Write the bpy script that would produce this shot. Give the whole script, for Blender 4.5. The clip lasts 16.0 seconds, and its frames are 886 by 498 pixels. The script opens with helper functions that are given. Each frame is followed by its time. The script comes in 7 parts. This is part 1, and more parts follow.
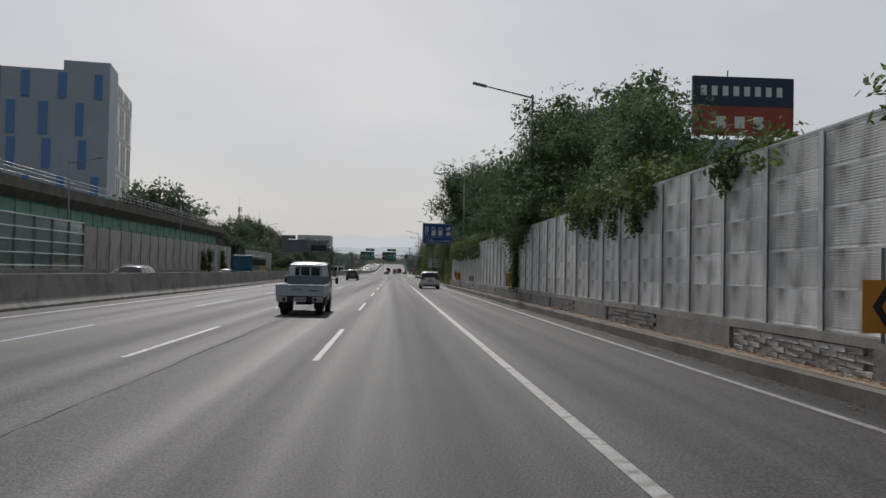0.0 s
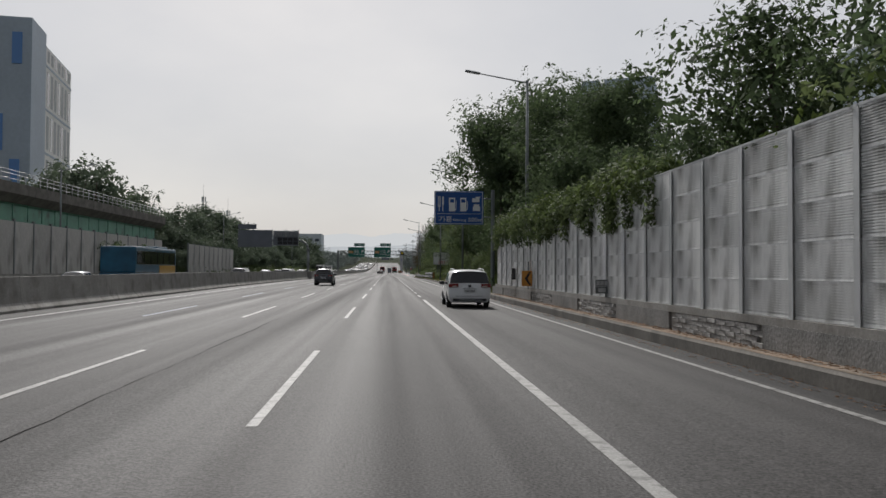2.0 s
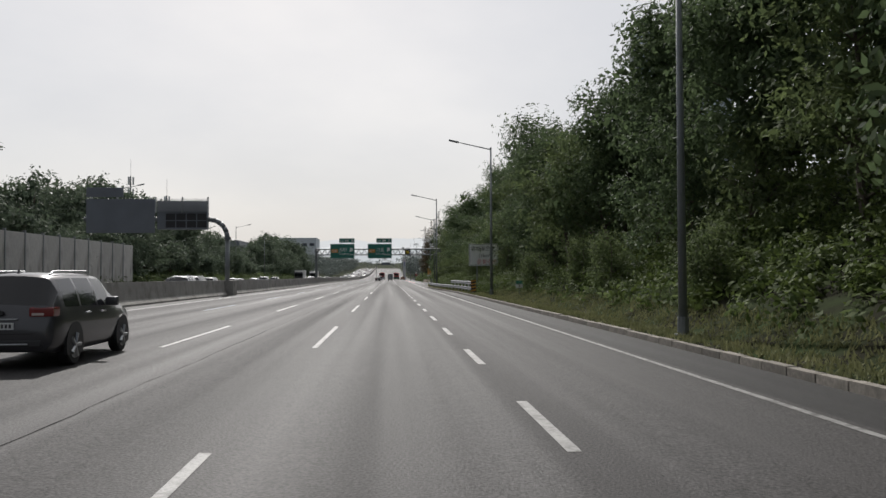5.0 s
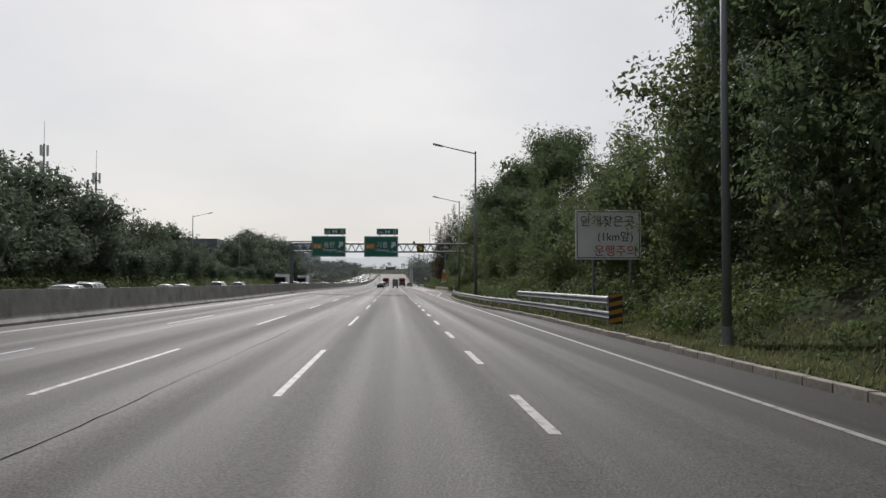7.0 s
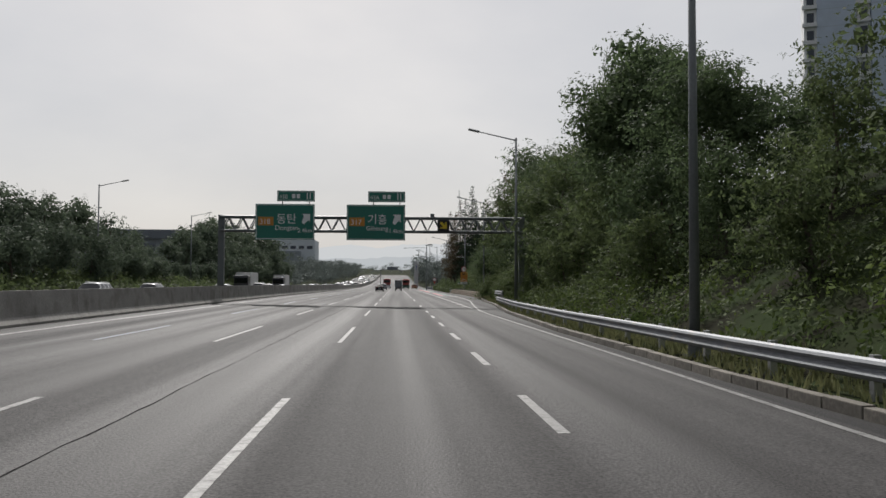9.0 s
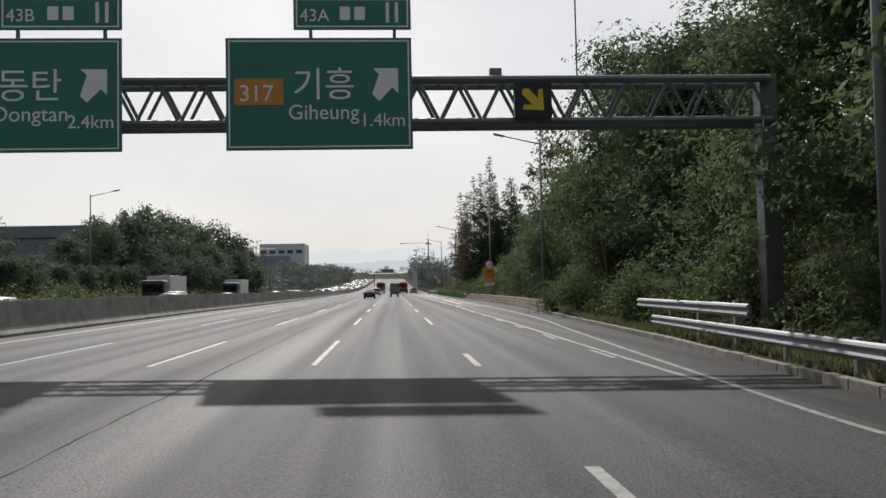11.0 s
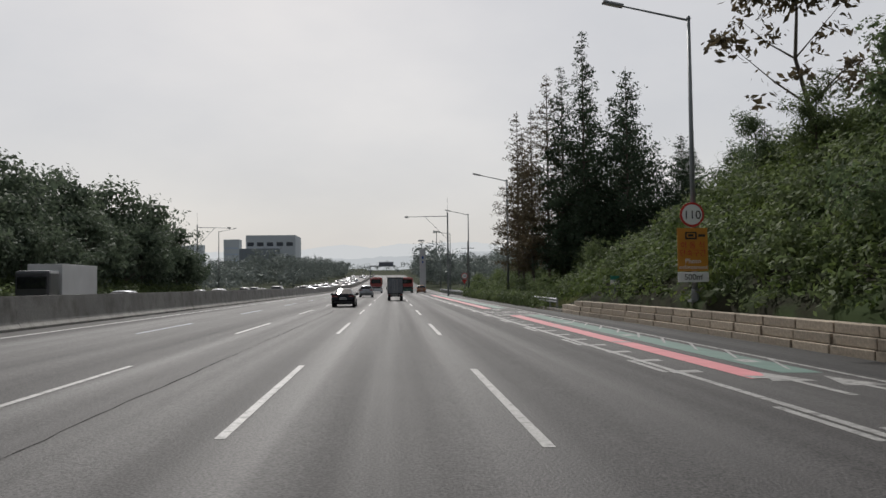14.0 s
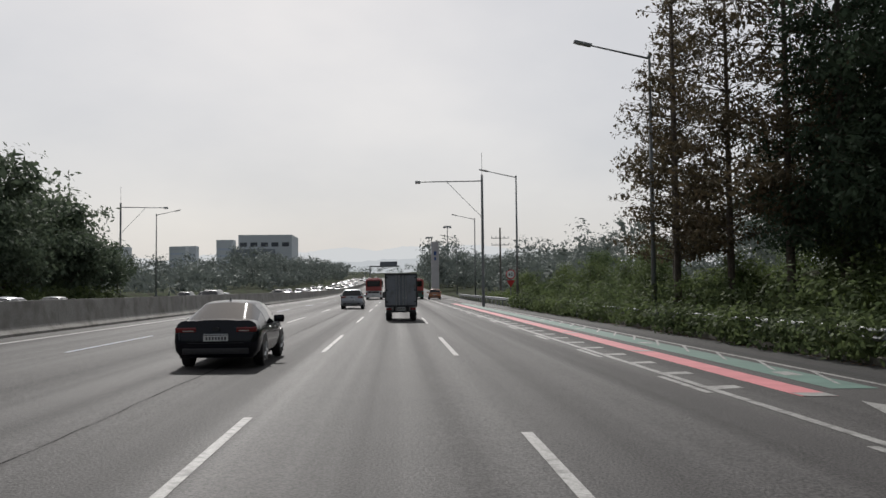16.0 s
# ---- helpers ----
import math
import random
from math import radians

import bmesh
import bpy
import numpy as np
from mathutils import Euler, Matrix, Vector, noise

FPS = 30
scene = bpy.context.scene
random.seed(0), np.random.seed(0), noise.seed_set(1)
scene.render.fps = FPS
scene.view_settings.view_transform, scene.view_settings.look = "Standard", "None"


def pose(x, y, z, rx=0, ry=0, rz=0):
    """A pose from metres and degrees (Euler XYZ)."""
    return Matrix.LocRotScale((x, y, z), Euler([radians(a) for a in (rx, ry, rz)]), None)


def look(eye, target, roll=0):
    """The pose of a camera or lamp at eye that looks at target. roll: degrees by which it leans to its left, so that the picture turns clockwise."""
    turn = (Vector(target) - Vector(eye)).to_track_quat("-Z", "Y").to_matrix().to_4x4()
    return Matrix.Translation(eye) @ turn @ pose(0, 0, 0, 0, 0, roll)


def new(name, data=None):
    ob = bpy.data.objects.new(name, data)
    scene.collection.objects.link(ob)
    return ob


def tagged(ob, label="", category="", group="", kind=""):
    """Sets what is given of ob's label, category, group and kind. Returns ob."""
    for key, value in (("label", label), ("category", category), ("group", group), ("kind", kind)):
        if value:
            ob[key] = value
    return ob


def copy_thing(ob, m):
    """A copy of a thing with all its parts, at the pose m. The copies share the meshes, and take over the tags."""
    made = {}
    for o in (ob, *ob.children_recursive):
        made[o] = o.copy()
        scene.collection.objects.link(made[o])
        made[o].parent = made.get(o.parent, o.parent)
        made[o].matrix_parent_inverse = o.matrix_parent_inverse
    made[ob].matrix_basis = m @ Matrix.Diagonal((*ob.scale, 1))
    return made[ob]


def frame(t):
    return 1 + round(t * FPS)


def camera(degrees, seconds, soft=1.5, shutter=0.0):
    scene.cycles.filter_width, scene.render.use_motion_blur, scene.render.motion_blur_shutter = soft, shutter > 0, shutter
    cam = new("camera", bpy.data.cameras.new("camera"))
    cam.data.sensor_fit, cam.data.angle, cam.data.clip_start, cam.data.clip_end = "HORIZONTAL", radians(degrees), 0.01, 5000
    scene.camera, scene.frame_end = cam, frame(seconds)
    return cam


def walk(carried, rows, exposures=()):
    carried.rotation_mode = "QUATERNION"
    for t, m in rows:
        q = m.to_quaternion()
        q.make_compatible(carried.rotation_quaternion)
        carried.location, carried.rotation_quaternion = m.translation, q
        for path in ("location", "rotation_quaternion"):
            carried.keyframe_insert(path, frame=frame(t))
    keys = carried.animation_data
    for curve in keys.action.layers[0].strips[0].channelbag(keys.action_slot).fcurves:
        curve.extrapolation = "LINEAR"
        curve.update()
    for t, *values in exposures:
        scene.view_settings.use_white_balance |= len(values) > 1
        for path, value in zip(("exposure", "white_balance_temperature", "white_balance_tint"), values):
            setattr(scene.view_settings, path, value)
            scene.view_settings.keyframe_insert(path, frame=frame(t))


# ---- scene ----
LENS = 55.9
cam = camera(LENS, 16.0, soft=1.5)
# seconds, x, y, z, yaw, pitch, roll
PATH = [
    (0, -0.368, 2.075, 1.708, -3.395, 1.586, 1.219),
    (0.5, -0.384, 13.617, 1.699, -3.530, 1.416, 1.213),
    (1, -0.392, 25.200, 1.698, -3.592, 1.517, 1.014),
    (1.5, -0.384, 36.871, 1.700, -3.641, 1.558, 0.635),
    (2, -0.330, 48.738, 1.689, -3.788, 1.460, 0.270),
    (2.5, -0.274, 60.667, 1.689, -3.824, 1.477, -0.109),
    (3, -0.216, 72.569, 1.691, -3.730, 1.412, -0.433),
    (5.5, -0.030, 129.742, 1.690, -3.642, 1.986, -0.172),
    (6, -0.039, 141.658, 1.689, -3.479, 2.076, -0.101),
    (6.5, -0.050, 153.555, 1.689, -3.412, 2.164, -0.015),
    (7, -0.071, 165.408, 1.693, -3.390, 2.280, 0.074),
    (7.5, -0.101, 177.289, 1.695, -3.370, 2.241, 0.139),
    (8, -0.118, 189.434, 1.694, -3.297, 2.204, 0.173),
    (8.5, -0.145, 201.673, 1.695, -3.195, 2.274, 0.231),
    (9, -0.188, 213.816, 1.698, -3.239, 2.400, 0.189),
    (11.5, -0.024, 270.828, 1.662, -3.600, 2.614, -1.296),
    (12, 0.002, 282.317, 1.667, -3.578, 2.601, -1.144),
    (12.5, 0.025, 293.679, 1.684, -3.576, 2.661, -1.021),
    (13, 0.059, 305.165, 1.692, -3.562, 2.636, -0.899),
    (13.5, 0.093, 316.797, 1.695, -3.533, 2.472, -0.745),
    (14, 0.125, 328.465, 1.689, -3.534, 2.449, -0.666),
    (14.5, 0.155, 340.040, 1.688, -3.548, 2.560, -0.591),
    (15, 0.177, 351.638, 1.694, -3.483, 2.643, -0.585),
    (15.5, 0.191, 363.233, 1.699, -3.376, 2.619, -0.563),
    (16, 0.200, 374.852, 1.718, -3.284, 2.698, -0.596),
]


def aim(x, y, z, yaw, pitch, roll):
    a, b = radians(yaw), radians(pitch)
    ahead = Vector((-math.sin(a) * math.cos(b), math.cos(a) * math.cos(b), math.sin(b)))
    eye = Vector((x, y, z))
    return look(eye, eye + ahead * 2, roll)


walk(cam, [(r[0], aim(*r[1:])) for r in PATH], exposures=[(t, e, 6320 if t < 2 else 6440, 10.4) for t, e in ((0, -0.24), (3, 0.02), (6, 0.12), (7.5, 0.08), (9, -0.08), (11.5, 0.22), (12.2, 0.06), (14.2, -0.1), (15, -0.18), (16, -0.02))])

# ---- light: hazy late-morning sun, ahead and a little to the left ----
SUN_UP, SUN_TURN = 42.0, -8.0          # degrees above the horizon; degrees from +y to the right
world = bpy.data.worlds.new("world")
scene.world = world
world.use_nodes = True
wn, wl = world.node_tree.nodes, world.node_tree.links
wn.clear()
sky = wn.new("ShaderNodeTexSky")
sky.sky_type = "NISHITA"
sky.sun_disc = False
sky.sun_elevation = radians(SUN_UP)
sky.sun_rotation = radians(SUN_TURN)
sky.air_density, sky.dust_density, sky.ozone_density = 1.0, 3.0, 1.0
# a thin bright veil of haze and cloud over the blue
dim = wn.new("ShaderNodeMix")
dim.data_type, dim.blend_type = "RGBA", "MULTIPLY"
dim.inputs[0].default_value = 1.0
dim.inputs[7].default_value = (0.62, 0.62, 0.62, 1)
wl.new(sky.outputs[0], dim.inputs[6])
tc = wn.new("ShaderNodeTexCoord")
mp = wn.new("ShaderNodeMapping")
mp.inputs["Scale"].default_value = (1.0, 1.0, 2.2)
wl.new(tc.outputs["Generated"], mp.inputs["Vector"])
cl = wn.new("ShaderNodeTexNoise")
cl.inputs["Scale"].default_value, cl.inputs["Detail"].default_value = 3.2, 8.0
wl.new(mp.outputs[0], cl.inputs["Vector"])
cr = wn.new("ShaderNodeValToRGB")
cr.color_ramp.elements[0].position, cr.color_ramp.elements[0].color = 0.36, (6.9, 7.0, 7.2, 1)
cr.color_ramp.elements[1].position, cr.color_ramp.elements[1].color = 0.7, (8.3, 8.22, 8.15, 1)
wl.new(cl.outputs["Fac"], cr.inputs[0])
mx = wn.new("ShaderNodeMix")
mx.data_type = "RGBA"
mx.inputs[0].default_value = 0.72
wl.new(dim.outputs[2], mx.inputs[6])
# the haze shines most towards the sun
sp = wn.new("ShaderNodeSeparateXYZ")
wl.new(tc.outputs["Generated"], sp.inputs[0])
fw_ = wn.new("ShaderNodeMapRange")
fw_.inputs["From Min"].default_value, fw_.inputs["From Max"].default_value = -1.0, 0.9
fw_.inputs["To Min"].default_value, fw_.inputs["To Max"].default_value = 0.36, 1.0
wl.new(sp.outputs["Y"], fw_.inputs["Value"])
glow = wn.new("ShaderNodeMix")
glow.data_type, glow.blend_type = "RGBA", "MULTIPLY"
glow.inputs[0].default_value = 1.0
wl.new(cr.outputs[0], glow.inputs[6])
wl.new(fw_.outputs[0], glow.inputs[7])
wl.new(glow.outputs[2], mx.inputs[7])
bg = wn.new("ShaderNodeBackground")
bg.inputs["Strength"].default_value = 0.1
wl.new(mx.outputs[2], bg.inputs["Color"])
wo = wn.new("ShaderNodeOutputWorld")
wl.new(bg.outputs[0], wo.inputs["Surface"])

sun_data = bpy.data.lights.new("sun", "SUN")
sun_data.energy, sun_data.angle, sun_data.color = 3.6, radians(1.2), (1.0, 0.965, 0.92)
sun = new("sun", sun_data)
su, st = radians(SUN_UP), radians(SUN_TURN)
sun.matrix_world = look((0, 0, 80), (-math.cos(su) * math.sin(st), -math.cos(su) * math.cos(st), 80 - math.sin(su)))


# ---- small tools ----
# the carriageway falls to its outer side, more or less steeply along the way
FALL = [(20, 0.003), (60, 0.005), (120, 0.015), (160, 0.0136), (200, 0.0103), (240, 0.0098), (280, 0.0166), (320, 0.018), (360, 0.0134), (400, 0.0108), (1500, 0.0105)]


def gz(x, y):
    """Height of the carriageways; far ahead the motorway climbs."""
    s = float(np.interp(y, [a for a, _ in FALL], [b for _, b in FALL]))
    z = -s * min(x, 12.0) if x > -14 else s * 14 + 0.0175 * (x + 14)
    return z + rise(y)


def rise(y):
    return 0.0 if y < 480 else 4.2e-5 * (y - 480) ** 2 if y < 800 else 4.3 + 0.027 * (min(y, 1500) - 800)


def mesh_of(bm, name):
    me = bpy.data.meshes.new(name)
    bm.to_mesh(me)
    bm.free()
    return me


def part(name, bm, material, parent=None, label="", smooth=False):
    me = mesh_of(bm, name)
    me.materials.append(material)
    if smooth:
        me.shade_smooth()
    ob = new(name, me)
    ob.parent = parent
    return tagged(ob, label) if label else ob


def part_data(name, verts, faces, material, parent=None, label="", smooth=False):
    me = bpy.data.meshes.new(name)
    me.from_pydata(verts, [], faces)
    me.materials.append(material)
    if smooth:
        me.shade_smooth()
    ob = new(name, me)
    ob.parent = parent
    return tagged(ob, label) if label else ob


def thing(name, at, label, category, group="", kind="", rz=0.0):
    ob = new(name)
    ob.empty_display_size = 0.2
    ob.matrix_basis = pose(*at, 0, 0, rz)
    return tagged(ob, label, category, group, kind)


def box(bm, x0, x1, y0, y1, z0, z1, bevel=0.0):
    m = Matrix.Translation(((x0 + x1) / 2, (y0 + y1) / 2, (z0 + z1) / 2)) @ Matrix.Diagonal((abs(x1 - x0), abs(y1 - y0), abs(z1 - z0), 1))
    g = bmesh.ops.create_cube(bm, size=1, matrix=m)
    if bevel:
        es = list({e for v in g["verts"] for e in v.link_edges})
        bmesh.ops.bevel(bm, geom=es, offset=bevel, segments=2, profile=0.7, affect="EDGES")
    return bm


def bar(bm, a, b, r0, r1=None, seg=8):
    """A round bar from a to b."""
    a, b = Vector(a), Vector(b)
    d = b - a
    m = Matrix.Translation((a + b) / 2) @ d.to_track_quat("Z", "Y").to_matrix().to_4x4()
    bmesh.ops.create_cone(bm, cap_ends=True, segments=seg, radius1=r0, radius2=r0 if r1 is None else r1, depth=d.length, matrix=m)
    return bm


def disc(bm, at, axis, r, depth, seg=24, r2=None):
    at, axis = Vector(at), Vector(axis).normalized()
    return bar(bm, at - axis * depth / 2, at + axis * depth / 2, r, r2, seg)


def sweep(path, section, closed=True):
    """Verts and faces of a section (list of (a, b)) carried along path of (origin, right, up)."""
    vs, fs, n = [], [], len(section)
    for o, r, u in path:
        vs += [tuple(Vector(o) + Vector(r) * a + Vector(u) * b) for a, b in section]
    for i in range(len(path) - 1):
        for j in range(n if closed else n - 1):
            k = (j + 1) % n
            fs.append((i * n + j, i * n + k, (i + 1) * n + k, (i + 1) * n + j))
    if closed:
        fs += [tuple(range(n))[::-1], tuple((len(path) - 1) * n + j for j in range(n))]
    return vs, fs


def along(x, y0, y1, section, step=20.0, z=None):
    """A section in (x, z) run along y, on the carriageway."""
    n = max(1, int((y1 - y0) / step))
    pts = []
    for i in range(n + 1):
        y = y0 + (y1 - y0) * i / n
        xx = x(y) if callable(x) else x
        pts.append(((xx, y, gz(xx, y) if z is None else z), (1, 0, 0), (0, 0, 1)))
    return sweep(pts, section)


# ---- materials ----
def material(name, color, rough=0.6, metal=0.0, noise_scale=0.0, vary=0.15, bump=0.0, fine=0.0, fine_vary=0.1, spec=0.5, coat=0.0, island=0.0, dirt=None, rand=0.0, stretch=None):
    """Paint, stone, metal and so on: a base colour with broad stains and fine grain."""
    m = bpy.data.materials.new(name)
    m.use_nodes = True
    nt = m.node_tree
    p = nt.nodes["Principled BSDF"]
    p.inputs["Roughness"].default_value, p.inputs["Metallic"].default_value = rough, metal
    p.inputs["Specular IOR Level"].default_value = spec
    p.inputs["Coat Weight"].default_value = coat
    p.inputs["Coat Roughness"].default_value = 0.05
    c = (*color, 1)
    p.inputs["Base Color"].default_value = c
    last = None
    co = nt.nodes.new("ShaderNodeTexCoord")
    src = co.outputs["Object"]
    if stretch:
        mp = nt.nodes.new("ShaderNodeMapping")
        mp.inputs["Scale"].default_value = stretch
        nt.links.new(src, mp.inputs["Vector"])
        src = mp.outputs[0]

    def noise_mul(scale, amount, detail, last):
        n = nt.nodes.new("ShaderNodeTexNoise")
        n.inputs["Scale"].default_value, n.inputs["Detail"].default_value = scale, detail
        nt.links.new(src, n.inputs["Vector"])
        r = nt.nodes.new("ShaderNodeMapRange")
        r.inputs["From Min"].default_value, r.inputs["From Max"].default_value = 0.3, 0.7
        r.inputs["To Min"].default_value, r.inputs["To Max"].default_value = 1 - amount, 1 + amount
        nt.links.new(n.outputs["Fac"], r.inputs["Value"])
        return mul(r.outputs[0], last), n

    def mul(value, last):
        v = nt.nodes.new("ShaderNodeMix")
        v.data_type, v.blend_type = "RGBA", "MULTIPLY"
        v.inputs[0].default_value = 1.0
        if last is None:
            v.inputs[6].default_value = c
        else:
            nt.links.new(last, v.inputs[6])
        nt.links.new(value, v.inputs[7])
        return v.outputs[2]

    grain = None
    if noise_scale:
        last, grain = noise_mul(noise_scale, vary, 5.0, last)
    if fine:
        last, grain = noise_mul(fine, fine_vary, 3.0, last)
    if island or rand:
        if island:
            g = nt.nodes.new("ShaderNodeNewGeometry")
            val = g.outputs["Random Per Island"]
        else:
            g = nt.nodes.new("ShaderNodeObjectInfo")
            val = g.outputs["Random"]
        r = nt.nodes.new("ShaderNodeMapRange")
        r.inputs["To Min"].default_value, r.inputs["To Max"].default_value = 1 - (island or rand), 1 + (island or rand)
        nt.links.new(val, r.inputs["Value"])
        last = mul(r.outputs[0], last)
    if dirt:
        dc, ds, dlo, dhi = dirt
        n = nt.nodes.new("ShaderNodeTexNoise")
        n.inputs["Scale"].default_value, n.inputs["Detail"].default_value = ds, 8.0
        nt.links.new(src, n.inputs["Vector"])
        r = nt.nodes.new("ShaderNodeMapRange")
        r.inputs["From Min"].default_value, r.inputs["From Max"].default_value = dlo, dhi
        nt.links.new(n.outputs["Fac"], r.inputs["Value"])
        v = nt.nodes.new("ShaderNodeMix")
        v.data_type = "RGBA"
        nt.links.new(r.outputs[0], v.inputs[0])
        if last is None:
            v.inputs[6].default_value = c
        else:
            nt.links.new(last, v.inputs[6])
        v.inputs[7].default_value = (*dc, 1)
        last = v.outputs[2]
    if last is not None:
        nt.links.new(last, p.inputs["Base Color"])
    if bump and grain:
        b = nt.nodes.new("ShaderNodeBump")
        b.inputs["Strength"].default_value, b.inputs["Distance"].default_value = bump, 0.02
        nt.links.new(grain.outputs["Fac"], b.inputs["Height"])
        nt.links.new(b.outputs[0], p.inputs["Normal"])
    return m


def leaf_material(name, dark, light, through_light=0.35):
    """Leaves: two greens mixed leaf by leaf, a little light passes through."""
    m = bpy.data.materials.new(name)
    m.use_nodes = True
    nt = m.node_tree
    p = nt.nodes["Principled BSDF"]
    g = nt.nodes.new("ShaderNodeNewGeometry")
    o = nt.nodes.new("ShaderNodeObjectInfo")
    a = nt.nodes.new("ShaderNodeMath")
    a.operation = "MULTIPLY_ADD"
    a.inputs[1].default_value = 0.34
    nt.links.new(g.outputs["Random Per Island"], a.inputs[0])
    co = nt.nodes.new("ShaderNodeTexCoord")
    n = nt.nodes.new("ShaderNodeTexNoise")
    n.inputs["Scale"].default_value, n.inputs["Detail"].default_value = 0.8, 3.0
    nt.links.new(co.outputs["Object"], n.inputs["Vector"])
    k = nt.nodes.new("ShaderNodeMapRange")
    k.inputs["From Min"].default_value, k.inputs["From Max"].default_value = 0.35, 0.65
    k.inputs["To Max"].default_value = 0.62
    nt.links.new(n.outputs["Fac"], k.inputs["Value"])
    nt.links.new(k.outputs[0], a.inputs[2])
    s = nt.nodes.new("ShaderNodeMath")
    s.operation = "MULTIPLY_ADD"
    s.inputs[1].default_value = 0.2
    nt.links.new(o.outputs["Random"], s.inputs[0])
    nt.links.new(a.outputs[0], s.inputs[2])
    r = nt.nodes.new("ShaderNodeValToRGB")
    r.color_ramp.elements[0].color, r.color_ramp.elements[1].color = (*dark, 1), (*light, 1)
    nt.links.new(s.outputs[0], r.inputs[0])
    nt.links.new(r.outputs[0], p.inputs["Base Color"])
    p.inputs["Roughness"].default_value = 0.7
    p.inputs["Specular IOR Level"].default_value = 0.16
    t = nt.nodes.new("ShaderNodeBsdfTranslucent")
    nt.links.new(r.outputs[0], t.inputs["Color"])
    x = nt.nodes.new("ShaderNodeMixShader")
    x.inputs[0].default_value = through_light
    nt.links.new(p.outputs[0], x.inputs[1])
    nt.links.new(t.outputs[0], x.inputs[2])
    nt.links.new(x.outputs[0], nt.nodes["Material Output"].inputs["Surface"])
    return m


def asphalt_material(name, base):
    """Worn asphalt: aggregate grain, wheel tracks along y and broad patches."""
    m = bpy.data.materials.new(name)
    m.use_nodes = True
    nt = m.node_tree
    p = nt.nodes["Principled BSDF"]
    co = nt.nodes.new("ShaderNodeTexCoord")

    def noise_range(scale, stretch, lo, hi, detail=4.0):
        mp = nt.nodes.new("ShaderNodeMapping")
        mp.inputs["Scale"].default_value = stretch
        nt.links.new(co.outputs["Object"], mp.inputs["Vector"])
        n = nt.nodes.new("ShaderNodeTexNoise")
        n.inputs["Scale"].default_value, n.inputs["Detail"].default_value = scale, detail
        nt.links.new(mp.outputs[0], n.inputs["Vector"])
        r = nt.nodes.new("ShaderNodeMapRange")
        r.inputs["From Min"].default_value, r.inputs["From Max"].default_value = 0.3, 0.7
        r.inputs["To Min"].default_value, r.inputs["To Max"].default_value = lo, hi
        nt.links.new(n.outputs["Fac"], r.inputs["Value"])
        return r.outputs[0], n

    def times(a, b):
        v = nt.nodes.new("ShaderNodeMath")
        v.operation = "MULTIPLY"
        nt.links.new(a, v.inputs[0])
        nt.links.new(b, v.inputs[1])
        return v.outputs[0]

    g, gn = noise_range(34.0, (1, 1, 1), 0.12, 2.1, 8.0)
    b, _ = noise_range(0.35, (1, 0.25, 1), 0.9, 1.1)
    w, _ = noise_range(0.85, (1, 0.008, 1), 0.8, 1.2, 3.0)
    s, _ = noise_range(0.5, (0.05, 1.2, 1), 0.95, 1.05, 2.0)
    f = times(times(times(g, b), w), s)
    v = nt.nodes.new("ShaderNodeMix")
    v.data_type, v.blend_type = "RGBA", "MULTIPLY"
    v.inputs[0].default_value = 1.0
    v.inputs[6].default_value = (*base, 1)
    nt.links.new(f, v.inputs[7])
    nt.links.new(v.outputs[2], p.inputs["Base Color"])
    polish = nt.nodes.new("ShaderNodeMapRange")
    polish.inputs["From Min"].default_value, polish.inputs["From Max"].default_value = 0.8, 1.2
    polish.inputs["To Min"].default_value, polish.inputs["To Max"].default_value = 0.82, 0.60
    nt.links.new(w, polish.inputs["Value"])
    nt.links.new(polish.outputs[0], p.inputs["Roughness"])
    p.inputs["Specular IOR Level"].default_value = 0.24
    bp = nt.nodes.new("ShaderNodeBump")
    bp.inputs["Strength"].default_value, bp.inputs["Distance"].default_value = 0.6, 0.014
    nt.links.new(gn.outputs["Fac"], bp.inputs["Height"])
    nt.links.new(bp.outputs[0], p.inputs["Normal"])
    return m


def glass_material(name, tint, rough=0.03):
    m = bpy.data.materials.new(name)
    m.use_nodes = True
    p = m.node_tree.nodes["Principled BSDF"]
    p.inputs["Base Color"].default_value = (*tint, 1)
    p.inputs["Roughness"].default_value = rough
    p.inputs["Specular IOR Level"].default_value = 0.45
    p.inputs["Coat Weight"].default_value = 0.1
    p.inputs["Coat Roughness"].default_value = 0.02
    return m


ASPHALT = asphalt_material("asphalt", (0.0385, 0.0364, 0.0362))
ASPHALT_DARK = asphalt_material("shoulder_asphalt", (0.019, 0.0186, 0.0188))
LINE_WHITE = material("road_paint_white", (0.235, 0.233, 0.224), 0.6, noise_scale=2.0, vary=0.15, fine=30.0, fine_vary=0.25, bump=0.2, dirt=((0.085, 0.083, 0.08), 5.0, 0.5, 0.68))
LINE_BLUE = material("road_paint_blue", (0.15, 0.19, 0.26), 0.6, noise_scale=2.0, vary=0.15, fine=30.0, dirt=((0.2, 0.2, 0.2), 4.0, 0.5, 0.7))
LINE_PINK = material("road_paint_pink", (0.4464, 0.144, 0.1584), 0.65, noise_scale=1.5, vary=0.12, fine=30.0)
LINE_GREEN = material("road_paint_green", (0.068, 0.136, 0.112), 0.65, noise_scale=1.5, vary=0.15, fine=30.0)
CONCRETE = material("concrete", (0.28, 0.27, 0.25), 0.85, noise_scale=0.7, vary=0.18, fine=14.0, fine_vary=0.14, bump=0.25, dirt=((0.16, 0.15, 0.135), 1.3, 0.5, 0.75))
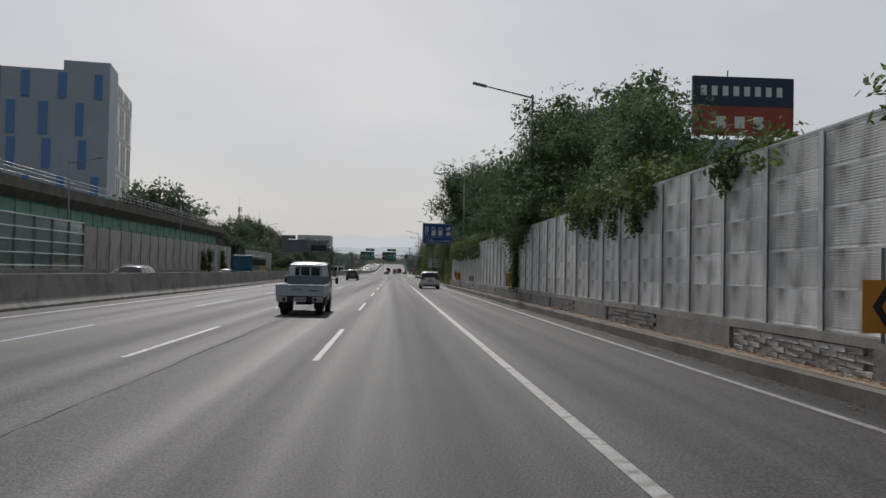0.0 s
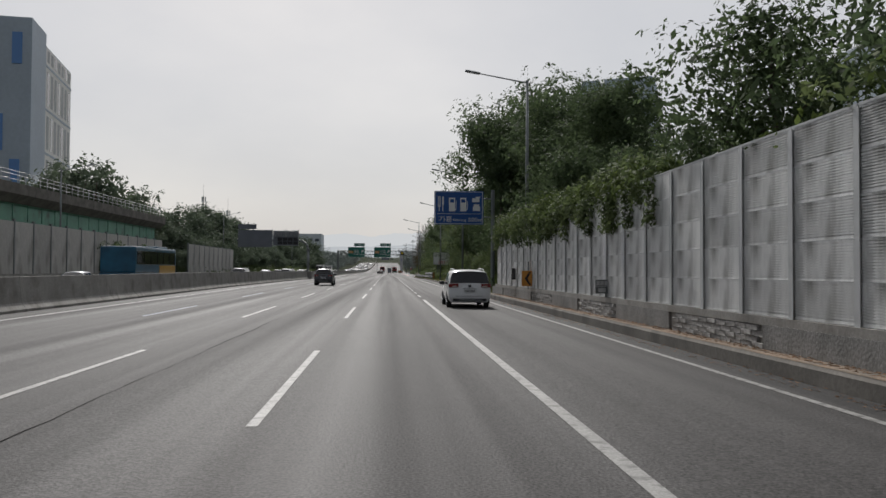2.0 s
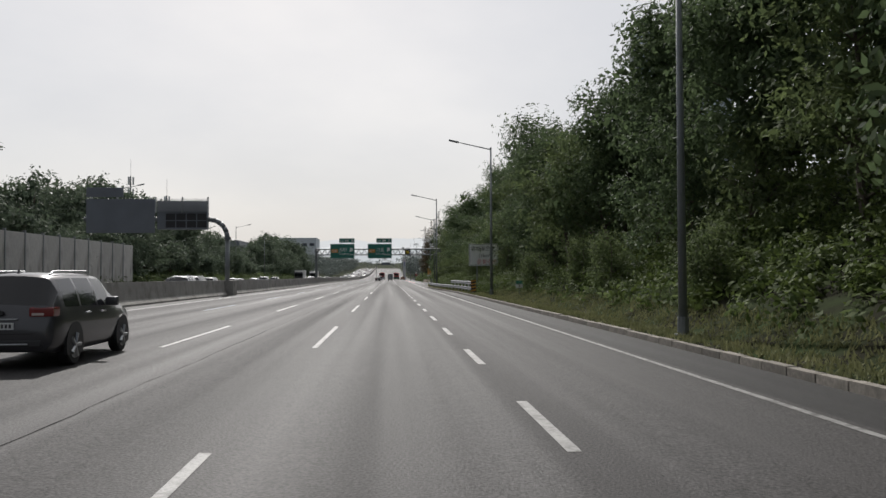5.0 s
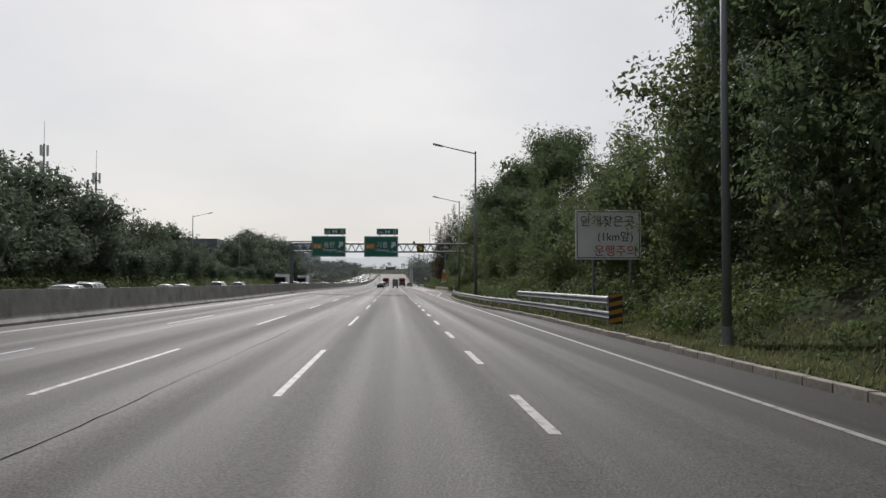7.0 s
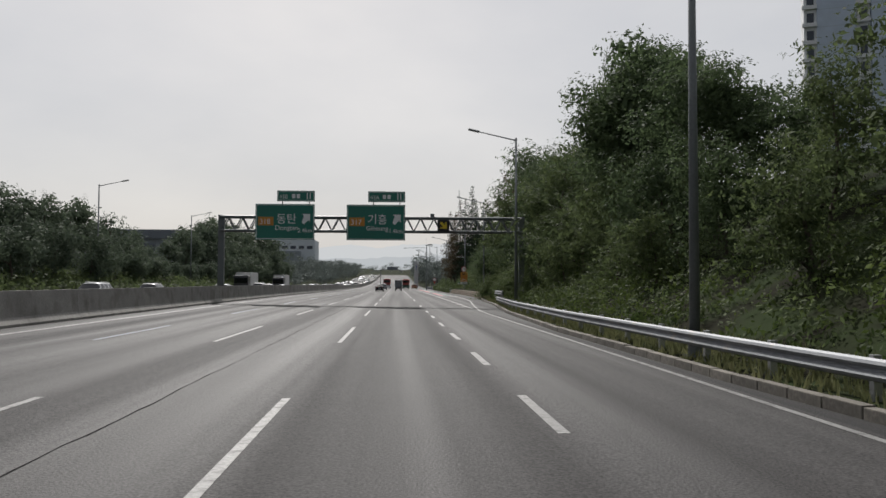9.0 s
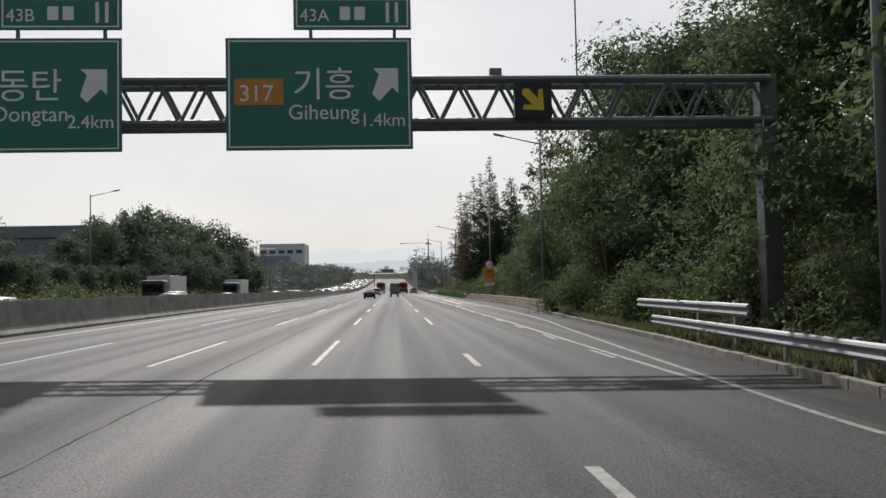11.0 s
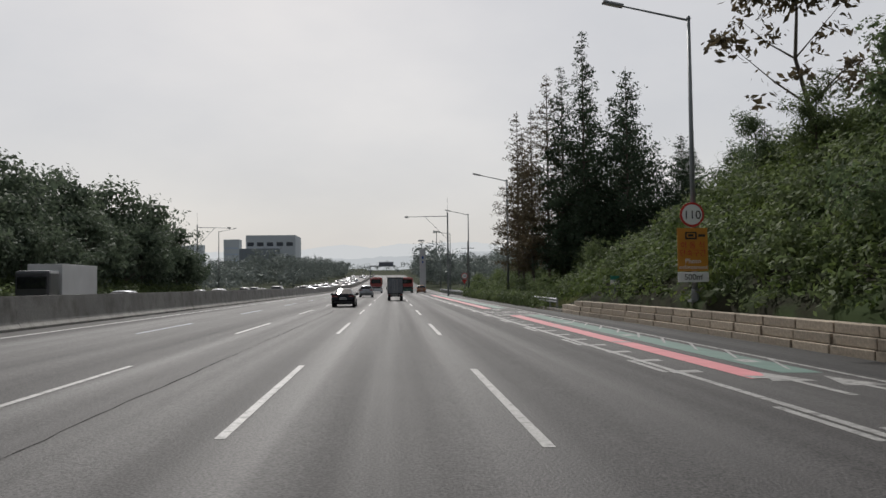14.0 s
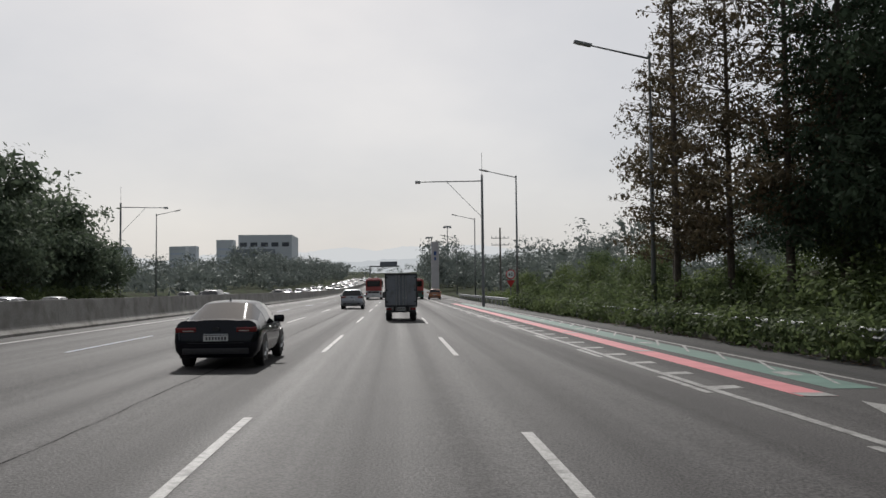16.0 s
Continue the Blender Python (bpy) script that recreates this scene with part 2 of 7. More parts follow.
CONCRETE_DARK = material("weathered_concrete", (0.14, 0.13, 0.115), 0.9, noise_scale=0.6, vary=0.25, fine=12.0, fine_vary=0.15, bump=0.3, dirt=((0.09, 0.085, 0.075), 0.9, 0.48, 0.7))
KERB_TOP = material("dusty_kerb", (0.20, 0.145, 0.10), 0.95, noise_scale=1.2, vary=0.2, fine=20.0, fine_vary=0.2, bump=0.3, dirt=((0.13, 0.12, 0.10), 1.5, 0.5, 0.72))
GROUND = material("soil_and_litter", (0.018, 0.018, 0.01), 0.95, noise_scale=0.25, vary=0.3, fine=6.0, fine_vary=0.3, bump=0.4, spec=0.05, dirt=((0.03, 0.045, 0.016), 0.5, 0.42, 0.6))
GRASS_DRY = leaf_material("dry_grass", (0.09, 0.11, 0.045), (0.26, 0.26, 0.13), 0.25)
GREY_STEEL = material("galvanised_steel", (0.42, 0.43, 0.44), 0.42, 0.75, noise_scale=1.2, vary=0.12, fine=20.0, fine_vary=0.08, dirt=((0.22, 0.19, 0.16), 2.0, 0.62, 0.8))
POLE_GREY = material("painted_pole_grey", (0.18, 0.195, 0.20), 0.5, 0.3, noise_scale=1.0, vary=0.12, fine=18.0, fine_vary=0.08)
RAIL_WHITE = material("guardrail_galvanised", (0.22, 0.23, 0.245), 0.6, 0.4, noise_scale=0.8, vary=0.12, fine=14.0, fine_vary=0.08, dirt=((0.30, 0.27, 0.23), 1.6, 0.58, 0.75))
BARK = material("bark", (0.085, 0.07, 0.055), 0.9, noise_scale=4.0, vary=0.3, fine=25.0, fine_vary=0.25, bump=0.6)
BLACK = material("black_rubber", (0.022, 0.022, 0.023), 0.75, noise_scale=3.0, vary=0.2)
DARK_PLASTIC = material("dark_plastic", (0.03, 0.03, 0.032), 0.5, fine=20.0, fine_vary=0.1)


# ---- ground, carriageways and their paint ----
def steps(y, table):
    """Straight lines between (y, value) pairs."""
    return float(np.interp(y, [a for a, _ in table], [b for _, b in table]))


EDGE = [(262, 5.3), (270, 5.45), (283, 6.3), (294, 7.1), (302, 7.8), (314, 8.3), (332, 8.8), (345, 8.95), (1500, 8.85)]
KERB = [(-200, 6.12), (101, 6.12), (106, 6.95), (185, 6.98), (205, 6.9), (215, 6.5), (222, 6.0), (229, 5.8), (245, 5.8), (265, 6.6), (285, 8.2), (291, 8.55), (305, 9.35), (314, 10.0), (324, 10.6), (336, 11.15), (362, 11.05), (376, 10.6), (390, 11.1), (1500, 11.1)]
edge_x = lambda y: steps(y, EDGE)
kerb_x = lambda y: steps(y, KERB)


def hill(x, y):
    """Height of the land beside the motorway."""
    if x > 0:
        k = kerb_x(y)
        top = steps(y, [(-200, 7), (60, 7), (100, 6), (125, 7.5), (200, 7.5), (260, 8), (330, 11), (372, 10.5), (395, 6.5), (425, 1.2), (470, 0.6), (1500, 4)])
        foot = steps(y, [(-200, 2.6), (95, 2.6), (108, 0.15), (300, 0.15), (318, 0.6), (362, 0.75), (379, 0.65), (384, 0.3), (1500, 0.1)])
        pitch = steps(y, [(-200, 0.3), (100, 0.35), (130, 0.5), (300, 0.6), (335, 0.82), (375, 0.74), (410, 0.3), (500, 0.08)])
        start = steps(y, [(-200, 1.4), (100, 1.4), (108, 1.4), (300, 1.4), (318, 0.5), (378, 0.5), (386, 1.0), (1500, 1.2)])
        z = gz(k, y) + foot + max(0.0, min(top, (x - k - start) * pitch))
        if x < (7.15 if y < 103 else k + 0.72 if 315 < y < 382 else k + 0.3):
            z = gz(min(x, k), y) - 0.14
        return z
    if x > -31.0:
        return gz(x, y) - 0.14
    top = steps(y, [(-300, 0.5), (200, 0.8), (240, 5.5), (330, 5.0), (380, 6.5), (430, 6.0), (470, 1.5), (900, 0.5), (1500, 2)])
    return rise(y) + max(-0.05, min(top, (-31.8 - x) * 0.42 - 0.05))


def grid_sheet(name, xs, ys, height, mat):
    nx = len(xs)
    vs = [(x, y, height(x, y)) for y in ys for x in xs]
    fs = [(j * nx + i, j * nx + i + 1, (j + 1) * nx + i + 1, (j + 1) * nx + i) for j in range(len(ys) - 1) for i in range(nx - 1)]
    return part_data(name, vs, fs, mat, smooth=True)


# denser where the kerb wanders
gxs = [-1800, -900, -400, -200, -120, -80, -60, -50, -45, -41, -38, -36, -34.5, -33, -32, -31.4, -30.8, -28, -22, -16, -12, -6, 0, 4, 5.4,
       5.7, 6.0, 6.3, 6.6, 6.9, 7.15, 7.4, 7.8, 8.1, 8.4, 8.7, 9.0, 9.25, 9.5] + [9.7 + 0.2 * i for i in range(17)] + [13.3, 13.8, 14.5, 16, 18, 20, 23, 27, 32, 40, 60, 100, 200, 400, 900, 1800]
gys = [-400, -100] + list(range(-40, 520, 4)) + list(range(530, 1000, 20)) + [1050, 1150, 1300, 1500, 1900, 2600]
ground = grid_sheet("ground", gxs, gys, hill, GROUND)
tagged(ground, "brown soil with leaf litter and green weeds beside the motorway", "ground", kind="structure")


def strip(name, xl, xr, y0, y1, lift, mat, label, category="road", step=8.0, cols=1):
    ys = list(np.linspace(y0, y1, max(2, int((y1 - y0) / step) + 1)))
    vs, fs, n = [], [], cols + 1
    for y in ys:
        a = xl(y) if callable(xl) else xl
        b = xr(y) if callable(xr) else xr
        for c in range(n):
            x = a + (b - a) * c / cols
            vs.append((x, y, gz(x, y) + lift))
    for j in range(len(ys) - 1):
        fs += [(j * n + c, j * n + c + 1, (j + 1) * n + c + 1, (j + 1) * n + c) for c in range(cols)]
    ob = part_data(name, vs, fs, mat)
    return tagged(ob, label, category, kind="structure")


SEAM = lambda y: steps(y, [(0, -4.15), (80, -4.0), (150, -3.72), (220, -3.54), (310, -3.6), (345, -3.68), (400, -3.66)])
strip("road", -13.9, lambda y: edge_x(y) + 0.22, -120, 1010, 0.0, ASPHALT, "worn grey asphalt motorway carriageway with polished wheel tracks", cols=6)
strip("road_shoulder", lambda y: edge_x(y) + 0.22, lambda y: kerb_x(y) + 0.35, -120, 1010, 0.0, ASPHALT_DARK, "darker asphalt hard shoulder with dust along its edge")
strip("road_opposite", -30.6, -14.1, -120, 1010, 0.0, ASPHALT, "grey asphalt of the opposite carriageway behind the median barrier", cols=4)
SEAL = material("bitumen_seam", (0.027, 0.0265, 0.026), 0.95, noise_scale=3.0, vary=0.5)
SEAL.node_tree.nodes["Principled BSDF"].inputs["Specular IOR Level"].default_value = 0.0
seam_at = lambda y: SEAM(y) + 0.02 * math.sin(y * 0.9) + 0.012 * math.sin(y * 2.7 + 1) + 0.008 * math.sin(y * 5.1)
seam_half = lambda y: 0.008 + 0.004 * math.sin(y * 0.37) + 0.003 * math.sin(y * 3.3)
strip("road_seam", lambda y: seam_at(y) - seam_half(y), lambda y: seam_at(y) + seam_half(y), -60, 900, 0.004, SEAL, "thin dark bitumen seam between two asphalt lanes", "road seam", step=0.6)



def marks(name, bars, mat, label):
    """Flat paint: quads given by four corners in (x, y), a few millimetres proud."""
    vs, fs = [], []
    for q in bars:
        k = len(vs)
        vs += [(x, y, gz(x, y) + 0.006) for x, y in q]
        fs.append(tuple(range(k, k + len(q))))
    ob = part_data(name, vs, fs, mat)
    return tagged(ob, label, "road marking", kind="structure")


def dashes(x, first, length, period, y0, y1, w):
    out, y = [], first
    while y < y1:
        if y + length > y0:
            xx = x(y) if callable(x) else x
            xe = x(y + length) if callable(x) else x
            out.append([(xx - w / 2, y), (xx + w / 2, y), (xe + w / 2, y + length), (xe - w / 2, y + length)])
        y += period
    return out


def solid(x, y0, y1, w, step=6.0):
    return dashes(x, y0, step, step, y0, y1, w)


marks("lane_line_own", dashes(-1.77, -82.2, 8.4, 20, -90, 900, 0.125), LINE_WHITE, "broken white lane line, worn paint on asphalt")
marks("lane_line_second", dashes(-5.28, -82.2, 8.4, 20, -90, 900, 0.125), LINE_WHITE, "broken white lane line, worn paint on asphalt")
marks("bus_lane_line", dashes(-8.68, -82, 8, 20, -90, 900, 0.12), LINE_BLUE, "broken pale blue bus-lane line on asphalt")
marks("edge_line_median", solid(-12.1, -90, 900, 0.17), LINE_WHITE, "solid pale edge line beside the median barrier")
marks("edge_line_solid", solid(1.76, -90, 91.5, 0.17), LINE_WHITE, "solid white line between through lane and joining lane")
marks("joining_dashes", dashes(1.76, 93.8, 3.3, 8.1, 92, 265, 0.15) + dashes(1.76, 277.2, 3.4, 40, 277, 281, 0.15), LINE_WHITE, "short broken white lane line, worn paint on asphalt")
marks("lane_line_right", dashes(1.76, 297.7, 8.2, 19.75, 290, 900, 0.14), LINE_WHITE, "broken white lane line, worn paint on asphalt")
marks("edge_line_right", solid(edge_x, -90, 560, 0.13), LINE_WHITE, "solid white edge line beside the hard shoulder")
EXIT = [(266, 5.3), (285, 5.45), (300, 5.62), (340, 5.75), (400, 5.6), (1000, 5.6)]
exit_x = lambda y: steps(y, EXIT)
marks("exit_lane_line", solid(exit_x, 274, 520, 0.16), LINE_WHITE, "solid white line of the exit lane")
marks("exit_lane_dashes", dashes(lambda y: exit_x(y) - 0.24, 279, 2.6, 7.3, 276, 520, 0.14), LINE_WHITE, "short white dashes beside the exit lane line")
# ticks, pink and green guide bands of the exit lane, in two runs
runs = [(343.5, 372.5), (388.0, 470.0)]
ticks, pink, green, hatch, whites = [], [], [], [], []
for a, b in runs:
    y = a + 1.0
    while y < b - 0.5:
        ticks.append([(5.6, y), (6.25, y + 0.15), (6.25, y + 0.6), (5.6, y + 0.42)])
        y += 2.45
    pink += solid(7.0, a, b, 0.62, 4.0)
    green += solid(8.15, a + 1, b + 1, 0.85, 4.0)
    y = a + 1.5
    while y < b:
        hatch.append([(8.88, y + 2.3), (8.88, y + 2.6), (8.2, y + 0.25), (8.2, y)])
        y += 2.6
    y = a
    while y < b:
        whites.append([(6.75, y), (7.3, y), (7.3, y + 0.45), (6.72, y + 0.45)])
        whites.append([(7.95, y + 3.2), (8.35, y + 3.2), (8.35, y + 3.9), (7.95, y + 3.9)])
        y += 9.6
marks("exit_ticks", ticks, LINE_WHITE, "row of short white slow-down ticks on the exit lane")
marks("pink_guide_band", pink, LINE_PINK, "pink painted guide band along the exit lane")
marks("green_guide_band", green, LINE_GREEN, "dark green painted guide band along the exit lane")
lifted = marks("exit_hatching", hatch + whites, LINE_WHITE, "slanted white hatch strokes along the exit lane edge")
lifted.location.z = 0.004


def arrow(x, y, s=1.0):
    return [[(x - 0.08, y), (x + 0.08, y), (x + 0.08, y + 3 * s), (x - 0.08, y + 3 * s)],
            [(x - 0.42, y + 2.6 * s), (x + 0.42, y + 2.6 * s), (x, y + 4.6 * s)]]


marks("exit_arrows", arrow(7.35, 341.2, 0.75) + arrow(8.3, 340.5, 0.75) + arrow(7.35, 384.2, 0.7), LINE_WHITE, "long white arrow painted on the exit lane")


def strokes(x, y, w, h, rows):
    """Strokes of stretched road lettering that cannot be read: plain bars."""
    out, r = [], random.Random(int(x * 10 + y))
    for i in range(rows):
        yy = y + h * i / rows
        c = x
        while c < x + w - 0.15:
            k = r.uniform(0.25, 0.8)
            if r.random() < 0.8:
                out.append([(c, yy), (c + k, yy + 0.05), (c + k, yy + h / rows * 0.62), (c, yy + h / rows * 0.58)])
            c += k + 0.1
    return out


marks("exit_lettering", strokes(5.95, 333.8, 3.0, 4.8, 6) + strokes(6.0, 374.4, 2.7, 3.8, 5) + strokes(6.1, 379.2, 2.5, 4.0, 5), LINE_WHITE, "stretched white lettering painted on the exit lane")


# ---- noise barrier on the outer side ----
PANEL = material("aluminium_noise_panel", (0.76, 0.76, 0.75), 0.55, 0.15, noise_scale=0.8, vary=0.12, fine=10.0, fine_vary=0.1, rand=0.14, dirt=((0.20, 0.195, 0.18), 1.8, 0.47, 0.68), stretch=(1, 1, 0.3))
POST = material("barrier_post_grey", (0.55, 0.56, 0.56), 0.5, 0.3, noise_scale=1.5, vary=0.12)
WX, PITCH, W0, W1 = 6.75, 2.06, -26.15, 101.0


barrier = thing("noise_barrier", (0, 0, 0), "tall grey metal noise barrier of ribbed panels between steel posts", "noise barrier", kind="structure")
n_posts = int((W1 - W0) / PITCH) + 1


def post_mesh():
    bm = bmesh.new()
    box(bm, -0.09, -0.075, -0.075, 0.075, 0, 3.3)
    box(bm, 0.075, 0.09, -0.075, 0.075, 0, 3.3)
    box(bm, -0.075, 0.075, -0.012, 0.012, 0, 3.3)
    return mesh_of(bm, "post")


def panel_mesh(w, h):
    """A ribbed panel with a folded frame; ribs run lengthwise."""
    bm = bmesh.new()
    box(bm, -0.05, 0.05, -w / 2, w / 2, 0.0, 0.045)
    box(bm, -0.05, 0.05, -w / 2, w / 2, h - 0.045, h)
    box(bm, -0.03, 0.03, -w / 2, w / 2, 0.045, h - 0.045)
    k = 12
    for i in range(k):
        z = 0.06 + (h - 0.12) * (i + 0.5) / k
        box(bm, -0.052, -0.03, -w / 2, w / 2, z - 0.013, z + 0.013)
    return mesh_of(bm, "panel")


pm, qm = post_mesh(), panel_mesh(PITCH - 0.05, 0.655)
pm.materials.append(POST)
qm.materials.append(PANEL)
for i in range(n_posts):
    y = W0 + i * PITCH + 0.4
    ob = new("post", pm)
    ob.parent, ob.location = barrier, (WX, y, gz(WX, y) + 0.90)
    for k in range(5):
        q = new("panel", qm)
        q.parent, q.location = barrier, (WX, y + PITCH / 2, gz(WX, y) + 0.92 + k * 0.66)
bm = bmesh.new()
for i in range(0, n_posts, 1):
    y = W0 + i * PITCH + 0.4
    box(bm, WX - 0.06, WX + 0.06, y + 0.01, y + PITCH - 0.01, gz(WX, y) + 0.92 + 3.3, gz(WX, y) + 0.92 + 3.34)
part("cap", bm, POST, barrier)
for k in range(6):
    z = 0.915 + k * 0.66
    vs, fs = along(WX, W0, W1 + 0.5, [(-0.054, z - 0.006), (0.05, z - 0.006), (0.05, z + 0.006), (-0.054, z + 0.006)])
    part_data("joint", vs, fs, POST, barrier)

# parapet under it: plain concrete bays and bays of split-faced stone courses
STONE = material("split_stone", (0.26, 0.255, 0.245), 0.85, noise_scale=2.0, vary=0.2, fine=16.0, fine_vary=0.2, bump=0.5, rand=0.3)
parapet = thing("parapet", (0, 0, 0), "grey concrete parapet with recessed bays of rough stone courses", "parapet", kind="structure")
vs, fs = along(WX, W0, W1 + 1.5, [(-0.12, -0.2), (0.32, -0.2), (0.32, 0.90), (-0.12, 0.90), (-0.12, 0.74), (-0.05, 0.72), (-0.05, 0.06), (-0.12, 0.04)])
part_data("concrete_wall", vs, fs, CONCRETE, parapet)
sr = random.Random(3)
stone_meshes = []
for k in range(4):
    bm = bmesh.new()
    box(bm, -0.06, 0.02, -0.24, 0.24, -0.05, 0.05, 0.012)
    for v in bm.verts:
        if v.co.x < -0.03:
            v.co.x += sr.uniform(-0.018, 0.012)
            v.co.z += sr.uniform(-0.005, 0.005)
    me = mesh_of(bm, "stone")
    me.materials.append(STONE)
    stone_meshes.append(me)
y, bay, made = W0, 0, 0
bmj = bmesh.new()
while y < W1:
    if bay % 2 == 0:
        L = 5.2
        for row in range(6):
            c = y + 0.25 + (0.26 if row % 2 else 0.0)
            while c < y + L - 0.2:
                if -2 < y < 96 and made < 300 and (y < 20 or y > 55):
                    s = new("stone", sr.choice(stone_meshes))
                    s.parent = parapet
                    s.location = (WX - 0.055, c, gz(WX, y) + 0.12 + row * 0.11)
                    made += 1
                else:
                    box(bmj, WX - 0.11 - sr.uniform(0, 0.025), WX - 0.05, c - 0.24, c + 0.24, gz(WX, y) + 0.07 + row * 0.11, gz(WX, y) + 0.165 + row * 0.11)
                c += 0.5
    else:
        L = 4.8
        box(bmj, WX - 0.125, WX - 0.05, y, y + L, gz(WX, y) + 0.03, gz(WX, y) + 0.745)
    y += L
    bay += 1
tagged(part("stone_courses", bmj, STONE, parapet), kind="stuff")

# low concrete kerb wall in front with dusty top
kerb = thing("kerb", (0, 0, 0), "low weathered concrete kerb with dusty brown top", "kerb", kind="structure")
vs, fs = along(6.12, -60, 101.5, [(0.0, -0.2), (0.50, -0.2), (0.50, 0.27), (0.05, 0.30), (0.0, 0.24)])
part_data("kerb_wall", vs, fs, CONCRETE_DARK, kerb)
vs, fs = along(6.16, -60, 101.5, [(0.0, 0.300), (0.46, 0.27), (0.46, 0.29), (0.02, 0.315)])
part_data("dust", vs, fs, KERB_TOP, kerb)

# stone kerb along the verge: single blocks
KERB_STONE = material("kerb_stone", (0.22, 0.20, 0.172), 0.9, noise_scale=1.5, vary=0.2, fine=15.0, fine_vary=0.2, bump=0.3, rand=0.2, dirt=((0.13, 0.12, 0.10), 1.6, 0.5, 0.7))
kerb_row = thing("kerb_row", (0, 0, 0), "row of pale weathered kerb stones along the grass verge", "kerb", kind="structure")
bm = bmesh.new()
box(bm, 0, 0.2, -0.485, 0.485, -0.25, 0.17, 0.02)
km = mesh_of(bm, "kerb_stone")
km.materials.append(KERB_STONE)
y, n = 104.0, 0
far = bmesh.new()
while y < 420:
    if not 317 < y < 381:
        a = math.atan2(kerb_x(y + 0.5) - kerb_x(y - 0.5), 1.0)
        if n < 290 and 130 < y:
            o = new("kerb_stone", km)
            o.parent = kerb_row
            o.matrix_basis = pose(kerb_x(y), y, gz(kerb_x(y), y) + sr.uniform(-0.015, 0.015), 0, sr.uniform(-2, 2), -math.degrees(a))
            n += 1
        else:
            box(far, kerb_x(y), kerb_x(y) + 0.2, y - 0.485, y + 0.485, gz(kerb_x(y), y) - 0.25, gz(kerb_x(y), y) + 0.17)
    y += 1.0
tagged(part("kerb_stones", far, KERB_STONE, kerb_row), kind="stuff")

# low retaining wall of stacked concrete blocks
RET = material("retaining_block", (0.32, 0.265, 0.20), 0.9, noise_scale=1.0, vary=0.18, fine=14.0, fine_vary=0.2, bump=0.35, rand=0.16, dirt=((0.15, 0.13, 0.10), 1.2, 0.5, 0.72))
ret = thing("retaining_wall", (0, 0, 0), "low tan retaining wall of stacked weathered concrete blocks", "retaining wall", kind="structure")
bm = bmesh.new()
box(bm, -0.25, 0.25, -0.968, 0.968, 0, 0.265, 0.025)
rm = mesh_of(bm, "block")
rm.materials.append(RET)
y = 316.0
while y < 381:
    for k in range(3):
        a = math.atan2(kerb_x(y + 1) - kerb_x(y - 1), 2.0)
        yy = y + 0.05 * k
        if (y < 319 or y > 377) and k == 2:
            continue
        o = new("block", rm)
        o.parent = ret
        o.matrix_basis = pose(kerb_x(yy) + 0.28 + k * 0.09 + sr.uniform(-0.015, 0.015), yy, gz(kerb_x(yy), yy) - 0.05 + k * 0.283, 0, 0, -math.degrees(a) + sr.uniform(-0.6, 0.6))
    y += 2.0


# ---- street lamps ----
def make_lamp(label):
    root = thing("street_lamp", (0, 0, 0), label, "street lamp", "street lamps")
    bm = bmesh.new()
    bar(bm, (0, 0, -0.3), (0, 0, 11.9), 0.125, 0.065, 14)
    part("pole", bm, POLE_GREY, root, smooth=True)
    bm = bmesh.new()
    box(bm, -0.22, 0.22, -0.22, 0.22, -0.05, 0.05, 0.01)
    bar(bm, (0, 0, 0.0), (0, 0, 0.5), 0.16, 0.15, 12)
    part("base", bm, POLE_GREY, root)
    bm = bmesh.new()
    bar(bm, (0.0, 0, 11.72), (-2.7, 0, 12.3), 0.05, 0.035, 8)
    bmesh.ops.create_uvsphere(bm, u_segments=10, v_segments=6, radius=0.09, matrix=Matrix.Translation((0, 0, 11.8)))
    part("arm", bm, POLE_GREY, root)
    bm = bmesh.new()
    box(bm, -0.42, 0.42, -0.15, 0.15, -0.06, 0.06, 0.045)
    bmesh.ops.transform(bm, matrix=pose(-3.05, 0, 12.38, 0, 12, 0), verts=bm.verts)
    head = part("lamp_head", bm, material("lamp_head_grey", (0.33, 0.34, 0.35), 0.45, 0.4, noise_scale=2.0), root)
    bm = bmesh.new()
    box(bm, -0.3, 0.3, -0.1, 0.1, -0.075, -0.058, 0.006)
    bmesh.ops.transform(bm, matrix=pose(-3.05, 0, 12.38, 0, 12, 0), verts=bm.verts)
    part("lens", bm, material("lamp_lens", (0.55, 0.56, 0.55), 0.2), head)
    return root


lamp = make_lamp("tall grey street lamp with one arm reaching over the carriageway")
lamp_at = [(7.4, 49.4), (7.35, 94.5), (7.9, 140.3), (8.35, 186.1), (6.5, 232.2), (8.43, 273.3), (11.05, 320.1), (12.0, 360.6), (11.8, 411.8), (11.6, 452.5), (12.2, 500.0), (13.0, 548.0)]
for x, y in lamp_at[1:]:
    copy_thing(lamp, pose(x, y, hill(x, y)) @ Matrix.Diagonal((1, 1, (12.35 - hill(x, y)) / 12.0, 1)))
x, y = lamp_at[0]
lamp.location = (x, y, 0.1)


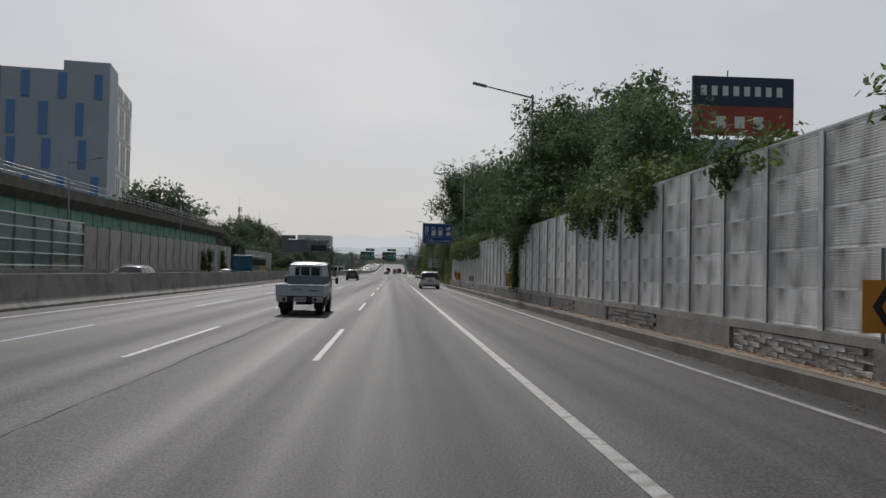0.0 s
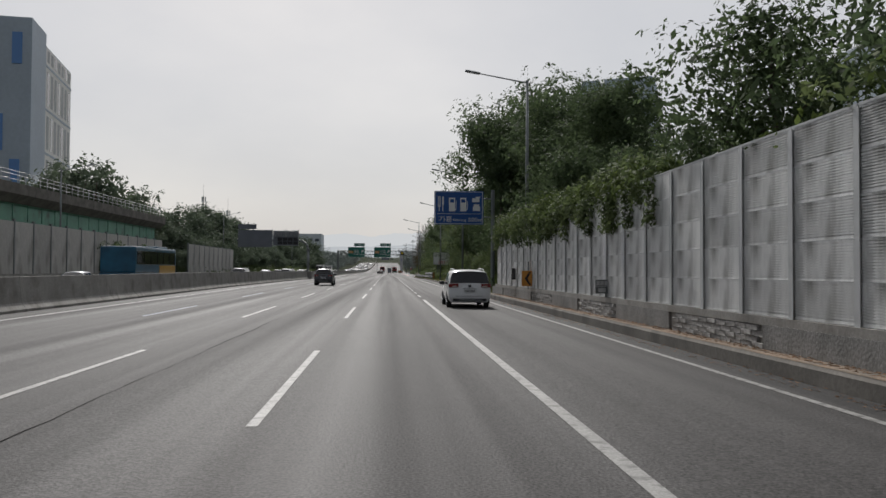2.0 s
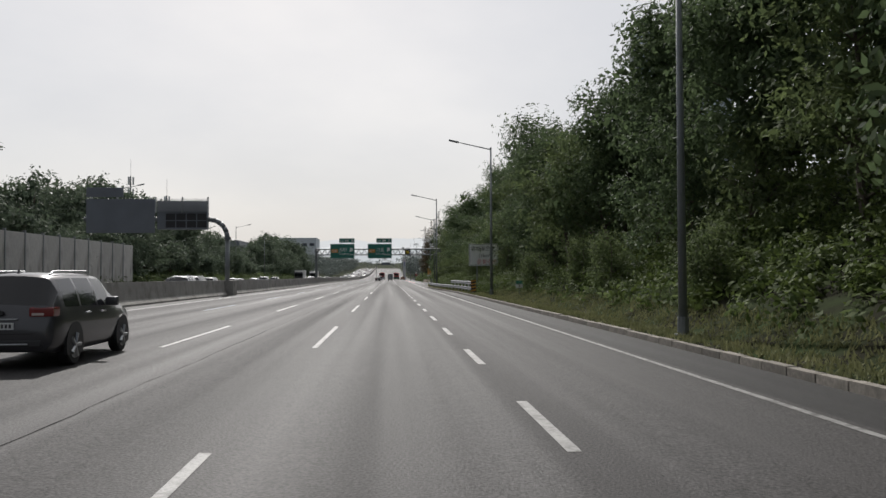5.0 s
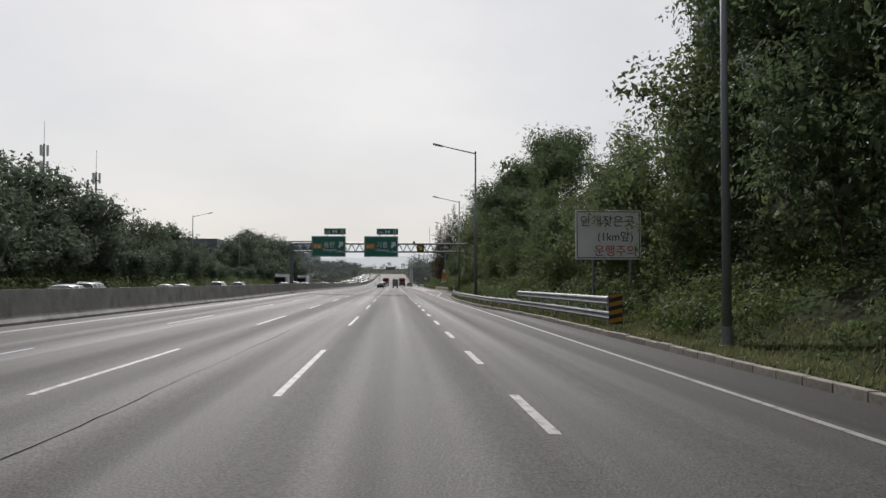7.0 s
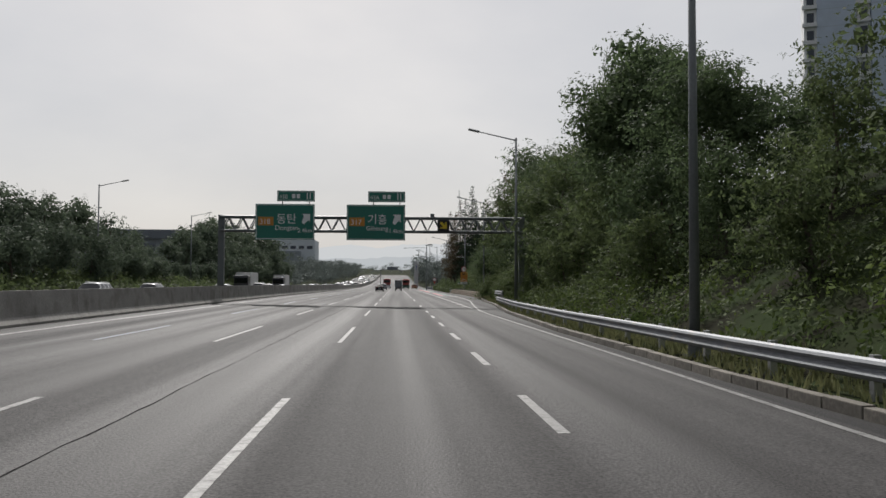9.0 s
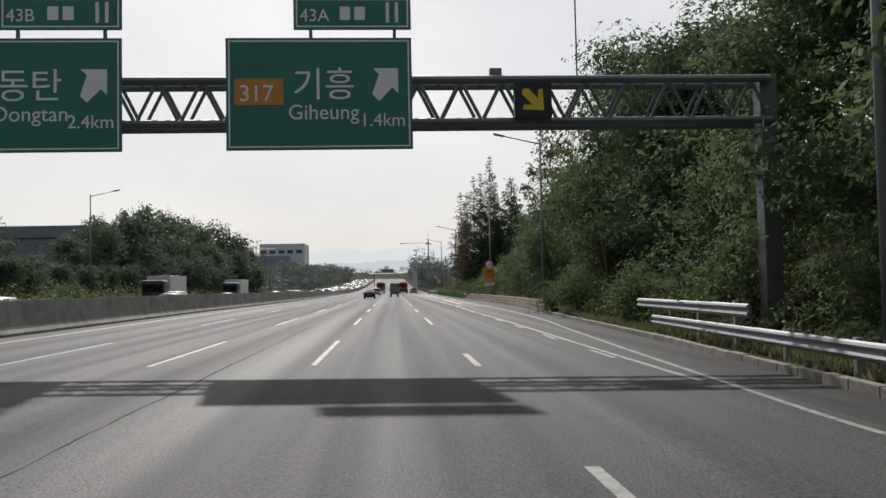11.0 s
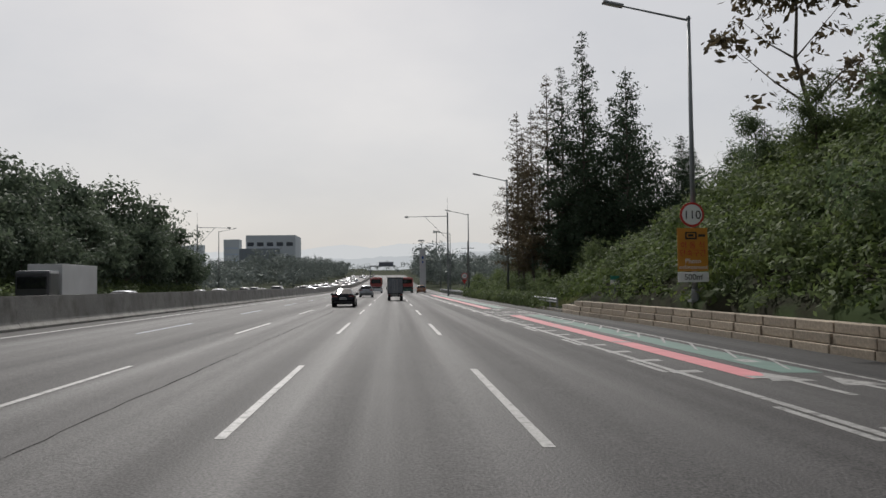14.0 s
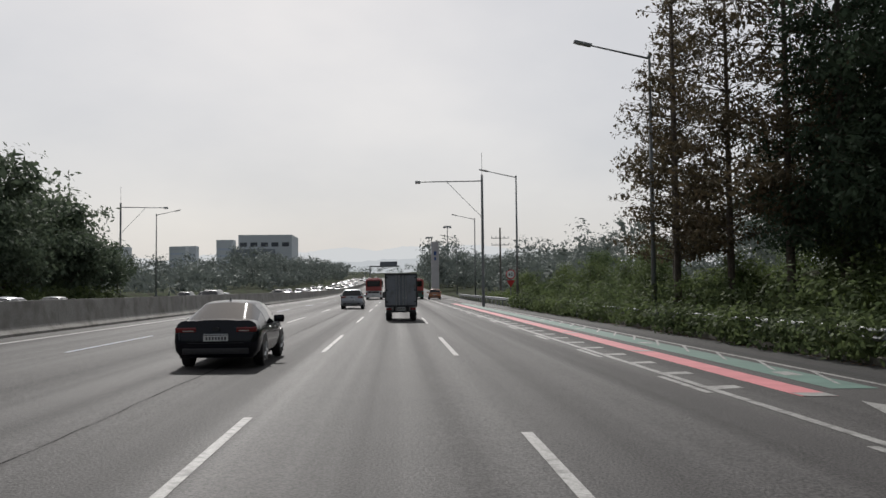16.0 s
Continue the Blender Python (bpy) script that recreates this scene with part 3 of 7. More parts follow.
# ---- steel guardrail ----
def rail_run(name, xf, y0, y1, heights, label):
    root = thing(name, (0, 0, 0), label, "guardrail", kind="structure")
    sec = [(0.0, -0.16), (-0.05, -0.13), (-0.075, -0.085), (-0.05, -0.045), (-0.012, -0.015), (-0.012, 0.015), (-0.05, 0.045), (-0.075, 0.085), (-0.05, 0.13), (0.0, 0.16), (0.012, 0.15), (0.012, -0.15)]
    for hgt, a, b in heights:
        pts = []
        n = max(2, int((b - a) / 4))
        for i in range(n + 1):
            y = a + (b - a) * i / n
            x = xf(y)
            pts.append(((x, y, gz(x, y) + hgt), (1, 0, 0), (0, 0, 1)))
        vs, fs = sweep(pts, sec)
        part_data("rail", vs, fs, RAIL_WHITE, root)
    kinds_of_post = []
    for top in (0.8, 1.34):
        bm = bmesh.new()
        box(bm, 0.015, 0.14, -0.06, 0.06, -0.6, top, 0.008)
        kinds_of_post.append(mesh_of(bm, "post"))
        kinds_of_post[-1].materials.append(GREY_STEEL)
    y = y0 + 0.6
    while y < y1:
        tall = any(h > 1 and a <= y <= b for h, a, b in heights)
        o = new("post", kinds_of_post[1 if tall else 0])
        o.parent, o.location = root, (xf(y), y, gz(xf(y), y))
        y += 3.0
    return root


RAIL = [(194, 7.6), (205, 7.4), (215, 6.98), (222, 6.48), (229, 6.28), (245, 6.28), (265, 7.05), (285, 8.55), (300, 9.4)]
rail_x = lambda y: steps(y, RAIL)
rail_run("guardrail_a", rail_x, 194.5, 287, [(0.60, 194.5, 287), (1.12, 194.8, 213), (1.12, 278, 289)], "galvanised white double-wave guardrail on steel posts")
rail_run("guardrail_b", lambda y: kerb_x(y) + 0.15, 383, 520, [(0.68, 383, 520)], "galvanised white guardrail half hidden by bushes")

ends = thing("rail_end_plate", (7.68, 194.2, gz(7.6, 194.3)), "black and yellow striped end plate of the guardrail", "road sign")
bm = bmesh.new()
box(bm, -0.24, 0.24, 0.0, 0.04, 0.32, 1.42, 0.01)
ep = part("plate", bm, BLACK, ends)
for i in range(4):
    bm = bmesh.new()
    z = 0.34 + i * 0.29
    bm.faces.new([bm.verts.new(q) for q in ((-0.23, -0.004, z), (0.23, -0.004, z + 0.10), (0.23, -0.004, min(z + 0.25, 1.40)), (-0.23, -0.004, z + 0.14))])
    part("stripe", bm, material("hazard_yellow", (0.42, 0.21, 0.03), 0.5, noise_scale=3.0), ep)
bm = bmesh.new()
box(bm, -0.04, 0.04, 0.04, 0.1, -0.3, 1.3, 0.008)
part("post", bm, GREY_STEEL, ends)


# ---- signs, gantries, poles ----
SIGN_BLUE = material("sign_blue", (0.02, 0.085, 0.30), 0.4, noise_scale=1.0, vary=0.06)
SIGN_GREEN = material("sign_green", (0.02, 0.17, 0.125), 0.4, noise_scale=0.8, vary=0.08)
SIGN_WHITE = material("sign_white", (0.80, 0.81, 0.80), 0.45, noise_scale=1.5, vary=0.05)
SIGN_ORANGE = material("sign_orange", (0.55, 0.24, 0.035), 0.45, noise_scale=1.5, vary=0.06)
SIGN_RED = material("sign_red", (0.48, 0.03, 0.03), 0.4)
SIGN_BLACK = material("sign_black", (0.018, 0.018, 0.02), 0.5)
SIGN_YELLOW = material("sign_yellow", (0.75, 0.55, 0.03), 0.5)
SIGN_BACK = material("sign_back_grey", (0.16, 0.175, 0.20), 0.5, 0.3, noise_scale=0.5, vary=0.1)
GANTRY = material("gantry_steel", (0.15, 0.165, 0.165), 0.5, 0.4, noise_scale=0.8, vary=0.15, dirt=((0.12, 0.07, 0.045), 1.5, 0.6, 0.78))


def lettering(parent, text, x, y, z, size, mat, align="LEFT"):
    """Raised letters on a board that faces -y."""
    cu = bpy.data.curves.new("lettering", "FONT")
    cu.body, cu.size, cu.extrude, cu.align_x = text, size, 0.004, align
    cu.materials.append(mat)
    ob = new("lettering", cu)
    ob.parent = parent
    ob.matrix_basis = pose(x, y - 0.006, z, 90, 0, 0)
    return ob


def plate(name, parent, x0, x1, z0, z1, y, mat, thick=0.05, rim=None):
    bm = bmesh.new()
    box(bm, x0, x1, y, y + thick, z0, z1, 0.01)
    p = part(name, bm, mat, parent)
    if rim:
        bm = bmesh.new()
        w = 0.035
        m = 0.06
        for a in ((x0 + m, x1 - m, z0 + m, z0 + m + w), (x0 + m, x1 - m, z1 - m - w, z1 - m), (x0 + m, x0 + m + w, z0 + m + w, z1 - m - w), (x1 - m - w, x1 - m, z0 + m + w, z1 - m - w)):
            box(bm, a[0], a[1], y - 0.006, y + 0.002, a[2], a[3])
        part("border", bm, rim, p)
    return p


def bars(parent, items, y, mat, name="symbol"):
    bm = bmesh.new()
    for x0, x1, z0, z1 in items:
        box(bm, x0, x1, y - 0.008, y + 0.001, z0, z1)
    return part(name, bm, mat, parent)


# services sign on a cantilever behind the barrier
services = thing("service_area_sign", (-0.31, 122.4, 0.685), "blue motorway services sign with white symbols on a grey pole", "road sign")
bm = bmesh.new()
bar(bm, (7.9, 0.35, -1.0), (7.9, 0.35, 8.4), 0.16, 0.13, 12)
for z in (5.9, 7.6):
    bar(bm, (3.6, 0.22, z), (7.9, 0.35, z), 0.06, seg=8)
part("pole", bm, POLE_GREY, services)
services.scale = (1.18, 1, 0.974)
b = plate("board", services, 3.45, 7.15, 5.2, 8.25, 0.0, SIGN_BLUE, 0.06, SIGN_WHITE)
bars(b, [(3.62, 6.98, 6.16, 6.19)], 0.0, SIGN_WHITE, "rule")
# fork and knife
bars(b, [(3.72, 3.76, 6.9, 7.75), (3.80, 3.84, 6.9, 7.75), (3.88, 3.92, 6.9, 7.75), (3.72, 3.92, 6.82, 6.92), (3.79, 3.85, 6.4, 6.85), (4.04, 4.16, 6.95, 7.75), (4.06, 4.12, 6.4, 7.0)], 0.0, SIGN_WHITE)
# two pumps
for x in (4.55, 5.40):
    bars(b, [(x, x + 0.46, 6.4, 7.65), (x + 0.52, x + 0.56, 6.55, 7.35), (x + 0.46, x + 0.56, 6.52, 6.58)], 0.0, SIGN_WHITE)
    bars(b, [(x + 0.08, x + 0.38, 7.2, 7.5)], -0.008, SIGN_BLUE, "pump_screen")
bars(b, [(6.35, 6.9, 6.45, 6.85), (6.42, 6.83, 6.85, 7.05), (6.3, 6.85, 7.25, 7.6), (6.55, 6.9, 7.6, 7.75)], 0.0, SIGN_WHITE)
lettering(b, "기흥", 3.75, 0.0, 5.48, 0.58, SIGN_WHITE)
lettering(b, "Giheung", 4.85, 0.0, 5.52, 0.30, SIGN_WHITE)
lettering(b, "500m", 5.98, 0.0, 5.48, 0.50, SIGN_WHITE)

# fog warning board
fog = thing("fog_warning_sign", (0, 202.4, 0), "white fog warning board with black and red lettering on two posts", "road sign")
bm = bmesh.new()
for x in (8.9, 10.6):
    bar(bm, (x, 0.12, 0.2), (x, 0.12, 4.9), 0.06, seg=10)
part("posts", bm, POLE_GREY, fog)
b = plate("board", fog, 8.07, 11.06, 2.72, 4.95, 0.0, SIGN_WHITE, 0.05, SIGN_BLACK)
lettering(b, "안개잦은곳", 8.28, 0.0, 4.25, 0.54, SIGN_BLACK)
lettering(b, "(1km앞)", 9.06, 0.0, 3.58, 0.50, SIGN_BLACK)
lettering(b, "운행주의", 8.9, 0.0, 2.92, 0.54, SIGN_RED)

# small distance plate standing on the parapet beside a barrier post
marker = thing("distance_plate", (6.52, 75.1, gz(6.6, 75.1) + 0.92), "small weathered dark grey distance plate on a rusty bracket", "road sign")
bm = bmesh.new()
box(bm, -0.21, 0.21, -0.006, 0.006, 0.10, 0.54, 0.004)
part("board", bm, GANTRY, marker)
for x0, x1, z0, z1 in ((-0.18, -0.07, 0.36, 0.50), (-0.05, 0.06, 0.36, 0.50), (0.08, 0.18, 0.36, 0.50), (-0.2, 0.2, 0.315, 0.33), (-0.12, 0.12, 0.14, 0.27)):
    bm = bmesh.new()
    box(bm, x0, x1, -0.011, -0.006, z0, z1)
    part("bar", bm, GREY_STEEL, marker, "faded grey bar")
bm = bmesh.new()
box(bm, 0.11, 0.15, 0.006, 0.03, -0.02, 0.5, 0.003)
part("bracket", bm, GANTRY, marker, "rusty bracket")
# chevron boards on the parapet
for y, x in ((89.1, 6.42), (13.4, 6.42), (50.4, 6.42)):
    chev = thing("chevron_sign", (x, y, gz(6.7, y) + 0.90), "orange and black chevron board standing on the parapet", "road sign", "chevron boards")
    bm = bmesh.new()
    bar(bm, (0.1, 0.04, -0.05), (0.1, 0.04, 1.3), 0.03, seg=8)
    part("post", bm, POLE_GREY, chev)
    bm = bmesh.new()
    box(bm, -0.22, 0.30, 0.0, 0.02, 0.10, 0.85, 0.004)
    p = part("board", bm, SIGN_ORANGE, chev)
    bm = bmesh.new()
    for s in (1, -1):
        q = [(0.14, -0.004, 0.475 + s * 0.33), (0.24, -0.004, 0.475 + s * 0.33), (0.06, -0.004, 0.475), (-0.08, -0.004, 0.475)]
        bm.faces.new([bm.verts.new(v) for v in (q if s < 0 else q[::-1])])
    part("arrow", bm, SIGN_BLACK, p)
case = thing("emergency_cabinet", (6.58, 94.4, 1.2), "small dark cabinet fixed to the noise barrier", "cabinet")
bm = bmesh.new()
box(bm, -0.1, 0.1, -0.16, 0.16, 0, 0.62, 0.02)
part("body", bm, DARK_PLASTIC, case)
bm = bmesh.new()
box(bm, -0.115, -0.098, -0.12, 0.12, 0.3, 0.55, 0.01)
part("door", bm, GREY_STEEL, case)

# main sign gantry
gan = thing("sign_gantry", (0.27, 281.0, -0.19), "dark steel truss gantry carrying two green motorway signs", "gantry")
gan.scale = (1.055, 1, 1.07)
XL, XR, Z0, Z1 = -13.55, 9.2, 5.68, 6.7
for x, zb in ((XL, 0.2), (XR, -0.2)):
    bm = bmesh.new()
    box(bm, x - 0.22, x + 0.22, -0.22, 0.22, zb, Z1 + 0.15, 0.02)
    part("column", bm, GANTRY, gan)
bm = bmesh.new()
for z in (Z0, Z1):
    for y in (-0.35, 0.35):
        bar(bm, (XL, y, z), (XR, y, z), 0.1, seg=8)
part("chord", bm, GANTRY, gan)
bm = bmesh.new()
n = 22
for i in range(n):
    a, c = XL + (XR - XL) * i / n, XL + (XR - XL) * (i + 1) / n
    for y in (-0.35, 0.35):
        m = (a + c) / 2
        bar(bm, (a, y, Z0), (m, y, Z1), 0.045, seg=6)
        bar(bm, (m, y, Z1), (c, y, Z0), 0.045, seg=6)
    bar(bm, (a, -0.35, Z1), (a, 0.35, Z1), 0.04, seg=6)
part("lattice", bm, GANTRY, gan)
for x0, name, code, ex, km in ((-10.95, "동탄", "318", "Dongtan", "2.4km"), (-4.14, "기흥", "317", "Giheung", "1.4km")):
    b = plate("sign_board", gan, x0, x0 + 4.4, 5.0, 7.65, -0.62, SIGN_GREEN, 0.06, SIGN_WHITE)
    for z in (5.7, 6.7):
        bars(b, [(x0 + 0.8, x0 + 3.6, z - 0.04, z + 0.04)], -0.45, GANTRY, "bracket")
    o = plate("route_panel", b, x0 + 0.2, x0 + 1.35, 6.05, 6.68, -0.635, SIGN_ORANGE, 0.02)
    lettering(o, code, x0 + 0.3, -0.635, 6.15, 0.55, SIGN_WHITE)
    lettering(b, name, x0 + 1.55, -0.62, 6.25, 0.82, SIGN_WHITE)
    lettering(b, ex, x0 + 1.45, -0.62, 5.72, 0.50, SIGN_WHITE)
    lettering(b, km, x0 + 3.15, -0.62, 5.55, 0.44, SIGN_WHITE)
    # arrow up to the right
    bm = bmesh.new()
    q = [(0.0, 0.0), (0.16, -0.16), (0.48, 0.16), (0.62, 0.02), (0.62, 0.62), (0.02, 0.62), (0.16, 0.48)]
    bm.faces.new([bm.verts.new((x0 + 3.45 + u, -0.628, 6.3 + v)) for u, v in q])
    part("arrow", bm, SIGN_WHITE, b)
    t = plate("exit_panel", gan, x0 + 1.6, x0 + 4.4, 7.85, 8.65, -0.6, SIGN_GREEN, 0.05, SIGN_WHITE)
    lettering(t, "43B" if x0 < -5 else "43A", x0 + 1.75, -0.6, 8.05, 0.42, SIGN_WHITE)
    for item in ((x0 + 2.7, x0 + 2.95, 8.08, 8.4), (x0 + 3.05, x0 + 3.3, 8.08, 8.4), (x0 + 3.8, x0 + 3.88, 8.02, 8.5), (x0 + 4.02, x0 + 4.1, 8.02, 8.5)):
        bars(t, [item], -0.6, SIGN_WHITE, "panel_symbol")
    for u in (2.0, 4.0):
        bm = bmesh.new()
        box(bm, x0 + u - 0.04, x0 + u + 0.04, -0.55, -0.5, 7.6, 7.9)
        part("bracket", bm, GANTRY, gan)
lane_sig = plate("lane_signal", gan, 2.72, 3.62, 5.72, 6.55, -0.7, SIGN_BLACK, 0.25)
bm = bmesh.new()
q = [(-0.22, 0.22), (-0.10, 0.24), (0.10, 0.02), (0.10, 0.20), (0.2, 0.24), (0.22, -0.22), (-0.24, -0.2), (-0.2, -0.1), (-0.02, -0.1), (-0.24, 0.12)]
bm.faces.new([bm.verts.new((3.17 + u * 1.15, -0.71, 6.13 + v * 1.15)) for u, v in q][::-1])
part("signal_arrow", bm, SIGN_YELLOW, lane_sig)
bm = bmesh.new()
bar(bm, (4.4, 0, Z1), (4.4, 0, Z1 + 2.2), 0.02, seg=6)
part("aerial", bm, GANTRY, gan)
bm = bmesh.new()
box(bm, 2.2, 2.5, -0.1, 0.1, Z1, Z1 + 0.35, 0.02)
part("sensor", bm, GANTRY, gan)

# message gantry of the opposite carriageway, seen from behind
vms = thing("message_sign_gantry", (0.26, 189.4, 0.1), "curved steel mast on the median carrying dark message boards", "gantry")
bm = bmesh.new()
pts = [(-13.85, 0.2), (-13.85, 4.9)] + [(-13.85 - 1.6 * (1 - math.cos(a)), 4.9 + 1.55 * math.sin(a)) for a in (0.3, 0.6, 0.9, 1.2, 1.57)] + [(-25.6, 6.45)]
for (xa, za), (xb, zb) in zip(pts, pts[1:]):
    bar(bm, (xa, 0, za), (xb, 0, zb), 0.2, seg=14)
part("mast", bm, POLE_GREY, vms, smooth=True)
bm = bmesh.new()
box(bm, -14.5, -13.2, -0.9, 0.9, -0.1, 1.32, 0.08)
part("mast_base", bm, CONCRETE, vms)
bm = bmesh.new()
bar(bm, (-13.85, 0, 4.75), (-13.85, 0, 4.95), 0.3, seg=14)
part("flange", bm, POLE_GREY, vms)
b = plate("message_board", vms, -19.6, -15.5, 5.6, 8.0, -0.2, SIGN_BACK, 0.7)
for i in range(4):
    for k in range(2):
        bm = bmesh.new()
        box(bm, -18.9 + i * 0.86, -18.12 + i * 0.86, -0.22, -0.19, 5.75 + k * 0.62, 6.3 + k * 0.62, 0.01)
        part("hatch", bm, SIGN_BLACK, b)
for i in range(12):
    bm = bmesh.new()
    box(bm, -19.7, -15.4, -0.5, -0.46, 7.1 + i * 0.09, 7.13 + i * 0.09)
    part("walkway_bar", bm, GREY_STEEL, b)
for x in (-19.7, -17.5, -15.4):
    bm = bmesh.new()
    box(bm, x - 0.03, x + 0.03, -0.5, -0.2, 7.0, 8.3)
    part("walkway_rail", bm, GREY_STEEL, b)
plate("direction_board", vms, -25.4, -19.8, 5.3, 8.15, -0.2, SIGN_BACK, 0.12)
plate("top_board", vms, -25.4, -22.4, 8.3, 9.1, -0.2, SIGN_BACK, 0.1)
for x in (-25.0, -22.9):
    bm = bmesh.new()
    box(bm, x - 0.05, x + 0.05, -0.1, 0.0, 8.1, 8.4)
    part("stay", bm, GREY_STEEL, vms)

# speed limit with camera notice
lim = thing("speed_limit_sign", (0, 360.2, 0), "round 110 speed limit sign over orange camera notice board", "road sign")
cx, cz = 11.8, 4.3
bm = bmesh.new()
disc(bm, (cx, 0, cz), (0, 1, 0), 0.48, 0.03, 40)
r = part("disc", bm, SIGN_RED, lim)
bm = bmesh.new()
disc(bm, (cx, -0.02, cz), (0, 1, 0), 0.395, 0.02, 40)
w = part("face", bm, SIGN_WHITE, r)
lettering(w, "110", cx, -0.032, cz - 0.17, 0.47, SIGN_BLACK, "CENTER")
b = plate("notice_board", lim, cx - 0.6, cx + 0.6, 2.1, 3.78, 0.0, SIGN_ORANGE, 0.03)
bars(b, [(cx -0.29, cx +0.17, 3.340, 3.404), (cx -0.29, cx +0.17, 3.580, 3.628), (cx -0.29, cx -0.23, 3.404, 3.580), (cx +0.11, cx +0.17, 3.404, 3.580), (cx -0.17, cx +0.04, 3.444, 3.540), (cx +0.23, cx +0.50, 3.436, 3.532)], 0.0, SIGN_BLACK, "camera_symbol")
lettering(b, "이 동 식", cx, 0.0, 3.004, 0.30, SIGN_RED, "CENTER")
lettering(b, "단속구간", cx, 0.0, 2.700, 0.29, SIGN_RED, "CENTER")
lettering(b, "Photo", cx, 0.0, 2.412, 0.26, SIGN_WHITE, "CENTER")
lettering(b, "enforcement", cx, 0.0, 2.188, 0.22, SIGN_WHITE, "CENTER")
p5 = plate("distance_plate", lim, cx - 0.61, cx + 0.61, 1.68, 2.06, 0.0, SIGN_WHITE, 0.03)
lettering(p5, "500m", cx, 0.0, 1.77, 0.32, SIGN_BLACK, "CENTER")

# 40 limit farther on
s40 = thing("speed_limit_sign", (10.9, 452.0, 0), "round 40 speed limit sign with yield plate on a thin pole", "road sign")
bm = bmesh.new()
bar(bm, (0, 0.05, -0.2), (0, 0.05, 3.5), 0.045, seg=8)
part("pole", bm, POLE_GREY, s40)
bm = bmesh.new()
disc(bm, (0, 0, 2.95), (0, 1, 0), 0.45, 0.03, 32)
r = part("disc", bm, SIGN_RED, s40)
bm = bmesh.new()
disc(bm, (0, -0.02, 2.95), (0, 1, 0), 0.36, 0.02, 32)
w = part("face", bm, SIGN_WHITE, r)
lettering(w, "40", 0, -0.032, 2.78, 0.46, SIGN_BLACK, "CENTER")
bm = bmesh.new()
bm.faces.new([bm.verts.new(v) for v in ((-0.4, 0, 2.4), (0, 0, 1.75), (0.4, 0, 2.4))])
part("triangle", bm, SIGN_RED, s40)


def camera_mast(x, y, h, arm, label):
    root = thing("camera_mast", (x, y, gz(x, y)), label, "mast", "camera masts")
    bm = bmesh.new()
    bar(bm, (0, 0, -0.2), (0, 0, h), 0.16, 0.11, 10)
    bar(bm, (0, 0, h), (0, 0, h + 2.2), 0.02, seg=6)
    part("pole", bm, POLE_GREY, root)
    bm = bmesh.new()
    bar(bm, (0, 0, h - 0.6), (arm, 0, h - 0.7), 0.06, 0.05, 8)
    bar(bm, (arm * 0.55, 0, h - 0.7), (0, 0, h - 4.2), 0.025, seg=6)
    part("arm", bm, POLE_GREY, root)
    bm = bmesh.new()
    box(bm, arm - 0.25, arm + 0.25, -0.25, 0.25, h - 0.85, h - 0.6, 0.04)
    part("camera_box", bm, GREY_STEEL, root)


camera_mast(8.75, 456.0, 12.9, -6.3, "tall grey mast with long arm carrying traffic cameras")
camera_mast(-36.6, 489.0, 13.9, 6.0, "tall grey mast with arm over the opposite carriageway")

# lamps of the opposite carriageway
llamp = copy_thing(lamp, pose(-34.8, 139.2, 0.3, 0, 0, 180) @ Matrix.Diagonal((1, 1, 1.0, 1)))
for x, y in ((-35.0, 93.0), (-35.5, 315.0), (-35.7, 361.0), (-34.4, 498.0), (-35.0, 228.0)):
    copy_thing(llamp, pose(x, y, hill(x, y), 0, 0, 180))

# services totem, far ahead
# white dulled to grey in the base colour to stand in for haze
FAR_PALE = material("hazed_white_panel", (0.5, 0.51, 0.52), 0.6, noise_scale=0.8, vary=0.08)
totem = thing("services_totem", (7.6, 530.0, 0), "tall white services totem with a small sign", "sign")
bm = bmesh.new()
box(bm, -0.72, 0.72, -0.35, 0.35, -0.2, 10.4, 0.05)
part("pillar", bm, FAR_PALE, totem)
bm = bmesh.new()
box(bm, -0.22, 0.22, -0.39, -0.35, 7.9, 8.6)
box(bm, -0.16, 0.16, -0.39, -0.35, 6.9, 7.5)
part("symbol", bm, SIGN_BLUE, totem)

# sign gantry on the rise far ahead
fg = thing("far_sign_gantry", (-1.0, 640.0, rise(640)), "small far-off gantry with a dark sign board", "gantry")
bm = bmesh.new()
bar(bm, (-6.8, 0, -0.3), (-6.8, 0, 8.0), 0.18, seg=8)
part("column", bm, GANTRY, fg)
bm = bmesh.new()
box(bm, -6.9, 2.5, -0.2, 0.2, 7.6, 8.0, 0.02)
part("beam", bm, GANTRY, fg)
plate("board", fg, -3.6, 1.8, 7.9, 9.3, -0.3, SIGN_BACK, 0.1)

# tall lighting masts and a utility pole by the services
for x, y, h in ((17.8, 655.0, 22.5), (13.0, 690.0, 21.0)):
    hm = thing("lighting_mast", (x, y, rise(y)), "tall slim mast with a ring of floodlights on top", "mast", "lighting masts")
    bm = bmesh.new()
    bar(bm, (0, 0, -0.3), (0, 0, h - rise(y)), 0.25, 0.12, 8)
    part("pole", bm, POLE_GREY, hm)
    bm = bmesh.new()
    disc(bm, (0, 0, h - rise(y)), (0, 0, 1), 1.3, 0.3, 14)
    for k in range(8):
        a = k * math.pi / 4
        box(bm, 1.2 * math.cos(a) - 0.2, 1.2 * math.cos(a) + 0.2, 1.2 * math.sin(a) - 0.2, 1.2 * math.sin(a) + 0.2, h - rise(y) - 0.5, h - rise(y) - 0.1)
    part("lamp_ring", bm, GREY_STEEL, hm)
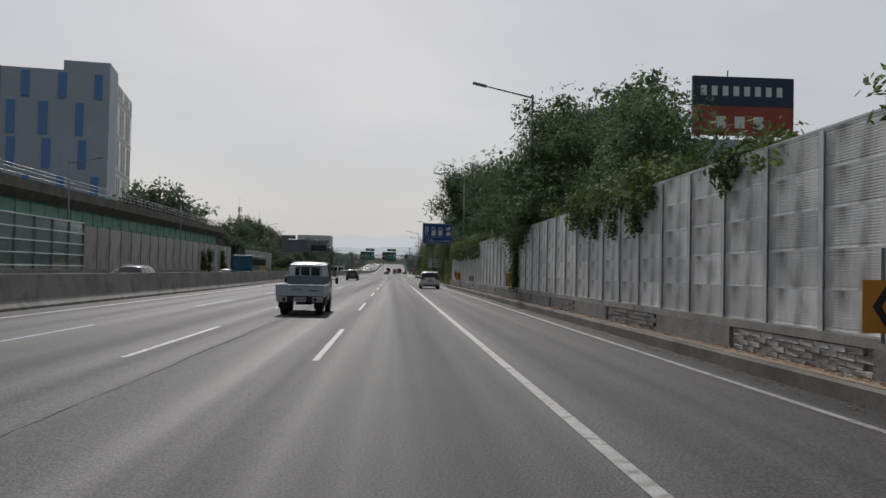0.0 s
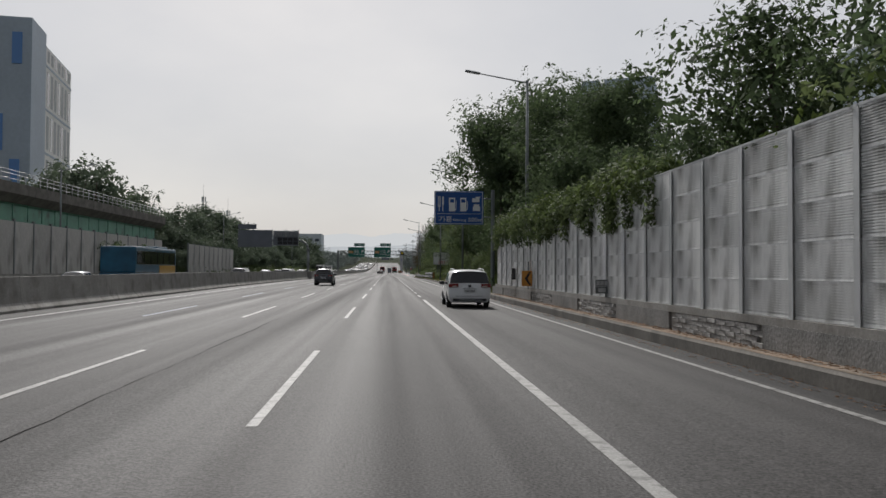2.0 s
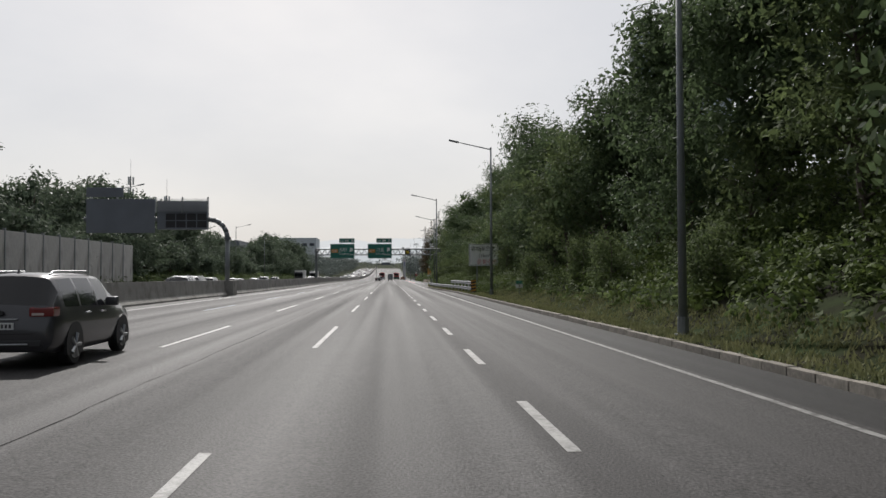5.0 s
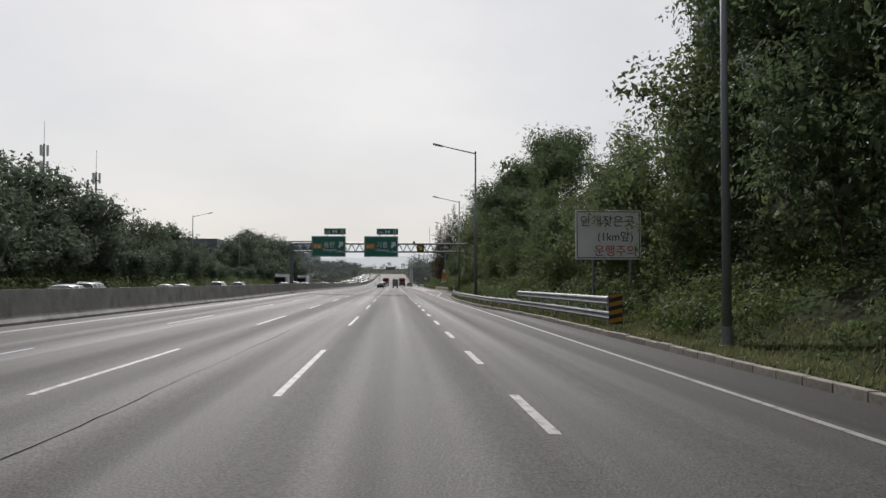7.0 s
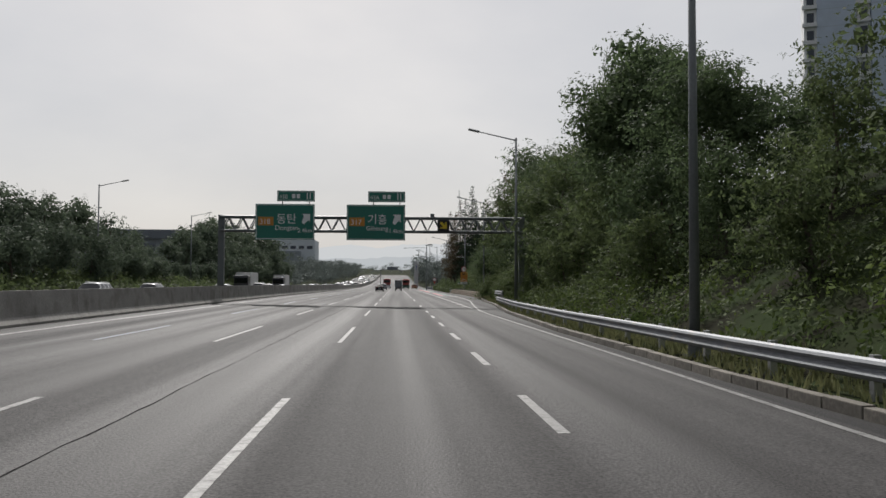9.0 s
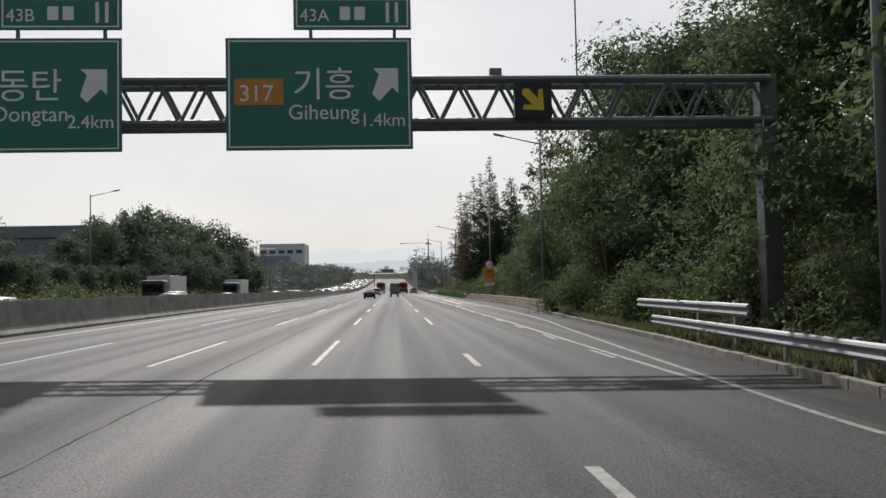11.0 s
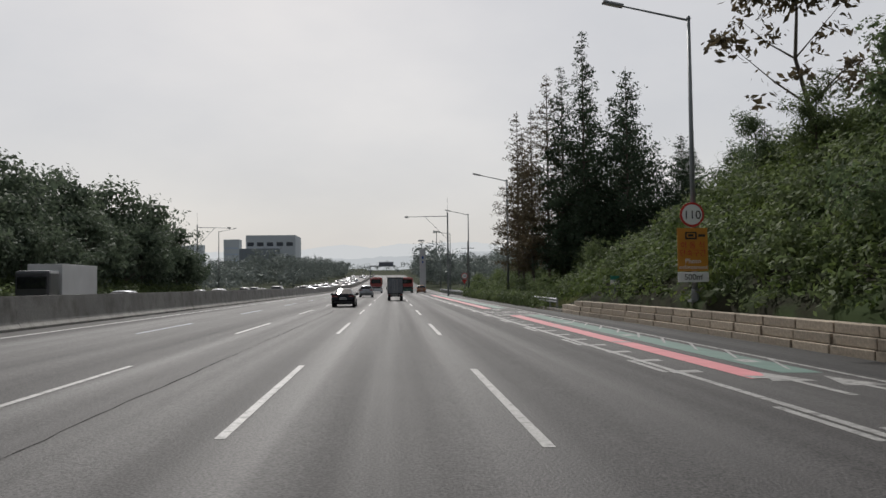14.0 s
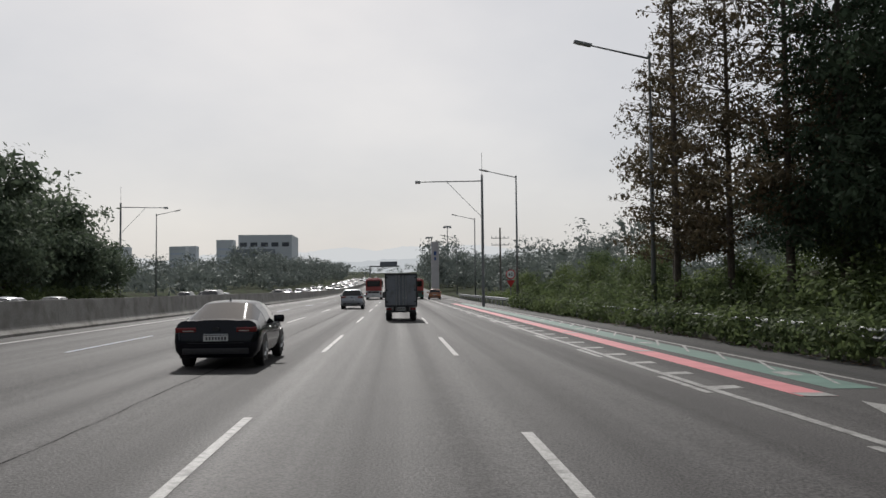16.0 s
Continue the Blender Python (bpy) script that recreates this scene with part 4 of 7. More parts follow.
up = thing("utility_pole", (15.4, 495.0, 0), "dark utility pole with two cross arms and insulators", "pole")
bm = bmesh.new()
bar(bm, (0, 0, -0.4), (0, 0, 10.4), 0.16, 0.11, 8)
part("pole", bm, CONCRETE_DARK, up)
for z in (7.9, 8.9):
    bm = bmesh.new()
    box(bm, -1.3, 1.3, -0.05, 0.05, z - 0.05, z + 0.05, 0.01)
    for x in (-1.2, -0.6, 0.6, 1.2):
        bar(bm, (x, 0, z), (x, 0, z + 0.28), 0.05, seg=6)
    part("cross_arm", bm, GREY_STEEL, up)

# kilometre plates at the verge
for x, y in ((8.9, 175.0), (11.9, 372.0)):
    kmp = thing("kilometre_plate", (x, y, hill(x, y)), "small green and white kilometre plate on a short post", "road sign", "kilometre plates")
    bm = bmesh.new()
    bar(bm, (0, 0.03, -0.2), (0, 0.03, 1.0), 0.03, seg=8)
    part("post", bm, POLE_GREY, kmp)
    plate("top_plate", kmp, -0.24, 0.24, 0.78, 1.0, 0.0, SIGN_GREEN, 0.02)
    p = plate("number_panel", kmp, -0.24, 0.24, 0.52, 0.775, 0.0, SIGN_WHITE, 0.02)
    bars(p, [(-0.03, 0.03, 0.57, 0.73)], 0.0, SIGN_BLACK, "plain_bar")

# aerial masts behind the woods
for x, y, h in ((-54.6, 298.5, 23.2), (-48.5, 304.0, 19.6)):
    am = thing("aerial_mast", (x, y, hill(x, y)), "grey telephone mast with cluster of white aerials", "mast", "aerial masts")
    h -= hill(x, y)
    bm = bmesh.new()
    bar(bm, (0, 0, -0.3), (0, 0, h), 0.22, 0.14, 10)
    bar(bm, (0, 0, h), (0, 0, h + 3.5), 0.03, seg=6)
    part("pole", bm, POLE_GREY, am)
    for k in range(3):
        a = k * 2.09
        bm = bmesh.new()
        for z in (h - 1.9, h - 4.4) if h > 16 else (h - 1.9,):
            box(bm, 0.55 * math.cos(a) - 0.17, 0.55 * math.cos(a) + 0.17, 0.55 * math.sin(a) - 0.1, 0.55 * math.sin(a) + 0.1, z, z + 1.7, 0.03)
        part("aerial", bm, SIGN_WHITE, am)


# ---- median barrier ----
median = thing("median_barrier", (0, 0, 0), "long grey concrete median barrier with stained lower face", "barrier", kind="structure")
sec = [(-0.75, -0.2), (0.0, -0.2), (0.0, 0.1), (-0.17, 0.34), (-0.26, 1.27), (-0.49, 1.27), (-0.58, 0.34), (-0.75, 0.1)]
y = -120.0
while y < 1000:
    L = 10.0 if y < 560 else 40.0
    vs, fs = along(-13.4, y + 0.012, y + L - 0.012, sec, L)
    part_data("section", vs, fs, CONCRETE, median)
    y += L

# noise wall beyond the opposite carriageway
LWALL = material("pale_noise_panel", (0.42, 0.41, 0.385), 0.8, noise_scale=0.5, vary=0.12, fine=8.0, fine_vary=0.1, rand=0.12, dirt=((0.22, 0.21, 0.19), 0.7, 0.5, 0.72), stretch=(1, 1, 0.4))
lwall = thing("noise_wall_far", (0, 0, 0), "pale grey panelled noise wall beyond the opposite carriageway", "noise barrier", kind="structure")
bm = bmesh.new()
box(bm, -0.08, 0.08, -1.92, 1.92, 0.0, 4.6, 0.02)
lm = mesh_of(bm, "panel")
lm.materials.append(LWALL)
bm = bmesh.new()
box(bm, -0.1, 0.14, -0.1, 0.1, 0.0, 4.8)
lpm = mesh_of(bm, "post")
lpm.materials.append(POLE_GREY)
y = 92.0
while y < 225:
    if y < 172 or y > 186:
        for me, dy, nm in ((lm, 2.0, "panel"), (lpm, 0.0, "post")):
            o = new(nm, me)
            o.parent, o.location = lwall, (-33.0, y + dy, 1.2)
    y += 4.0
vs, fs = along(-33.0, 20, 226, [(-0.2, -0.4), (0.25, -0.4), (0.2, 1.2), (-0.15, 1.2)], 40, 0.0)
part_data("base", vs, fs, CONCRETE, lwall)

# clear panels between white rails nearer the start
CLEAR = glass_material("clear_noise_panel", (0.55, 0.62, 0.62), 0.08)
CLEAR.node_tree.nodes["Principled BSDF"].inputs["Transmission Weight"].default_value = 0.85
clear_wall = thing("clear_noise_wall", (0, 0, 0), "clear panelled noise wall between pale horizontal rails", "noise barrier", kind="structure")
bm = bmesh.new()
box(bm, -0.01, 0.01, -1.9, 1.9, 0.0, 4.7)
cm = mesh_of(bm, "pane")
cm.materials.append(CLEAR)
for i in range(16):
    y = 28.0 + i * 4.0
    o = new("pane", cm)
    o.parent, o.location, o.visible_shadow = clear_wall, (-33.0, y + 2.0, 1.25), False
    o = new("post", lpm)
    o.parent, o.location = clear_wall, (-33.0, y, 1.2)
for k in range(5):
    bm = bmesh.new()
    box(bm, -32.93, -32.85, 28, 92, 1.5 + k * 1.12, 1.62 + k * 1.12, 0.02)
    part("rail", bm, SIGN_WHITE, clear_wall)

# viaduct with green girders
GIRDER = material("green_girder", (0.13, 0.30, 0.22), 0.55, 0.1, noise_scale=0.4, vary=0.15, fine=8.0, dirt=((0.08, 0.12, 0.10), 0.6, 0.55, 0.75))
via = thing("viaduct", (0, 0, 0), "elevated road on green steel girders with dark concrete parapet", "viaduct", kind="structure")
vs, fs = along(-42.0, -60, 205, [(-9.0, 0.0), (0.0, 0.0), (0.9, 0.9), (0.9, 2.1), (0.55, 2.1), (0.4, 1.0), (-9.0, 1.0)], 20, 9.0)
part_data("deck", vs, fs, CONCRETE_DARK, via)
vs, fs = along(-42.3, -60, 203, [(-0.5, 0.0), (0.0, 0.0), (0.0, 0.12), (-0.22, 0.15), (-0.22, 1.85), (0.0, 1.88), (0.0, 2.0), (-0.5, 2.0)], 20, 7.0)
part_data("girder", vs, fs, GIRDER, via)
bm = bmesh.new()
y = -55.0
while y < 200:
    box(bm, -42.32, -42.2, y - 0.03, y + 0.03, 7.1, 8.9)
    y += 4.0
part("stiffeners", bm, GIRDER, via)
for y in (-30, 10, 50, 90, 130, 170):
    bm = bmesh.new()
    box(bm, -46.5, -43.0, y - 1.0, y + 1.0, -0.3, 7.0, 0.1)
    part("pier", bm, CONCRETE, via)
bm = bmesh.new()
y = 60.0
while y < 204:
    bar(bm, (-41.3, y, 11.0), (-41.3, y, 12.4), 0.035, seg=6)
    y += 2.0
for z in (11.5, 12.0, 12.4):
    bar(bm, (-41.3, 60, z), (-41.3, 204, z), 0.03, seg=6)
part("railing", bm, GREY_STEEL, via)

# tall office building behind the viaduct
BLDG = material("pale_cladding", (0.42, 0.48, 0.55), 0.7, noise_scale=0.06, vary=0.08, fine=1.2, fine_vary=0.05)
BLUE_GLASS = glass_material("blue_window_band", (0.12, 0.26, 0.55), 0.3)
WIN = glass_material("dark_window", (0.05, 0.06, 0.08), 0.08)
bld = thing("office_building", (-83.7, 248.5, 0), "large pale office building with blue vertical window bands", "building", rz=9.3)
bm = bmesh.new()
box(bm, -62, 0, 0, 44, -1, 57.5, 0.15)
part("wall", bm, BLDG, bld)
bm = bmesh.new()
box(bm, -12.5, 0.15, -0.15, 14, -1, 60.3, 0.1)
part("corner_tower", bm, BLDG, bld)
bm = bmesh.new()
box(bm, 0.0, 0.1, 14.1, 43.9, 0, 57.2, 0.03)
part("side_cladding", bm, material("white_cladding", (0.78, 0.77, 0.74), 0.6, noise_scale=0.1, vary=0.05), bld)
bm = bmesh.new()
box(bm, -62.1, -29, -0.25, 0, -1, 57.6, 0.1)
part("dark_facade", bm, material("grey_blue_cladding", (0.26, 0.31, 0.38), 0.6, noise_scale=0.08, vary=0.08), bld)
for x, z, h in ((-3.0, 49.3, 7.4), (-12.7, 49.3, 7.4), (-22.5, 49.3, 7.4), (-7.9, 38.6, 9.5), (-17.6, 38.6, 9.5), (-26.2, 38.6, 9.5), (-6.9, 29.0, 8.5), (-16.5, 29.0, 8.5), (-25.9, 29.0, 8.5), (-3.2, 18.5, 8.5), (-12.4, 18.5, 8.5), (-21.5, 18.5, 8.5)):
    bm = bmesh.new()
    box(bm, x - 1.1, x + 1.1, -0.32, -0.1, z, z + h, 0.03)
    part("window_band", bm, BLUE_GLASS, bld)
for z in (18.6, 33.4, 46.9, 55.0):
    bm = bmesh.new()
    box(bm, -62, -29.1, -0.4, -0.2, z, z + 0.5, 0.03)
    part("ledge", bm, BLDG, bld)
SLOT = material("recessed_panel_grey", (0.36, 0.37, 0.38), 0.6, noise_scale=0.3, vary=0.06)
for fl in range(5):
    bm = bmesh.new()
    box(bm, 0.1, 0.2, 14, 44, 8.2 + fl * 11.0, 8.7 + fl * 11.0)
    part("ledge", bm, BLDG, bld)
    for col in range(7):
        bm = bmesh.new()
        y = 15.5 + col * 4.1
        z = 9.6 + fl * 11.0
        box(bm, 0.05, 0.16, y, y + 2.3, z, min(z + 8.4, 56.5), 0.02)
        part("window", bm, SLOT if (col + fl) % 3 else WIN, bld)

# apartment tower behind the embankment
apt = thing("apartment_tower", (68.2, 349.0, 0), "tall pale blue-grey apartment tower with white balcony columns", "building", rz=-25)
APT = material("apartment_grey", (0.50, 0.57, 0.68), 0.7, noise_scale=0.05, vary=0.06, fine=0.8, fine_vary=0.04)
APT_WHITE = material("apartment_white", (0.72, 0.73, 0.74), 0.7, noise_scale=0.1, vary=0.06)
for x0, x1, y0, top in ((2.0, 8.0, 0.6, 71), (10.2, 27.0, 0.0, 71)):
    bm = bmesh.new()
    box(bm, x0, x1, y0, 16, 0, top, 0.1)
    part("wall", bm, APT, apt)
    for fl in range(1, 24):
        bm = bmesh.new()
        box(bm, x0 + 0.02, x1 - 0.02, y0 - 0.03, y0, fl * 3.0 - 0.04, fl * 3.0 + 0.04)
        part("floor_joint", bm, BLDG, apt)
for x0 in (0.0, 8.1):
    bm = bmesh.new()
    box(bm, x0, x0 + 2.0, 1.0, 15, 0, 70, 0.05)
    part("stair_tower", bm, APT_WHITE, apt)
    for fl in range(23):
        bm = bmesh.new()
        box(bm, x0 + 0.45, x0 + 1.55, 0.9, 1.02, 1.0 + fl * 3.0, 2.6 + fl * 3.0, 0.02)
        part("window", bm, WIN, apt)
        bm = bmesh.new()
        box(bm, x0 - 0.25, x0 + 2.05, 0.4, 1.0, 0.2 + fl * 3.0, 0.85 + fl * 3.0, 0.03)
        part("balcony_edge", bm, APT_WHITE, apt)
NAVY_BAND = material("apartment_blue_band", (0.07, 0.16, 0.42), 0.6, noise_scale=0.3, vary=0.06)
for x0, x1, y0, z0, z1 in ((2.1, 5.2, 0.6, 59.0, 60.2), (2.1, 5.2, 0.6, 54.8, 55.6), (11.0, 20.0, 0.0, 55.4, 59.2)):
    bm = bmesh.new()
    box(bm, x0, x1, y0 - 0.06, y0, z0, z1)
    band_ob = part("blue_band", bm, NAVY_BAND, apt, "blue painted band")
    if x0 == 11.0:
        for i in range(3):
            bm = bmesh.new()
            box(bm, 13.4 + i * 1.4, 14.3 + i * 1.4, -0.1, -0.06, 56.2, 58.4)
            part("plain_bar", bm, APT_WHITE, band_ob)

# rooftop advertising board, lettering as plain bars
adv = thing("rooftop_billboard", (39.5, 112.0, 0), "large dark blue and red rooftop board with white bars", "billboard")
bm = bmesh.new()
box(bm, -1.0, 15.5, 0.2, 9, 0, 20.5, 0.1)
part("building", bm, BLDG, adv)
bd = plate("board", adv, 0.0, 14.0, 25.0, 29.0, 0.0, material("board_navy", (0.025, 0.045, 0.09), 0.5, noise_scale=0.3), 0.5)
plate("lower_board", adv, 0.0, 14.0, 21.0, 24.98, 0.0, material("board_red", (0.35, 0.07, 0.045), 0.5, noise_scale=0.3), 0.5)
for i in range(8):
    bars(bd, [(1.1 + i * 1.5, 1.9 + i * 1.5, 26.4, 27.7)], 0.0, SIGN_WHITE, "plain_bar")
for i in range(3):
    bars(bd, [(3.2 + i * 2.6, 4.6 + i * 2.6, 22.0, 23.6)], 0.0, SIGN_WHITE, "plain_bar")
bm = bmesh.new()
for x in (0.5, 5, 9, 13.5):
    bar(bm, (x, 0.6, 20.4), (x, 0.6, 30.0 if x == 5 else 28.5), 0.1, seg=6)
part("frame", bm, GREY_STEEL, adv)

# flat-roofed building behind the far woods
hall = thing("roadside_hall", (-80.0, 423.0, 0), "dark grey flat-roofed hall behind the far woods", "building")
HALL = material("hall_grey_cladding", (0.24, 0.26, 0.28), 0.7, noise_scale=0.15, vary=0.1, fine=3.0, fine_vary=0.08)
bm = bmesh.new()
box(bm, 0, 25.6, 0.3, 22, -0.5, 12.6, 0.05)
part("wall", bm, HALL, hall)
bm = bmesh.new()
box(bm, -0.6, 26.3, -0.3, 22.6, 12.6, 14.9, 0.08)
part("roof", bm, SIGN_BACK, hall)
for i in range(6):
    bm = bmesh.new()
    box(bm, 1.2 + i * 4.1, 4.2 + i * 4.1, 0.2, 0.3, 9.6, 11.6, 0.03)
    part("window", bm, WIN, hall)

# far buildings and hills, haze put into the pale colours
far1 = thing("far_warehouse", (-100, 980, 0), "large grey warehouse block far off in the haze", "building")
# wall grey lightened in the base colour to imitate haze
FARW = material("far_wall_hazed", (0.56, 0.60, 0.64), 0.8, noise_scale=0.02, vary=0.06)
bm = bmesh.new()
box(bm, -12, 26, 0, 40, 0, 41.5, 0.2)
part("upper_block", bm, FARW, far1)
bm = bmesh.new()
box(bm, -16, 14, -6, -0.1, 0, 31, 0.2)
part("lower_block", bm, material("far_dark_wall", (0.22, 0.25, 0.28), 0.8, noise_scale=0.02, vary=0.06), far1)
for k in range(5):
    bm = bmesh.new()
    box(bm, -11 + k * 7.5, -6 + k * 7.5, -0.15, -0.02, 33, 36, 0.05)
    part("window", bm, WIN, far1)
fr = random.Random(4)
for k in range(9):
    x, y = -330 + k * 22 + fr.uniform(-5, 5), 1150 + fr.uniform(-80, 120)
    fb = thing("far_apartment_block", (x, y, 0), "pale distant apartment block in the haze", "building", "far apartment blocks")
    h = fr.uniform(36, 50)
    bm = bmesh.new()
    box(bm, 0, 14, 0, 12, 0, h, 0.1)
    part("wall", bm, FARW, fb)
    for fl in range(6):
        bm = bmesh.new()
        box(bm, 1, 13, -0.1, -0.01, 8 + fl * h / 8, 9.5 + fl * h / 8)
        part("window", bm, APT, fb)


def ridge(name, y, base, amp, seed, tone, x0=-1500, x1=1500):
    """A wooded skyline far off; its pale haze is put into a glowing colour."""
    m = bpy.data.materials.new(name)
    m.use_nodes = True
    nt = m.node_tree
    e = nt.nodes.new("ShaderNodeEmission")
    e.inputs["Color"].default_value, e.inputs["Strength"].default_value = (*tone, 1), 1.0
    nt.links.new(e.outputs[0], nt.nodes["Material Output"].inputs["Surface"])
    vs, fs = [], []
    n = 420
    for i in range(n + 1):
        x = x0 + (x1 - x0) * i / n
        z = base + amp * (noise.noise(Vector((x * 0.0022, seed, 0))) + 0.35 * noise.noise(Vector((x * 0.012, seed, 3))) + 0.10 * noise.noise(Vector((x * 0.07, seed, 7))))
        vs += [(x, y, -20), (x, y + 2, max(2.0, z))]
    for i in range(n):
        fs.append((2 * i, 2 * i + 2, 2 * i + 3, 2 * i + 1))
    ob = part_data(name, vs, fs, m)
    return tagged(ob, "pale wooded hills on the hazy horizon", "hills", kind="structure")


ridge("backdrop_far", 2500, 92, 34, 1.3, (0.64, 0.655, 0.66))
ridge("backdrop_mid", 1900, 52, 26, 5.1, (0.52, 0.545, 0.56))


# ---- vehicles, each built with its rear at y = 0 and its wheels on z = 0 ----
def paint(name, color, rough=0.28, metal=0.0):
    return material(name, color, rough, metal, noise_scale=1.2, vary=0.04, fine=40.0, fine_vary=0.03, coat=0.7)


P_WHITE = paint("white_car_paint", (0.68, 0.69, 0.70))
P_BLACK = material("dark_navy_car_paint", (0.004, 0.005, 0.010), 0.16, noise_scale=1.2, vary=0.04, spec=0.3, coat=0.15)
P_SILVER = paint("silver_car_paint", (0.36, 0.38, 0.41), 0.3, 0.5)
P_GREY = paint("dark_grey_car_paint", (0.06, 0.06, 0.065), 0.3, 0.3)
P_ORANGE = paint("dull_orange_car_paint", (0.42, 0.17, 0.07))
P_RED = paint("dull_red_bus_paint", (0.36, 0.06, 0.055))
P_YELLOW = paint("yellow_bus_paint", (0.62, 0.33, 0.03))
P_GREEN = paint("dark_green_bus_paint", (0.05, 0.13, 0.10))
CAR_GLASS = glass_material("tinted_car_glass", (0.012, 0.013, 0.015))
TAIL_RED = material("tail_lamp_red", (0.17, 0.008, 0.008), 0.15, coat=0.8)
TAIL_CLEAR = material("tail_lamp_clear", (0.5, 0.42, 0.38), 0.15, coat=0.8)
CHROME = material("chrome_trim", (0.55, 0.56, 0.57), 0.38, 1.0)
ALLOY = material("alloy_rim", (0.42, 0.43, 0.44), 0.3, 0.8)
PLATE = material("number_plate_white", (0.62, 0.63, 0.62), 0.4, noise_scale=6.0, vary=0.05)
PLATE_INK = material("plate_ink", (0.05, 0.05, 0.055), 0.5)


def wheel(parent, x, y, r, w, side, spokes=5):
    root = new("wheel")
    root.parent = parent
    bm = bmesh.new()
    g = bmesh.ops.create_cone(bm, cap_ends=True, segments=20, radius1=r, radius2=r, depth=w, matrix=pose(x, y, r, 0, 90, 0))
    es = [e for e in bm.edges if abs(e.verts[0].co.x - e.verts[1].co.x) < 1e-4]
    bmesh.ops.bevel(bm, geom=es, offset=0.025, segments=1, affect="EDGES")
    part("tyre", bm, BLACK, root, smooth=False)
    bm = bmesh.new()
    fx = x + side * (w / 2 + 0.004)
    disc(bm, (fx - side * 0.01, y, r), (1, 0, 0), r * 0.66, 0.016, 24)
    for k in range(spokes):
        a = k * 2 * math.pi / spokes
        c, s = math.cos(a), math.sin(a)
        bar(bm, (fx, y + c * r * 0.1, r + s * r * 0.1), (fx, y + c * r * 0.62, r + s * r * 0.62), r * 0.09, r * 0.13, 6)
    disc(bm, (fx + side * 0.01, y, r), (1, 0, 0), r * 0.16, 0.03, 14)
    part("rim", bm, ALLOY, root)
    return root


def number_plate(parent, y, z, w=0.52, h=0.12):
    bm = bmesh.new()
    box(bm, -w / 2, w / 2, y - 0.012, y + 0.01, z - h / 2, z + h / 2, 0.004)
    p = part("number_plate", bm, PLATE, parent, "white number plate")
    bm = bmesh.new()
    for i in range(7):
        x = -w * 0.40 + i * w * 0.125
        box(bm, x, x + w * 0.075, y - 0.016, y - 0.012, z - h * 0.28, z + h * 0.28)
    part("plate_bars", bm, PLATE_INK, p)
    return p


